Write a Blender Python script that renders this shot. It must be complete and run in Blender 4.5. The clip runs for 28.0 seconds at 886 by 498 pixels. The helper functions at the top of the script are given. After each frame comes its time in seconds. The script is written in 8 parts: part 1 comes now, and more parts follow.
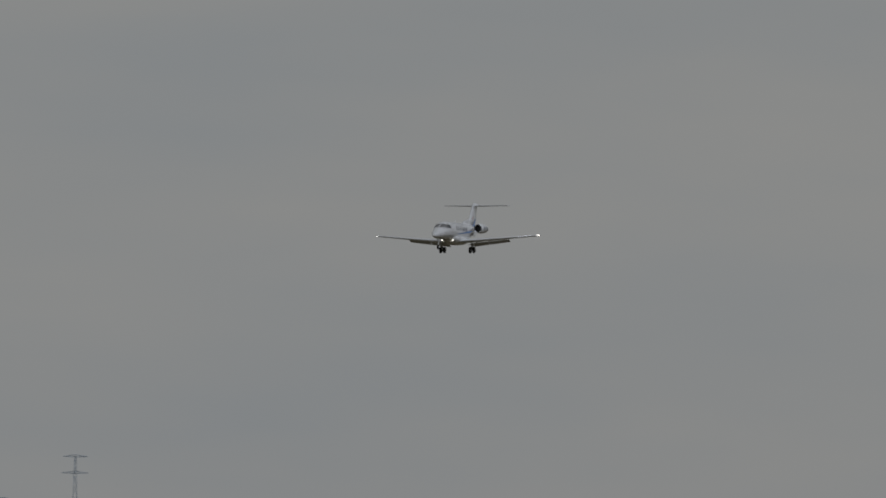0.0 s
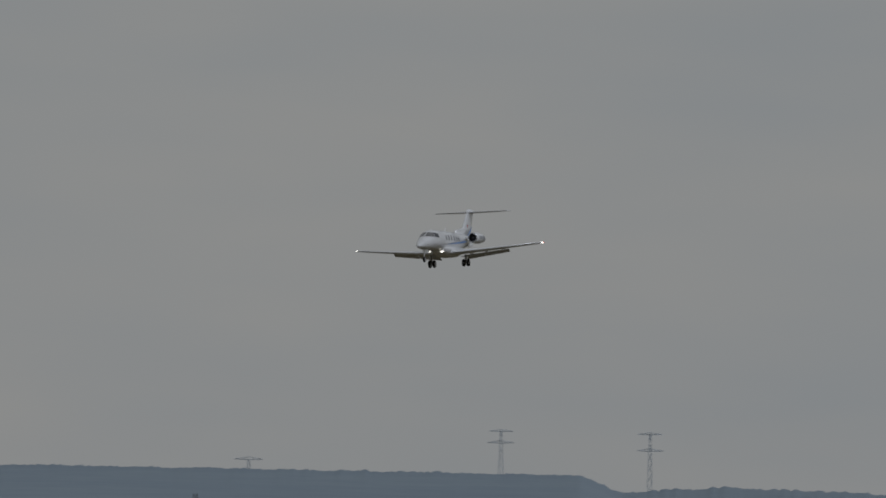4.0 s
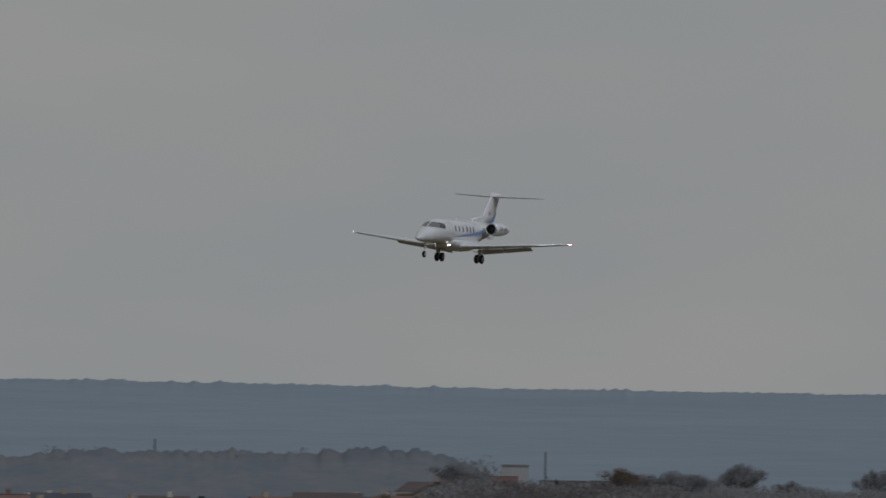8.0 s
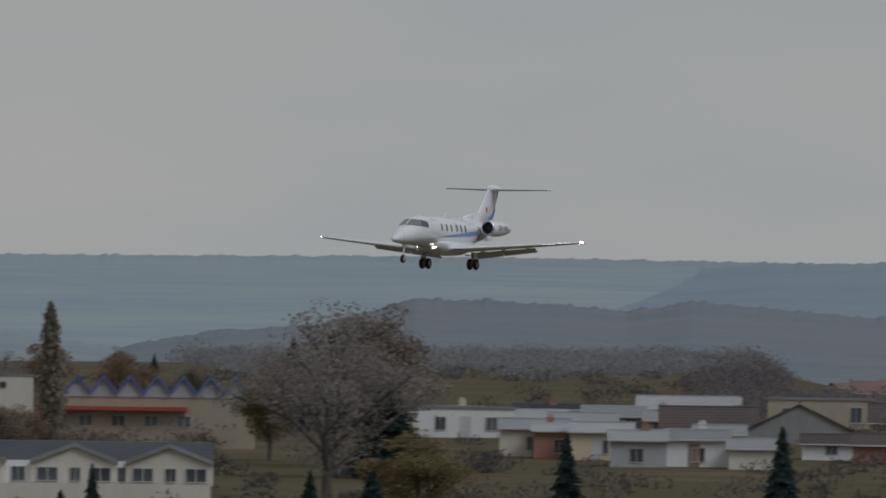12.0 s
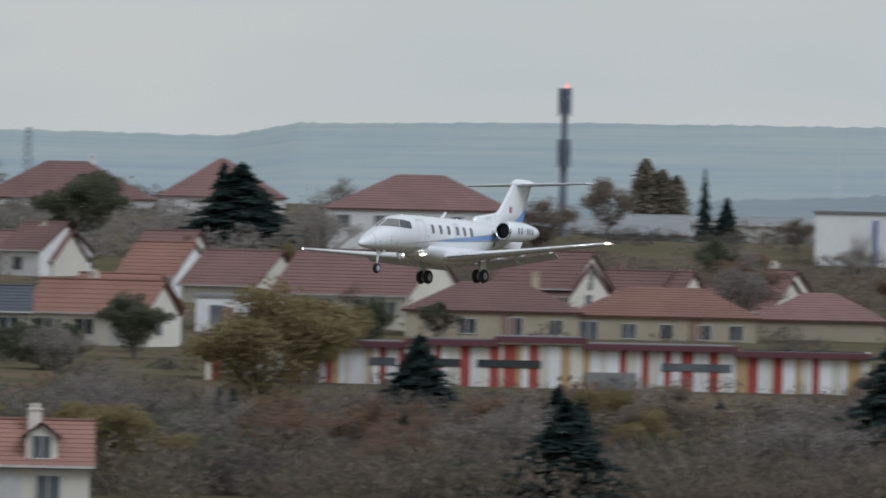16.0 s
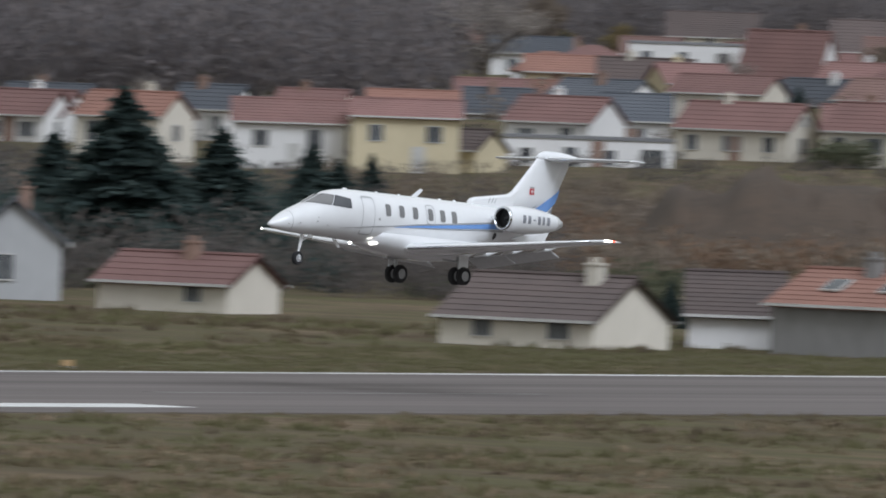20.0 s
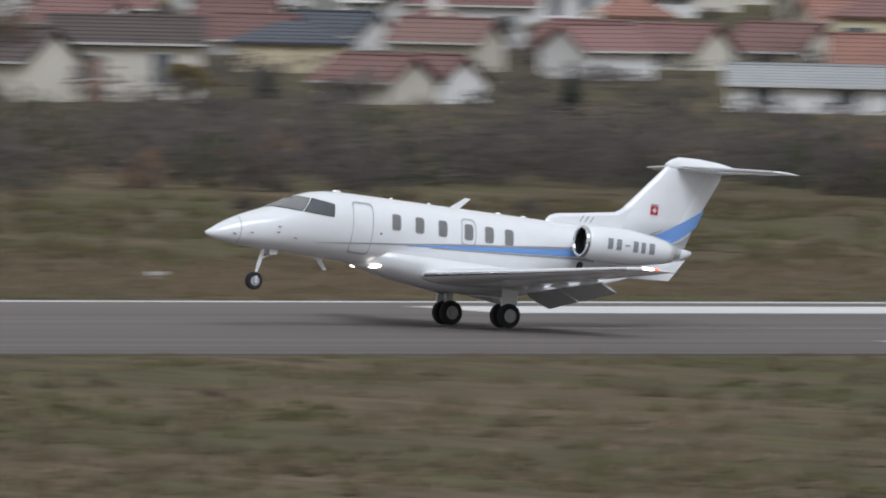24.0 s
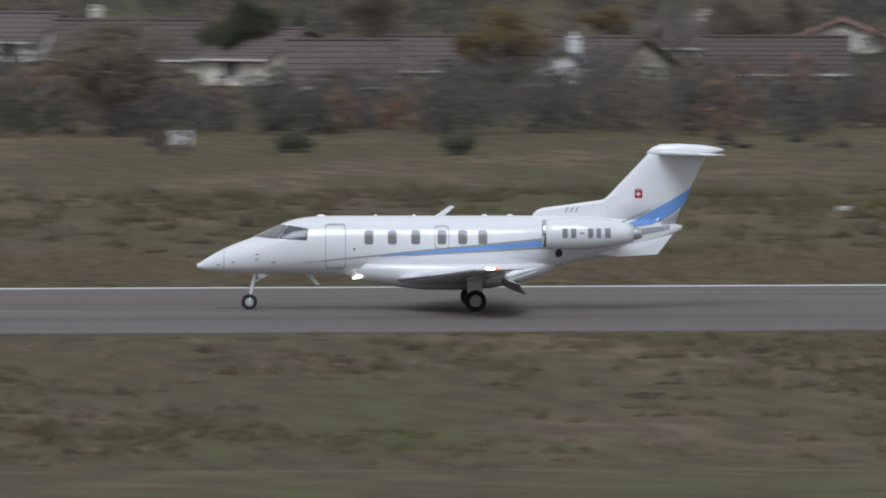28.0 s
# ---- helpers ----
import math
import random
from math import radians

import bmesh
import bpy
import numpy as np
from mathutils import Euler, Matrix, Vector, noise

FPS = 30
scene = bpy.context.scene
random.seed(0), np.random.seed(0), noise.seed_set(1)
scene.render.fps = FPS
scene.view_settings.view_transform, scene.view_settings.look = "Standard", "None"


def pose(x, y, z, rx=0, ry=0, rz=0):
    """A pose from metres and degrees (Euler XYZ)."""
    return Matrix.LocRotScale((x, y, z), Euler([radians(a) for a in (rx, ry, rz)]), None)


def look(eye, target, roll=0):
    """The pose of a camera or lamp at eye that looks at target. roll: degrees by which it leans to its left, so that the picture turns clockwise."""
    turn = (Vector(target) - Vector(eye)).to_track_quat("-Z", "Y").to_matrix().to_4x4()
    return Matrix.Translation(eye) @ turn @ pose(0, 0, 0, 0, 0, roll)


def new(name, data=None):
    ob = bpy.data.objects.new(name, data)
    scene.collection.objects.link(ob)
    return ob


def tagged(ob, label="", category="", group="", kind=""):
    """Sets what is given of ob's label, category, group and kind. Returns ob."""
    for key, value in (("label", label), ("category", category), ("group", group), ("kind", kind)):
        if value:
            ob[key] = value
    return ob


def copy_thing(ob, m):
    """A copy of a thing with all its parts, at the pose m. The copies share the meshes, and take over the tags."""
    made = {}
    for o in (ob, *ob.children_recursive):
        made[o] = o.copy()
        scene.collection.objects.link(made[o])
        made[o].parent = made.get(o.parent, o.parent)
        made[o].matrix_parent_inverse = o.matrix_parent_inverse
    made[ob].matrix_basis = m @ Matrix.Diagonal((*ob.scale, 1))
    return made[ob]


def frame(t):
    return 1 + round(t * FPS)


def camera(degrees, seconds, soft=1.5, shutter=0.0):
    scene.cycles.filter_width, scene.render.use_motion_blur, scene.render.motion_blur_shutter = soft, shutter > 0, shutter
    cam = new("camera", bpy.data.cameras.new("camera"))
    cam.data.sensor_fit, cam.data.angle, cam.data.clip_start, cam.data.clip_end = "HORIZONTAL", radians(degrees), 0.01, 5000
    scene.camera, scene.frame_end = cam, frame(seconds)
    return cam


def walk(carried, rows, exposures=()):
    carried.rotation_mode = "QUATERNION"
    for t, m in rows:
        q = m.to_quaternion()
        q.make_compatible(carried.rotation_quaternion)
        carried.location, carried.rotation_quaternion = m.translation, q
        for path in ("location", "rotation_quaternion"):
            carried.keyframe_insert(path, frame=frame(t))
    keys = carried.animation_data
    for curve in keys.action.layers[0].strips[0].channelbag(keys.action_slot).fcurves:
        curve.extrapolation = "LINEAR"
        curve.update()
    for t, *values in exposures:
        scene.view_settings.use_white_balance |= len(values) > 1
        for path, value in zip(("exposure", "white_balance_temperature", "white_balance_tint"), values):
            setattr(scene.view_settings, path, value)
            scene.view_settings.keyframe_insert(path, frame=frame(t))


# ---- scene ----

# The viewpoint: bearing (degrees from +y towards +x), tilt, roll and place of the eye at each time.
VIEW = [
    (0.0, 76.8013, 1.4481, 0.80, 0.00, 0.00, 13.50),
    (1.0, 76.3474, 1.4524, 0.80, 0.00, 0.00, 13.50),
    (2.0, 75.7930, 1.4190, 0.80, 0.00, 0.00, 13.50),
    (5.0, 73.9476, 1.2392, 0.80, 0.00, 0.00, 13.50),
    (6.0, 73.1791, 1.1194, 0.80, 0.00, 0.00, 13.50),
    (7.0, 72.3956, 1.1020, 0.80, 0.00, 0.00, 13.50),
    (8.0, 71.5007, 1.0253, 0.80, 0.00, 0.00, 13.50),
    (9.0, 70.5481, 0.8793, 0.80, 0.00, 0.00, 13.50),
    (10.0, 69.5548, 0.7884, 0.80, 0.00, 0.00, 13.50),
    (11.0, 68.4822, 0.6793, 0.80, 0.00, 0.00, 13.50),
    (13.5, 65.4237, 0.3567, 0.80, 0.00, 0.00, 13.50),
    (14.0, 64.6851, 0.3254, 0.83, 0.00, 0.00, 13.50),
    (15.0, 63.0495, 0.1121, 0.90, 0.00, 0.00, 13.50),
    (16.0, 61.0693, -0.0498, 1.20, 0.00, 0.00, 13.50),
    (16.5, 60.0118, -0.1167, 1.60, 0.00, 0.00, 13.50),
    (17.0, 58.7915, -0.2338, 2.00, 0.00, 0.00, 13.50),
    (17.5, 57.5178, -0.2911, 2.00, 0.00, 0.00, 13.50),
    (18.0, 56.2868, -0.3684, 2.00, 0.00, 0.00, 13.50),
    (18.5, 54.9124, -0.5427, 2.00, 0.00, 0.00, 13.50),
    (19.0, 53.5038, -0.7160, 2.00, 0.00, 0.00, 13.50),
    (19.5, 52.0095, -0.8131, 2.00, 0.00, 0.00, 13.50),
    (20.0, 50.3269, -0.8740, 2.00, 0.00, 0.00, 13.50),
    (20.5, 48.5051, -0.9697, 2.00, 0.00, 0.00, 13.50),
    (22.5, 39.7122, -1.2632, 1.65, -0.00, -0.00, 13.50),
    (23.0, 37.0273, -1.3469, 1.60, -0.00, -0.00, 13.50),
    (23.5, 34.1132, -1.4444, 1.28, -0.00, -0.00, 13.50),
    (24.0, 30.7717, -1.5732, 1.17, -0.00, -0.00, 13.50),
    (24.5, 27.6269, -1.6628, 0.85, -0.00, -0.00, 13.50),
    (25.0, 24.3792, -1.7046, 0.85, -3.94, -9.19, 13.85),
    (26.0, 17.7692, -1.8013, 0.60, -12.56, -42.17, 15.10),
    (26.6, 14.3433, -1.9107, 0.15, -14.72, -63.93, 15.92),
    (27.0, 11.9436, -1.9441, -0.10, -14.90, -78.60, 16.48),
    (28.0, 6.6820, -1.9323, 0.00, -11.67, -115.41, 17.88),
]
# The jet: place of its main wheels along the runway, their height, nose-up angle, left-wing-down angle, crab.
FLIGHT = [
    (0.0, 1516.23, 52.63, 0.06, -0.59, 3.18),
    (1.0, 1458.70, 50.30, 0.06, 1.61, 3.18),
    (2.0, 1402.31, 47.93, 0.19, -0.47, 3.06),
    (5.0, 1233.08, 40.73, 0.57, -3.02, 2.69),
    (6.0, 1176.03, 38.08, 0.49, -1.08, 2.87),
    (7.0, 1118.90, 35.54, 0.41, 1.26, 3.04),
    (8.0, 1062.10, 32.74, 0.34, 2.90, 3.22),
    (9.0, 1007.84, 29.72, 0.48, 1.57, 2.37),
    (10.0, 953.68, 26.61, 0.61, -2.26, 1.52),
    (11.0, 899.76, 23.61, 0.89, 0.44, 0.61),
    (13.5, 775.08, 17.04, 1.86, 0.73, 1.69),
    (14.0, 748.46, 15.61, 2.40, -0.20, 1.97),
    (15.0, 695.45, 13.23, 2.63, -2.72, 2.13),
    (16.0, 641.71, 11.39, 2.03, -1.88, 2.52),
    (16.5, 614.79, 10.21, 2.37, -2.18, 2.94),
    (17.0, 587.61, 9.15, 2.70, -2.47, 3.36),
    (17.5, 560.77, 8.23, 2.64, -1.62, 3.64),
    (18.0, 533.42, 7.14, 2.58, -0.76, 3.93),
    (18.5, 506.38, 5.99, 3.40, -0.12, 3.88),
    (19.0, 479.39, 5.15, 4.21, -0.18, 3.73),
    (19.5, 452.75, 4.53, 3.90, -0.35, 3.42),
    (20.0, 426.22, 3.93, 3.59, -0.51, 3.12),
    (20.5, 399.76, 3.41, 3.40, -0.58, 2.74),
    (22.5, 292.52, 1.54, 4.73, -0.87, 1.40),
    (23.0, 265.66, 1.08, 5.24, -0.88, 0.82),
    (23.5, 238.83, 0.36, 6.22, -0.71, 0.86),
    (24.0, 212.10, 0.25, 6.50, -0.55, 1.00),
    (24.5, 185.80, 0.245, 5.57, -0.02, 0.98),
    (25.0, 160.50, 0.23, 4.34, 0.52, 0.96),
    (26.0, 114.38, 0.15, 1.92, 0.07, 1.62),
    (26.6, 90.46, 0.10, 1.28, 0.35, 1.94),
    (27.0, 76.03, 0.07, 0.56, 0.53, 2.15),
    (28.0, 44.52, 0.05, 0.02, 0.36, 4.50),
]
TRACK_Y = 354.0


def view_pose(bearing, tilt, roll, x, y, z):
    b, e = radians(bearing), radians(tilt)
    to = (x + math.sin(b) * math.cos(e), y + math.cos(b) * math.cos(e), z + math.sin(e))
    return look((x, y, z), to, roll)


def jet_pose(x, z, up, bank, crab):
    return pose(x, TRACK_Y, z, 0, 0, 180 - crab) @ pose(0, 0, 0, 0, -up, 0) @ pose(0, 0, 0, -bank, 0, 0)


cam = camera(3.3558, 28.0, soft=1.75, shutter=0.35)
walk(cam, [(t, view_pose(*row)) for t, *row in VIEW],
     exposures=[(0.0, -1.14, 6500, 10), (5.0, -1.07, 6450, 10), (9.0, -0.92, 6450, 10), (11.0, -0.75, 6450, 10), (14.0, -0.32, 6400, 9), (17.0, 0.10, 6150, 7),
                (18.5, 0.18, 6250, 8), (20.0, 0.29, 6400, 9), (25.0, 0.20, 6450, 10), (28.0, 0.11, 6250, 10)])

# ---- sky and sun: a closed grey overcast ----
world = bpy.data.worlds.new("overcast")
scene.world = world
world.use_nodes = True
wn, wl = world.node_tree.nodes, world.node_tree.links
wn.clear()
w_out, w_bg = wn.new("ShaderNodeOutputWorld"), wn.new("ShaderNodeBackground")
w_sky, w_mix, w_mul = wn.new("ShaderNodeTexSky"), wn.new("ShaderNodeMixRGB"), wn.new("ShaderNodeMixRGB")
w_map, w_tc = wn.new("ShaderNodeMapping"), wn.new("ShaderNodeTexCoord")
w_noise, w_ramp = wn.new("ShaderNodeTexNoise"), wn.new("ShaderNodeValToRGB")
w_sky.sky_type, w_sky.sun_disc = "NISHITA", False
w_sky.sun_elevation, w_sky.sun_rotation = radians(45), radians(197)
w_mul.blend_type, w_mul.inputs[0].default_value = "MULTIPLY", 1.0
w_mul.inputs[2].default_value = (0.07, 0.07, 0.07, 1)
w_map.inputs["Scale"].default_value = (14, 14, 55)
w_noise.inputs["Scale"].default_value = 1.6
w_noise.inputs["Detail"].default_value = 3.0
w_ramp.color_ramp.elements[0].position, w_ramp.color_ramp.elements[1].position = 0.3, 0.72
w_ramp.color_ramp.elements[0].color = (0.504, 0.533, 0.554, 1)
w_ramp.color_ramp.elements[1].color = (0.577, 0.578, 0.567, 1)
w_mix.inputs[0].default_value = 0.93
w_bg.inputs["Strength"].default_value = 1.0
wl.new(w_tc.outputs["Generated"], w_map.inputs["Vector"])
wl.new(w_map.outputs[0], w_noise.inputs["Vector"])
wl.new(w_noise.outputs["Fac"], w_ramp.inputs[0])
wl.new(w_sky.outputs[0], w_mul.inputs[1])
wl.new(w_mul.outputs[0], w_mix.inputs[1])
wl.new(w_ramp.outputs[0], w_mix.inputs[2])
wl.new(w_mix.outputs[0], w_bg.inputs["Color"])
wl.new(w_bg.outputs[0], w_out.inputs[0])

sun_data = bpy.data.lights.new("sun", "SUN")
sun_data.energy, sun_data.angle, sun_data.color = 1.45, radians(30), (0.90, 0.955, 1.08)
sun = new("sun", sun_data)
sun.matrix_world = look((0, 0, 300), (90, 290, 0))


# ---- materials ----
def make_mat(name, color, rough=0.8, metal=0.0, alt=None, scale=4.0, bump=0.0, bump_scale=None, per_object=0.0,
             glow=None, stretch=(1, 1, 1), spec=0.35, coat=0.0, fine=None):
    """A node material: two colours mixed by noise at two scales, relief, and a spread from thing to thing."""
    m = bpy.data.materials.new(name)
    m.use_nodes = True
    n, l = m.node_tree.nodes, m.node_tree.links
    b = n["Principled BSDF"]
    b.inputs["Roughness"].default_value, b.inputs["Metallic"].default_value = rough, metal
    b.inputs["Specular IOR Level"].default_value = spec
    b.inputs["Coat Weight"].default_value = coat
    if glow:
        b.inputs["Base Color"].default_value = (*color, 1)
        b.inputs["Emission Color"].default_value, b.inputs["Emission Strength"].default_value = (*color, 1), glow
        return m
    tc, mp = n.new("ShaderNodeTexCoord"), n.new("ShaderNodeMapping")
    mp.inputs["Scale"].default_value = stretch
    l.new(tc.outputs["Object"], mp.inputs["Vector"])
    alt = alt or tuple(c * 0.8 for c in color)
    big, small = n.new("ShaderNodeTexNoise"), n.new("ShaderNodeTexNoise")
    big.inputs["Scale"].default_value, big.inputs["Detail"].default_value = scale * 0.13, 3
    small.inputs["Scale"].default_value, small.inputs["Detail"].default_value = fine or scale, 4
    for q in (big, small):
        l.new(mp.outputs[0], q.inputs["Vector"])
    add = n.new("ShaderNodeMath")
    add.operation = "ADD"
    l.new(big.outputs["Fac"], add.inputs[0])
    l.new(small.outputs["Fac"], add.inputs[1])
    rng = n.new("ShaderNodeMapRange")
    rng.inputs[1].default_value, rng.inputs[2].default_value = 0.72, 1.28
    l.new(add.outputs[0], rng.inputs[0])
    mix = n.new("ShaderNodeMixRGB")
    mix.inputs[1].default_value, mix.inputs[2].default_value = (*color, 1), (*alt, 1)
    l.new(rng.outputs[0], mix.inputs[0])
    last = mix.outputs[0]
    if per_object:
        info, hsv, mr = n.new("ShaderNodeObjectInfo"), n.new("ShaderNodeHueSaturation"), n.new("ShaderNodeMapRange")
        mr.inputs[3].default_value, mr.inputs[4].default_value = 1 - per_object, 1 + per_object
        l.new(info.outputs["Random"], mr.inputs[0])
        l.new(mr.outputs[0], hsv.inputs["Value"])
        l.new(last, hsv.inputs["Color"])
        last = hsv.outputs[0]
    l.new(last, b.inputs["Base Color"])
    if bump:
        bp = n.new("ShaderNodeBump")
        bp.inputs["Strength"].default_value, bp.inputs["Distance"].default_value = bump, 0.05
        tex = small
        if bump_scale:
            tex = n.new("ShaderNodeTexNoise")
            tex.inputs["Scale"].default_value = bump_scale
            l.new(mp.outputs[0], tex.inputs["Vector"])
        l.new(tex.outputs["Fac"], bp.inputs["Height"])
        l.new(bp.outputs[0], b.inputs["Normal"])
    return m


def leaf_mat(name, a, b_, spread=0.35):
    """Foliage or twigs: the colour runs between a and b from clump to clump."""
    m = bpy.data.materials.new(name)
    m.use_nodes = True
    n, l = m.node_tree.nodes, m.node_tree.links
    b = n["Principled BSDF"]
    b.inputs["Roughness"].default_value, b.inputs["Specular IOR Level"].default_value = 0.9, 0.1
    geo, mix, info, hsv, mr = (n.new("ShaderNodeNewGeometry"), n.new("ShaderNodeMixRGB"), n.new("ShaderNodeObjectInfo"),
                               n.new("ShaderNodeHueSaturation"), n.new("ShaderNodeMapRange"))
    mix.inputs[1].default_value, mix.inputs[2].default_value = (*a, 1), (*b_, 1)
    l.new(geo.outputs["Random Per Island"], mix.inputs[0])
    mr.inputs[3].default_value, mr.inputs[4].default_value = 1 - spread, 1 + spread
    l.new(info.outputs["Random"], mr.inputs[0])
    l.new(mr.outputs[0], hsv.inputs["Value"])
    l.new(mix.outputs[0], hsv.inputs["Color"])
    l.new(hsv.outputs[0], b.inputs["Base Color"])
    through_leaf, blend = n.new("ShaderNodeBsdfTranslucent"), n.new("ShaderNodeMixShader")
    blend.inputs[0].default_value = 0.45
    l.new(hsv.outputs[0], through_leaf.inputs["Color"])
    l.new(b.outputs[0], blend.inputs[1])
    l.new(through_leaf.outputs[0], blend.inputs[2])
    l.new(blend.outputs[0], n["Material Output"].inputs["Surface"])
    return m


M = {}
M["jet_white"] = make_mat("jet_white", (0.80, 0.81, 0.825), 0.22, alt=(0.765, 0.775, 0.79), scale=3, spec=0.5, coat=0.6)
M["jet_blue"] = make_mat("jet_blue", (0.18, 0.35, 0.72), 0.25, alt=(0.16, 0.32, 0.67), scale=3, spec=0.5, coat=0.5)
M["jet_grey"] = make_mat("jet_grey", (0.34, 0.35, 0.37), 0.3, alt=(0.3, 0.31, 0.33), scale=3, spec=0.5, coat=0.4)
M["jet_bar"] = make_mat("jet_bar", (0.27, 0.28, 0.31), 0.35, scale=6)
M["jet_line"] = make_mat("jet_line", (0.44, 0.45, 0.46), 0.5, scale=9)
M["jet_flap"] = make_mat("jet_flap", (0.62, 0.63, 0.64), 0.4, alt=(0.54, 0.55, 0.56), scale=5)
M["jet_red"] = make_mat("jet_red", (0.55, 0.03, 0.04), 0.35, scale=5)
M["chrome"] = make_mat("chrome", (0.75, 0.76, 0.78), 0.18, metal=1.0, scale=5)
M["steel"] = make_mat("steel", (0.55, 0.56, 0.57), 0.45, metal=0.6, scale=8)
M["rim"] = make_mat("rim", (0.42, 0.42, 0.43), 0.5, alt=(0.34, 0.34, 0.35), scale=8)
M["tyre"] = make_mat("tyre", (0.016, 0.016, 0.018), 0.85, alt=(0.03, 0.03, 0.032), scale=12)
M["dark"] = make_mat("dark", (0.012, 0.012, 0.014), 0.6, scale=8)
M["cabin_glass"] = make_mat("cabin_glass", (0.165, 0.165, 0.17), 0.12, alt=(0.21, 0.21, 0.21), scale=2, spec=0.6)
M["side_glass"] = make_mat("side_glass", (0.075, 0.08, 0.09), 0.15, alt=(0.10, 0.105, 0.115), scale=2, spec=0.6)
M["lamp_white"] = make_mat("lamp_white", (1.0, 0.97, 0.90), glow=7.0)
M["lamp_warm"] = make_mat("lamp_warm", (1.0, 0.86, 0.62), glow=16.0)
M["lamp_red"] = make_mat("lamp_red", (1.0, 0.10, 0.04), glow=2.5)
M["asphalt"] = make_mat("asphalt", (0.094, 0.080, 0.076), 0.85, alt=(0.160, 0.138, 0.131), scale=2.4, bump=0.15, stretch=(0.02, 0.8, 1), fine=1.1)
M["mark_white"] = make_mat("mark_white", (0.74, 0.74, 0.73), 0.7, alt=(0.5, 0.5, 0.49), scale=1.5, stretch=(0.3, 2, 1))
M["mark_worn"] = make_mat("mark_worn", (0.24, 0.23, 0.22), 0.8, alt=(0.15, 0.14, 0.135), scale=1.5, stretch=(0.2, 2, 1))
M["shade"] = make_mat("shade", (0.05, 0.05, 0.055), 0.5, scale=5)


# ---- building blocks ----
def part(name, bm, material, parent=None, label="", smooth=False):
    me = bpy.data.meshes.new(name)
    bmesh.ops.recalc_face_normals(bm, faces=bm.faces[:])
    bm.to_mesh(me)
    bm.free()
    for mm in (material if isinstance(material, (list, tuple)) else [material]):
        me.materials.append(mm)
    if smooth:
        for q in me.polygons:
            q.use_smooth = True
    ob = new(name, me)
    if parent is not None:
        ob.parent = parent
    if label:
        ob["label"] = label
    return ob


def box(bm, x0, x1, y0, y1, z0, z1, m=None):
    c = [bm.verts.new((x, y, z)) for z in (z0, z1) for y in (y0, y1) for x in (x0, x1)]
    fs = [bm.faces.new([c[i] for i in q]) for q in ((0, 2, 3, 1), (4, 5, 7, 6), (0, 1, 5, 4), (2, 6, 7, 3), (0, 4, 6, 2), (1, 3, 7, 5))]
    if m is not None:
        for q in c:
            q.co = m @ q.co
    return fs


def loft(bm, rings, closed=True, cap=True):
    """Skin a list of rings of equal length."""
    vs = [[bm.verts.new(q) for q in r] for r in rings]
    k = len(rings[0])
    for a, b in zip(vs, vs[1:]):
        for i in range(k if closed else k - 1):
            j = (i + 1) % k
            bm.faces.new((a[i], a[j], b[j], b[i]))
    if cap and closed:
        bm.faces.new(vs[0])
        bm.faces.new(vs[-1][::-1])
    return vs


def lathe(bm, profile, m, seg=20, cap=True):
    """Turn (along, radius) pairs round the x axis of m."""
    rings = []
    for a, r in profile:
        rings.append([m @ Vector((a, r * math.cos(2 * math.pi * i / seg), r * math.sin(2 * math.pi * i / seg))) for i in range(seg)])
    return loft(bm, rings, cap=cap)


def tube(bm, a, b, ra, rb=None, seg=8):
    a, b = Vector(a), Vector(b)
    rb = ra if rb is None else rb
    q = (b - a).to_track_quat("X", "Z").to_matrix().to_4x4()
    return lathe(bm, [(0, ra), ((b - a).length, rb)], Matrix.Translation(a) @ q, seg)


def empty(name, m=None):
    ob = new(name)
    if m is not None:
        ob.matrix_basis = m
    return ob


def lerp(x, table):
    for (x0, y0), (x1, y1) in zip(table, table[1:]):
        if x <= x1:
            return y0 + (y1 - y0) * max(0.0, (x - x0) / (x1 - x0))
    return table[-1][1]


def polar(bearing, dist):
    return dist * math.sin(radians(bearing)), dist * math.cos(radians(bearing))


def dip(x):
    """The airfield sinks by a hand's breadth or two towards the threshold."""
    k = min(1.0, max(0.0, (x - 275) / 115))
    return 0.3 * k * k * (3 - 2 * k)


def ground_z(x, y):
    d = math.hypot(x, y)
    a = lerp(math.degrees(math.atan2(x, y)), [(-180, 4), (0, 4), (44, 5), (50, 9), (55, 15), (58, 18), (64, 16), (70, 17), (80, 14), (180, 8)])
    s = min(1.0, max(0.0, (d - 800) / 1100))
    rise = a * s * s * (3 - 2 * s)
    # two shallow hollows behind the town
    rise = min(rise, lerp(math.degrees(math.atan2(x, y)), [(60.2, 40), (61.2, 13.4), (63, 13.4), (64, 40), (67.8, 40), (68.7, 11.4), (71.4, 12.1), (72.2, 40)]))
    # the knoll on which the viewpoint stands
    k = min(1.0, max(0.0, (250 - max(y, -500)) / 240)) if d < 700 else 0.0
    fade = min(1.0, max(0.0, (650 - d) / 300))
    return rise + 10.5 * k * k * (3 - 2 * k) * fade - dip(x) * min(1.0, max(0.0, (900 - d) / 220))


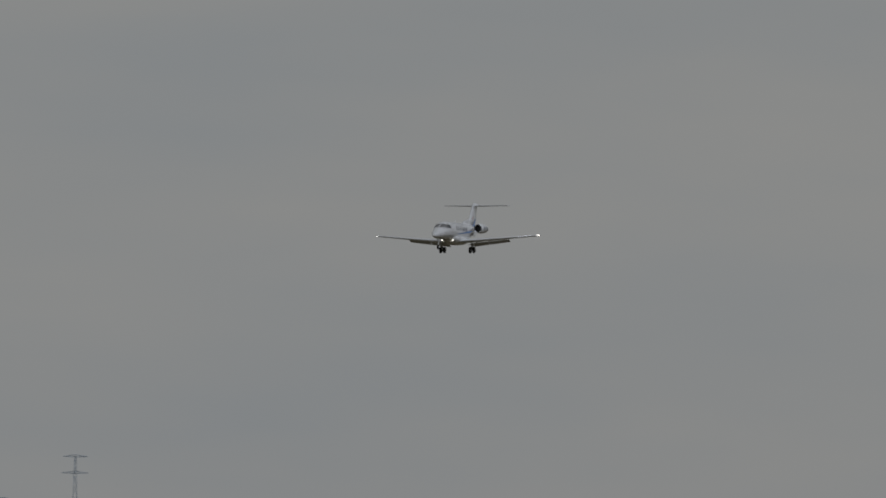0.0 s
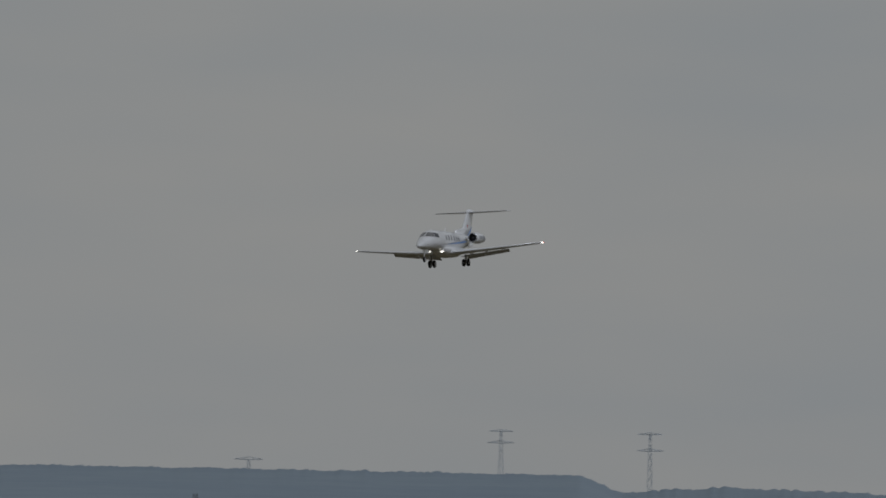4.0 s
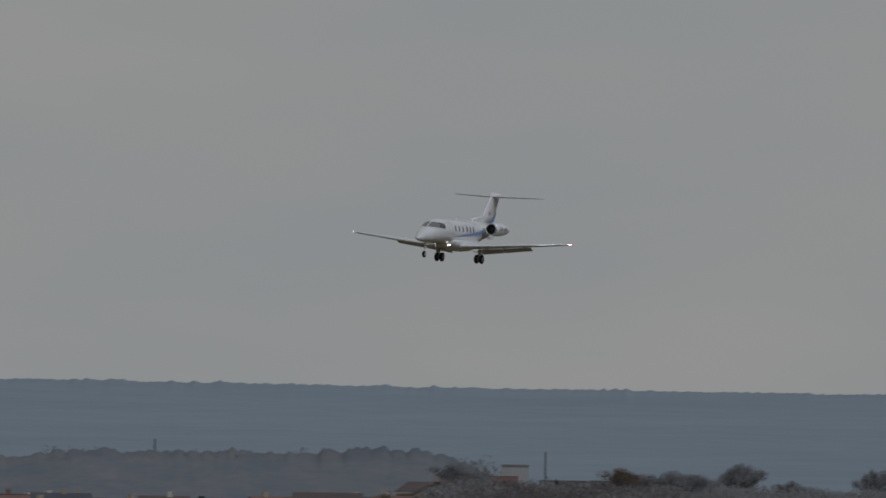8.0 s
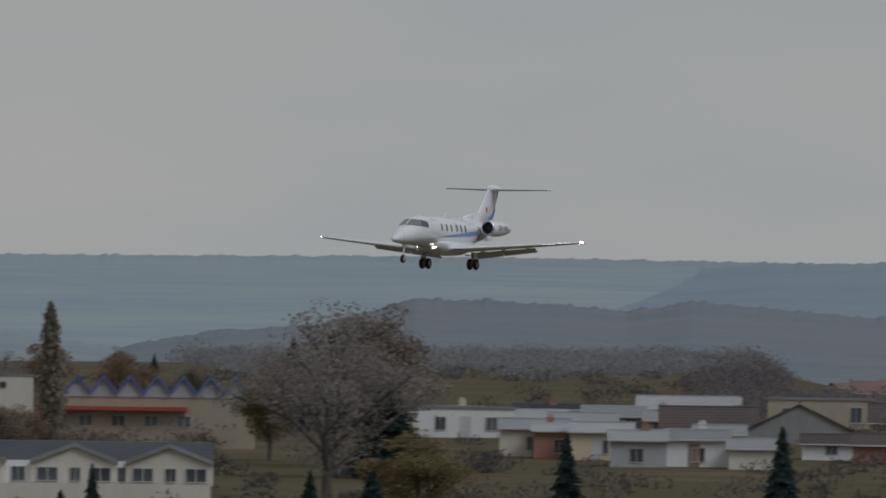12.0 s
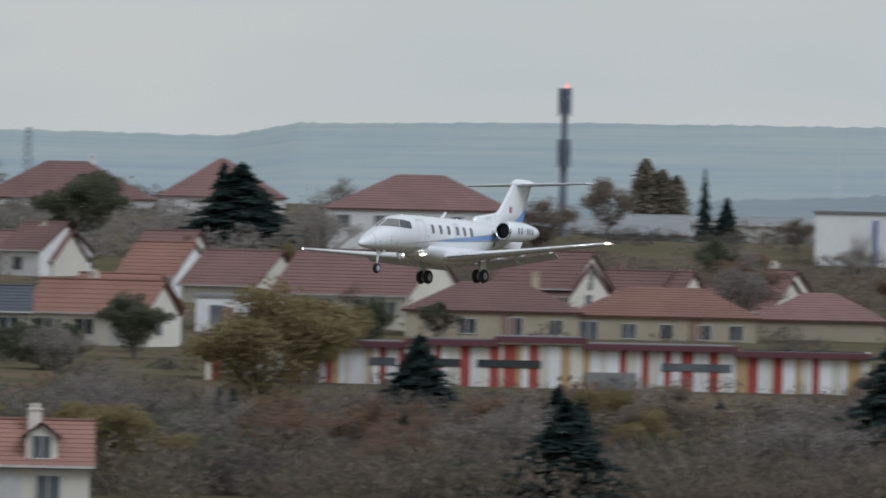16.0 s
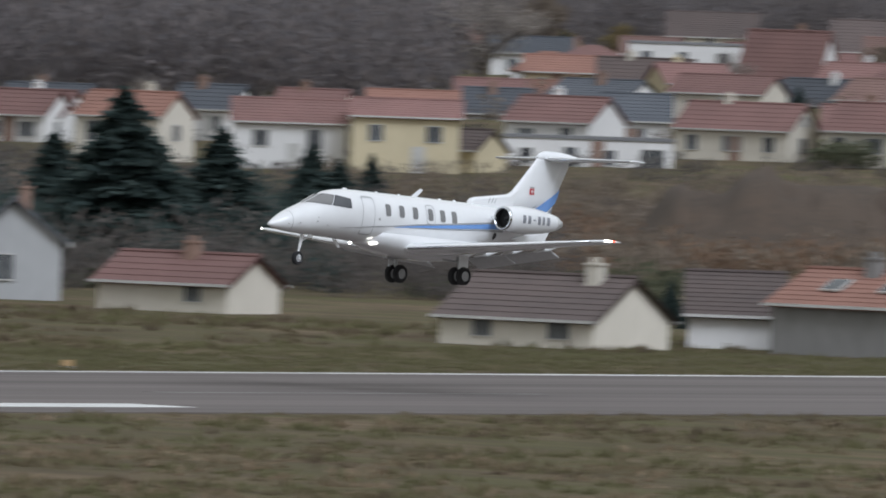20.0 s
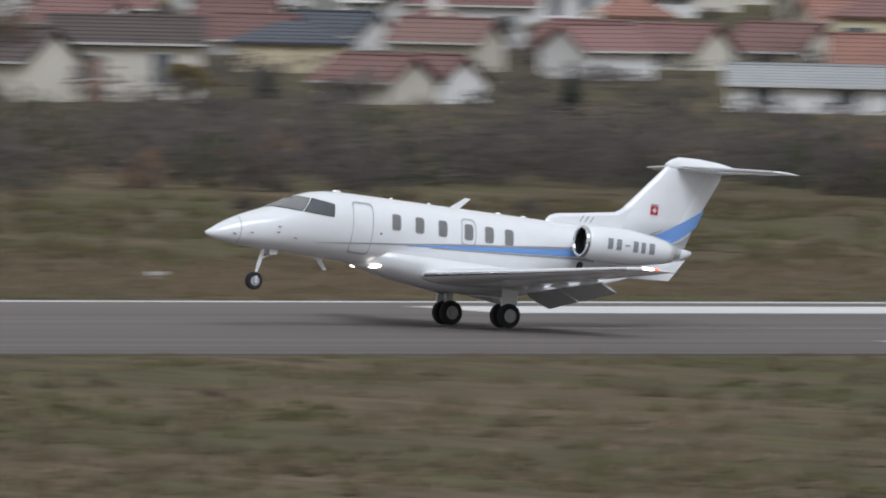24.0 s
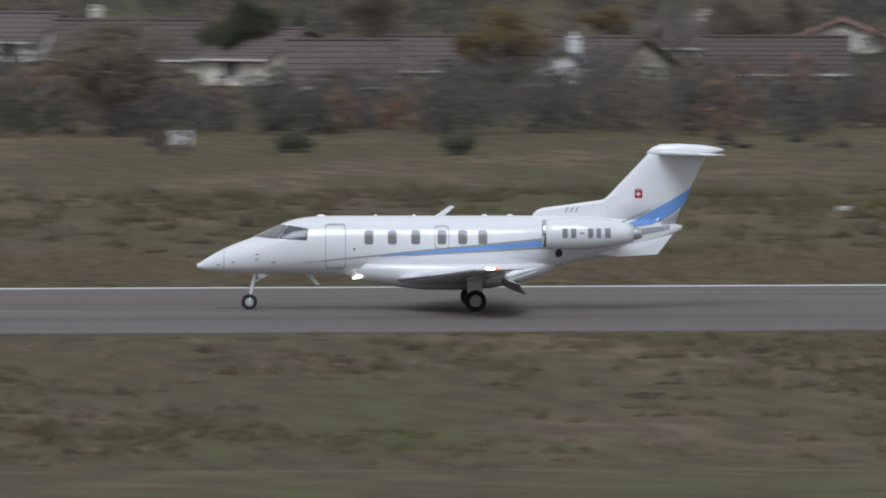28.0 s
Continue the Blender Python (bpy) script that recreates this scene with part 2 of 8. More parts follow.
# ---- the ground, the runway and its markings ----
def ground_mat():
    m = bpy.data.materials.new("meadow")
    m.use_nodes = True
    n, l = m.node_tree.nodes, m.node_tree.links
    b = n["Principled BSDF"]
    b.inputs["Roughness"].default_value, b.inputs["Specular IOR Level"].default_value = 0.95, 0.05
    geo = n.new("ShaderNodeNewGeometry")
    cols = [(0.112, 0.094, 0.058), (0.170, 0.130, 0.086), (0.110, 0.104, 0.054), (0.080, 0.061, 0.046)]
    last = None
    for i, (sc, st) in enumerate(((0.05, (1, 0.5, 1)), (0.16, (1, 0.35, 1)), (0.9, (1, 0.22, 1)))):
        mp, tx, rp = n.new("ShaderNodeMapping"), n.new("ShaderNodeTexNoise"), n.new("ShaderNodeMapRange")
        mp.inputs["Scale"].default_value = st
        mp.inputs["Location"].default_value = (13.0 * i, 7.0 * i, 0)
        tx.inputs["Scale"].default_value, tx.inputs["Detail"].default_value = sc, 5
        rp.inputs[1].default_value, rp.inputs[2].default_value = 0.41, 0.59
        l.new(geo.outputs["Position"], mp.inputs["Vector"])
        l.new(mp.outputs[0], tx.inputs["Vector"])
        l.new(tx.outputs["Fac"], rp.inputs[0])
        mx = n.new("ShaderNodeMixRGB")
        mx.inputs[2].default_value = (*cols[i + 1], 1)
        if last is None:
            mx.inputs[1].default_value = (*cols[0], 1)
        else:
            l.new(last, mx.inputs[1])
        if i == 2:
            dim = n.new("ShaderNodeMath")
            dim.operation, dim.inputs[1].default_value = "MULTIPLY", 0.6
            l.new(rp.outputs[0], dim.inputs[0])
            l.new(dim.outputs[0], mx.inputs[0])
        else:
            l.new(rp.outputs[0], mx.inputs[0])
        last = mx.outputs[0]
    l.new(last, b.inputs["Base Color"])
    bp, tb = n.new("ShaderNodeBump"), n.new("ShaderNodeTexNoise")
    tb.inputs["Scale"].default_value = 2.5
    l.new(geo.outputs["Position"], tb.inputs["Vector"])
    bp.inputs["Strength"].default_value, bp.inputs["Distance"].default_value = 0.6, 0.15
    l.new(tb.outputs["Fac"], bp.inputs["Height"])
    l.new(bp.outputs[0], b.inputs["Normal"])
    return m


M["meadow"] = ground_mat()


def build_ground():
    bm = bmesh.new()
    bear = [-180 + 10 * i for i in range(16)] + [-20 + 0.75 * i for i in range(147)] + [91 + 9 * i for i in range(10)]
    rad = [3, 30, 70, 110, 150, 190, 230, 270, 310, 350, 400, 450, 500, 560, 620, 690, 760, 820]
    rad += [860 + 40 * i for i in range(28)] + [2000, 2300, 2700, 3200, 3800, 4400, 4950]
    grid = []
    for r in rad:
        row = []
        for a in bear:
            x, y = polar(a, r)
            row.append(bm.verts.new((x, y, ground_z(x, y))))
        grid.append(row)
    for g0, g1 in zip(grid, grid[1:]):
        for i in range(len(bear)):
            j = (i + 1) % len(bear)
            bm.faces.new((g0[i], g0[j], g1[j], g1[i]))
    bm.faces.new(grid[0])
    return tagged(part("ground", bm, M["meadow"], smooth=True), "rough brown and green airfield grass with dry patches", "grass", kind="structure")


build_ground()


def flat(bm, x0, x1, y0, y1, z):
    bm.faces.new([bm.verts.new(q) for q in ((x0, y0, z), (x1, y0, z), (x1, y1, z), (x0, y1, z))])


RW0, RW1 = 336.0, 374.0


def lane_strip(bm, x0, x1, y0, y1, z0, z1):
    """A long flat piece that follows the slope of the airfield."""
    xs = [x0] + [x for x in (275, 290, 305, 320, 335, 350, 365, 380, 390) if x0 < x < x1] + [x1]
    loft(bm, [[Vector((x, y0, z0 - dip(x))), Vector((x, y1, z0 - dip(x))), Vector((x, y1, z1 - dip(x))), Vector((x, y0, z1 - dip(x)))] for x in xs])


bm = bmesh.new()
lane_strip(bm, -900, 640, RW0, RW1, -0.3, 0.05)
runway = tagged(part("runway", bm, M["asphalt"]), "grey asphalt runway with dark rubber streaks", "runway", kind="structure")


def marking(x0, x1, y0, y1, paint="mark_white"):
    q = bmesh.new()
    lane_strip(q, x0, x1, y0, y1, 0.04, 0.062)
    return part("marking", q, M[paint], runway)


for lane in (RW1 - 1.0,):
    for i in range(24):
        marking(-850 + 60 * i, -850 + 60 * i + 59.95, lane - 0.35, lane + 0.35)
for y0, y1 in ((339.0, 344.6), (364.6, 369.6)):
    marking(219, 271, y0, y1)
for x0, x1 in ((87, 106), (368, 397), (-60, -38)):
    for y0, y1 in ((340.2, 343.0), (364.2, 366.6)):
        marking(x0, x1, y0, y1)
for i in range(14):
    marking(560 - 50 * (i + 1), 560 - 50 * (i + 1) + 22, 353.1, 353.6, "mark_worn")
for i in range(10):
    yy = RW0 + 2.4 + i * 3.5
    marking(560, 592, yy, yy + 1.7)


# ---- the jet ----
TOP = [(-6.3, 2.62), (-5.4, 2.78), (-4.6, 2.84), (-3.0, 2.91), (-1.5, 2.93), (4.6, 2.93), (5.2, 2.91), (5.6, 2.87), (5.96, 2.79), (6.33, 2.65), (6.8, 2.42),
       (7.25, 2.21), (7.69, 2.06), (8.1, 1.88), (8.5, 1.66), (8.75, 1.5), (8.9, 1.38)]
LOW = [(-6.3, 2.50), (-5.4, 2.0), (-4.6, 1.78), (-3.7, 1.62), (-2.8, 1.45), (-1.9, 1.22), (-1.0, 1.07), (0.0, 1.04), (4.2, 1.04), (5.2, 1.08), (7.2, 1.12), (8.1, 1.16), (8.6, 1.22), (8.8, 1.27), (8.9, 1.33)]
HALF = [(-6.3, 0.06), (-5.4, 0.30), (-4.6, 0.47), (-3.7, 0.62), (-2.8, 0.76), (-1.8, 0.87), (-0.8, 0.92), (4.6, 0.92), (5.4, 0.90), (6.2, 0.82), (6.8, 0.73), (7.4, 0.61), (8.0, 0.45), (8.4, 0.31), (8.7, 0.17), (8.9, 0.03)]
POW = 0.88


def smooth_lerp(x, table):
    return (lerp(x - 0.12, table) + lerp(x, table) * 2 + lerp(x + 0.12, table)) / 4


def skin(x, a, off=0.0):
    """A point on the jet's fuselage: x along, a the angle in degrees from the left side upwards."""
    t, b, h = smooth_lerp(x, TOP), smooth_lerp(x, LOW), smooth_lerp(x, HALF)
    c, s = math.cos(radians(a)), math.sin(radians(a))
    y = h * math.copysign(abs(c) ** POW, c)
    z = (t + b) / 2 + (t - b) / 2 * math.copysign(abs(s) ** POW, s)
    return Vector((x, y + off * c, z + off * s))


def skin_angle(x, z):
    t, b = smooth_lerp(x, TOP), smooth_lerp(x, LOW)
    s = max(-0.999, min(0.999, (z - (t + b) / 2) / ((t - b) / 2)))
    return math.degrees(math.asin(math.copysign(abs(s) ** (1 / POW), s)))


def side_patch(bm, outline, off, side=1, hollow=None):
    """A plate that lies on the fuselage's side over an outline of (x, z); hollow: scale of the opening for a frame."""
    cx = sum(q[0] for q in outline) / len(outline)
    cz = sum(q[1] for q in outline) / len(outline)

    def put(x, z):
        v = skin(x, skin_angle(x, z), off)
        return bm.verts.new((v.x, v.y * side, v.z))
    rings = [1.0, hollow] if hollow else [1.0, 0.6, 0.25]
    vs = [[put(cx + (x - cx) * k, cz + (z - cz) * k) for x, z in outline] for k in rings]
    n = len(outline)
    for a, b in zip(vs, vs[1:]):
        for i in range(n):
            bm.faces.new((a[i], a[(i + 1) % n], b[(i + 1) % n], b[i]))
    if not hollow:
        bm.faces.new(vs[-1])


def dense(points, step=0.08):
    """The same outline with points added along its long edges."""
    out = []
    for (x0, z0), (x1, z1) in zip(points, points[1:] + points[:1]):
        k = max(1, int(math.hypot(x1 - x0, z1 - z0) / step))
        out += [(x0 + (x1 - x0) * i / k, z0 + (z1 - z0) * i / k) for i in range(k)]
    return out


def quad_patch(bm, corners, off, side, grow=1.0, n=9):
    """A four-cornered pane that lies on the fuselage; corners as (x, z)."""
    cx, cz = sum(q[0] for q in corners) / 4, sum(q[1] for q in corners) / 4
    (ax, az), (bx, bz), (dx, dz), (ex, ez) = [(cx + (x - cx) * grow, cz + (z - cz) * grow) for x, z in corners]
    rows = []
    for j in range(n + 1):
        v, row = j / n, []
        for i in range(n + 1):
            u = i / n
            x = (ax + (bx - ax) * u) * (1 - v) + (ex + (dx - ex) * u) * v
            z = (az + (bz - az) * u) * (1 - v) + (ez + (dz - ez) * u) * v
            p = skin(x, min(89.0, skin_angle(x, z)), off)
            row.append(bm.verts.new((p.x, p.y * side, p.z)))
        rows.append(row)
    for a, b in zip(rows, rows[1:]):
        for i in range(n):
            bm.faces.new((a[i], a[i + 1], b[i + 1], b[i]))


def rounded(cx, cz, w, h, r, lean=0.0, k=4):
    out = []
    for sx, sz, a0 in ((1, 1, 0), (-1, 1, 90), (-1, -1, 180), (1, -1, 270)):
        for i in range(k):
            a = radians(a0 + 90 * i / (k - 1))
            z = sz * (h / 2 - r) + r * math.sin(a)
            out.append((cx + sx * (w / 2 - r) + r * math.cos(a) + lean * z, cz + z))
    return dense(out)


def band(bm, xs, low, high, off, side):
    """A painted band along the fuselage between two lines z = low(x) and z = high(x)."""
    rows = []
    for x in xs:
        lo, hi = low(x), high(x)
        row = []
        for k in range(4):
            z = lo + (hi - lo) * k / 3
            v = skin(x, skin_angle(x, z), off)
            row.append(bm.verts.new((v.x, v.y * side, v.z)))
        rows.append(row)
    for a, b in zip(rows, rows[1:]):
        for i in range(3):
            bm.faces.new((a[i], a[i + 1], b[i + 1], b[i]))


def airfoil(n=9, thick=0.13):
    """Points round a wing section of chord 1: from the trailing edge over the top to the nose and back below."""
    top = []
    for i in range(n + 1):
        c = 0.5 * (1 + math.cos(math.pi * i / n))
        t = 5 * thick * (0.2969 * math.sqrt(c) - 0.126 * c - 0.3516 * c * c + 0.2843 * c ** 3 - 0.1036 * c ** 4)
        top.append((c, t))
    return [(c, t * 1.15) for c, t in top] + [(c, -t * 0.85) for c, t in top[-2:0:-1]]


def wing_mesh(bm, stations, side, thick=0.13, upright=False):
    """stations: (span, leading edge x, chord, height, twist)."""
    rings = []
    for span, le, chord, z, tw in stations:
        ring = []
        for c, t in airfoil(9, thick):
            dx, dz = -c * chord, t * chord
            dz += dx * math.tan(radians(-tw))
            ring.append(Vector((le + dx, dz if upright else side * span, span if upright else z + dz)))
        rings.append(ring)
    return loft(bm, rings)


def wheel(parent, x, y, z, r, w):
    wob = part("wheel", bmesh.new(), M["tyre"], parent)
    wob.location = (x, y, z)
    turn = pose(0, 0, 0, 0, 0, 90)
    b = bmesh.new()
    lathe(b, [(-w / 2, r * 0.55), (-w / 2, r * 0.86), (-w * 0.36, r * 0.97), (-w * 0.1, r), (w * 0.1, r), (w * 0.36, r * 0.97), (w / 2, r * 0.86), (w / 2, r * 0.55)], turn, 28, cap=False)
    part("tyre", b, M["tyre"], wob, smooth=False)
    b = bmesh.new()
    lathe(b, [(-w * 0.52, r * 0.1), (-w * 0.52, r * 0.22), (-w * 0.38, r * 0.3), (-w * 0.40, r * 0.5), (-w * 0.5, r * 0.56), (w * 0.5, r * 0.56), (w * 0.40, r * 0.5), (w * 0.38, r * 0.3), (w * 0.52, r * 0.22), (w * 0.52, r * 0.1)], turn, 24)
    part("rim", b, M["rim"], wob, "bright alloy wheel rim")
    return wob


def section_half(c, chord, thick):
    c = min(1.0, max(0.0, c))
    return 5 * thick * 1.15 * chord * (0.2969 * math.sqrt(c) - 0.126 * c - 0.3516 * c * c + 0.2843 * c ** 3 - 0.1036 * c ** 4)


def tail_half(x, z):
    """Half the thickness of the jet's tail at a point: the most of fin, rudder and tail cone."""
    le, ch = lerp(z, [(2.6, -3.4), (3.42, -3.85), (4.75, -5.12)]), lerp(z, [(2.6, 2.65), (3.42, 2.48), (4.75, 1.88)])
    rl, rc = lerp(z, [(2.78, -5.44), (3.5, -5.75), (4.72, -6.40)]), lerp(z, [(2.78, 0.66), (3.5, 0.64), (4.72, 0.62)])
    y = section_half((le - x) / ch, ch, 0.10)
    if x < rl:
        y = max(y, section_half((rl - x) / rc, rc, 0.17))
    if smooth_lerp(x, LOW) < z < smooth_lerp(x, TOP):
        y = max(y, skin(x, skin_angle(x, z)).y)
    return y


def build_jet():
    jet = empty("business_jet")
    tagged(jet, "white twin-engine business jet with blue and grey stripes, wheels down", "airplane")
    bm = bmesh.new()
    xs = [-6.3, -6.1, -5.7, -5.2, -4.6, -4, -3.4, -2.8, -2.2, -1.6, -1, -0.4, 0.4, 1.2, 2, 2.8, 3.6, 4.2, 4.6, 4.9, 5.2, 5.45, 5.7, 5.95, 6.2, 6.45, 6.7, 6.95, 7.2, 7.5, 7.8, 8.1, 8.35, 8.55, 8.7, 8.8, 8.87, 8.9]
    loft(bm, [[skin(x, 360 * i / 48) for i in range(48)] for x in xs])
    part("fuselage", bm, M["jet_white"], jet, smooth=True)
    # belly fairing under the wing
    bm = bmesh.new()
    rings = []
    for x, lo, hw in ((4.3, 1.02, 0.30), (4.0, 0.97, 0.62), (3.5, 0.86, 0.88), (2.8, 0.72, 1.04), (1.9, 0.62, 1.12), (0.8, 0.60, 1.12), (-0.3, 0.66, 1.06), (-1.2, 0.82, 0.92), (-1.9, 1.05, 0.66), (-2.3, 1.26, 0.40)):
        ring = []
        for i in range(17):
            a = math.pi * i / 16
            c, s = math.cos(a), math.sin(a)
            ring.append(Vector((x, hw * math.copysign(abs(c) ** 0.7, c), 1.45 - (1.45 - lo) * abs(s) ** 0.7)))
        rings.append(ring)
    loft(bm, rings)
    part("belly_fairing", bm, M["jet_white"], jet, smooth=True)
    # radome joint
    bm = bmesh.new()
    for x in (8.05,):
        loft(bm, [[skin(x + d, 360 * i / 40, 0.004) for i in range(40)] for d in (-0.012, 0.012)], cap=False)
    part("nose_joint", bm, M["jet_line"], jet)
    for side in (1, -1):
        # cockpit glazing
        screen = ((7.12, 2.30), (6.40, 2.25), (6.10, 2.62), (6.30, 2.65))
        pane = ((6.33, 2.25), (5.50, 2.20), (5.46, 2.54), (6.03, 2.63))
        # the windshield's reflection is put into its paler glass colour
        for name, q, mat_, text in (("windshield", screen, "cabin_glass", "grey cockpit windshield"), ("side_window", pane, "side_glass", "dark cockpit side window")):
            bm = bmesh.new()
            quad_patch(bm, q, 0.010, side, 1.06)
            rim = part("window_surround", bm, M["shade"], jet)
            bm = bmesh.new()
            quad_patch(bm, q, 0.016, side, 0.97)
            part(name, bm, M[mat_], rim, text)
        # cabin windows
        for x in (3.54, 2.81, 2.08, 1.26, 0.61, -0.02):
            win = part("cabin_window", bmesh.new(), M["jet_line"], jet)
            bm = bmesh.new()
            side_patch(bm, rounded(x, 2.28, 0.29, 0.45, 0.08), 0.010, side)
            part("frame", bm, M["jet_line"], win)
            bm = bmesh.new()
            side_patch(bm, rounded(x, 2.28, 0.25, 0.41, 0.06), 0.016, side)
            part("pane", bm, M["cabin_glass"], win, "dark grey oval window pane")
        bm = bmesh.new()
        side_patch(bm, rounded(1.26, 2.28, 0.46, 0.72, 0.12), 0.012, side, hollow=0.90)
        part("exit_outline", bm, M["jet_line"], jet)
        if side == 1:
            bm = bmesh.new()
            side_patch(bm, rounded(4.58, 2.00, 0.64, 1.40, 0.10), 0.012, side, hollow=0.93)
            part("cabin_door", bm, M["jet_line"], jet, "closed white cabin door outlined in grey")
            bm = bmesh.new()
            side_patch(bm, rounded(4.00, 1.92, 0.06, 0.06, 0.02), 0.008, side)
            part("door_handle", bm, M["shade"], jet)
        # stripes
        xs = [5.9 - 0.25 * i for i in range(36)]
        mid = lambda x: lerp(x, [(-4.2, 2.22), (-1.9, 2.09), (0, 1.94), (1.86, 1.805), (3.2, 1.69), (4, 1.62), (6.4, 1.39)])
        wide = lambda x: lerp(x, [(-4.2, 0.20), (-1.9, 0.18), (0, 0.135), (1.86, 0.075), (3.0, 0.025), (3.4, 0.008), (6.4, 0.004)])
        bm = bmesh.new()
        band(bm, [x for x in xs if x < 3.4 and x > -4.2], lambda x: mid(x) - wide(x) / 2, lambda x: mid(x) + wide(x) / 2, 0.012, side)
        part("blue_stripe", bm, M["jet_blue"], jet)
        bm = bmesh.new()
        band(bm, [x for x in xs if x > -3.0], lambda x: mid(x) + wide(x) / 2 + 0.012, lambda x: mid(x) + wide(x) / 2 + lerp(x, [(-3, 0.075), (1, 0.055), (4.4, 0.045), (6, 0.02)]), 0.012, side)
        part("grey_stripe", bm, M["jet_grey"], jet)
        bm = bmesh.new()
        band(bm, [x for x in xs if x < 2.6 and x > -4.2], lambda x: mid(x) - wide(x) / 2 - lerp(x, [(-4.2, 0.16), (-1.9, 0.075), (2.6, 0.03)]), lambda x: mid(x) - wide(x) / 2 - lerp(x, [(-4.2, 0.03), (2.6, 0.010)]), 0.012, side)
        part("grey_stripe", bm, M["jet_grey"], jet)
        bm = bmesh.new()
        band(bm, [-4.3 - 0.2 * i for i in range(9)], lambda x: lerp(x, [(-5.9, 2.50), (-4.3, 2.20)]), lambda x: lerp(x, [(-5.9, 2.62), (-4.3, 2.46)]), 0.012, side)
        part("grey_stripe", bm, M["jet_grey"], jet)
        # wing, flaps, aileron, fairings
        bm = bmesh.new()
        wing_mesh(bm, [(0.3, 2.75, 3.55, 0.93, 0.5), (1.1, 2.6, 3.3, 0.97, 0.5), (4.5, 1.55, 2.1, 1.24, 0), (8.15, 0.48, 1.15, 1.56, -0.5), (8.6, 0.22, 0.9, 1.60, -0.5), (8.7, -0.05, 0.5, 1.615, -0.5)], side)
        wing = part("wing", bm, M["jet_white"], jet, smooth=True)
        bm = bmesh.new()
        wing_mesh(bm, [(1.15, 2.66, 0.16, 0.96, 0), (4.5, 1.60, 0.13, 1.235, 0), (8.15, 0.52, 0.10, 1.557, 0)], side, 0.6)
        part("leading_edge", bm, M["chrome"], wing, "polished metal leading edge", smooth=True)
        for y0, y1 in ((1.15, 3.05), (3.1, 5.35)):
            bm = bmesh.new()
            st = []
            for yy in (y0, y1):
                te = lerp(yy, [(1.1, -0.70), (4.5, -0.55), (8, -0.57)])
                zz = lerp(yy, [(1.1, 0.86), (4.5, 1.17), (8, 1.5)])
                st.append((yy, te + 0.10, lerp(yy, [(1.1, 0.78), (5.4, 0.52)]), zz - 0.03, -24))
            wing_mesh(bm, st, side, 0.13)
            part("flap", bm, M["jet_flap"], wing, "lowered grey wing flap")
        for yy in (1.9, 3.3, 4.9):
            te = lerp(yy, [(1.1, -0.6), (4.5, -0.5)])
            zz = lerp(yy, [(1.1, 0.84), (4.5, 1.15)])
            bm = bmesh.new()
            m = Matrix.Translation((te + 0.5, side * yy, zz - 0.03)) @ pose(0, 0, 0, 0, 193, 0)
            lathe(bm, [(0, 0.01), (0.25, 0.07), (0.8, 0.10), (1.3, 0.06), (1.6, 0.01)], m, 10)
            part("flap_fairing", bm, M["jet_white"], wing)
        bm = bmesh.new()
        tube(bm, (0.20, side * 8.56, 1.61), (-0.06, side * 8.70, 1.62), 0.045, 0.03)
        part("wingtip_light", bm, M["lamp_white"], wing, "lit wingtip light")
        bm = bmesh.new()
        tube(bm, (-0.09, side * 8.70, 1.625), (-0.21, side * 8.72, 1.625), 0.03, 0.02)
        part("position_light", bm, M["lamp_red"] if side == 1 else M["lamp_white"], wing)
        bm = bmesh.new()
        tube(bm, (-0.6, side * 8.5, 1.595), (-0.95, side * 8.53, 1.595), 0.012, 0.006, 5)
        part("static_wick", bm, M["shade"], wing)
        # engine: pylon, cowl, lip, fan, spinner, nozzle
        nz, ny = 2.43, 1.56
        m = Matrix.Translation((-1.85, side * ny, nz)) @ pose(0, 0, 0, 0, 0, 180) @ pose(0, 0, 0, 0, 0, -side * 1.5)
        eng = part("engine", bmesh.new(), M["jet_white"], jet)
        bm = bmesh.new()
        lathe(bm, [(0.06, 0.355), (0.02, 0.38), (0.10, 0.435), (0.4, 0.48), (0.9, 0.50), (1.5, 0.49), (2.1, 0.42), (2.6, 0.33), (2.85, 0.27), (2.84, 0.25), (2.3, 0.26)], m, 36, cap=False)
        part("cowl", bm, M["jet_white"], eng, smooth=True)
        bm = bmesh.new()
        ringp = []
        for i in range(9):
            a = math.pi * (0.15 + 1.7 * i / 8)
            ringp.append((0.075 + 0.085 * math.cos(a), 0.40 + 0.045 * math.sin(a)))
        vs = [[m @ Vector((a, r * math.cos(2 * math.pi * i / 36), r * math.sin(2 * math.pi * i / 36))) for i in range(36)] for a, r in ringp]
        loft(bm, vs, cap=False)
        part("intake_lip", bm, M["chrome"], eng, "polished metal intake lip", smooth=True)
        bm = bmesh.new()
        lathe(bm, [(0.28, 0.355), (0.30, 0.02)], m, 30)
        lathe(bm, [(0.06, 0.36), (0.3, 0.358)], m, 30, cap=False)
        part("fan", bm, M["dark"], eng)
        bm = bmesh.new()
        lathe(bm, [(0.12, 0.004), (0.18, 0.05), (0.29, 0.10)], m, 16)
        part("spinner", bm, M["shade"], eng)
        bm = bmesh.new()
        lathe(bm, [(2.5, 0.22), (2.95, 0.19), (3.1, 0.14), (3.05, 0.03)], m, 24)
        part("nozzle", bm, M["steel"], eng)
        bm = bmesh.new()
        box(bm, -4.3, -2.1, min(side * 0.6, side * 1.2), max(side * 0.6, side * 1.2), 2.34, 2.50)
        part("pylon", bm, M["jet_white"], eng)
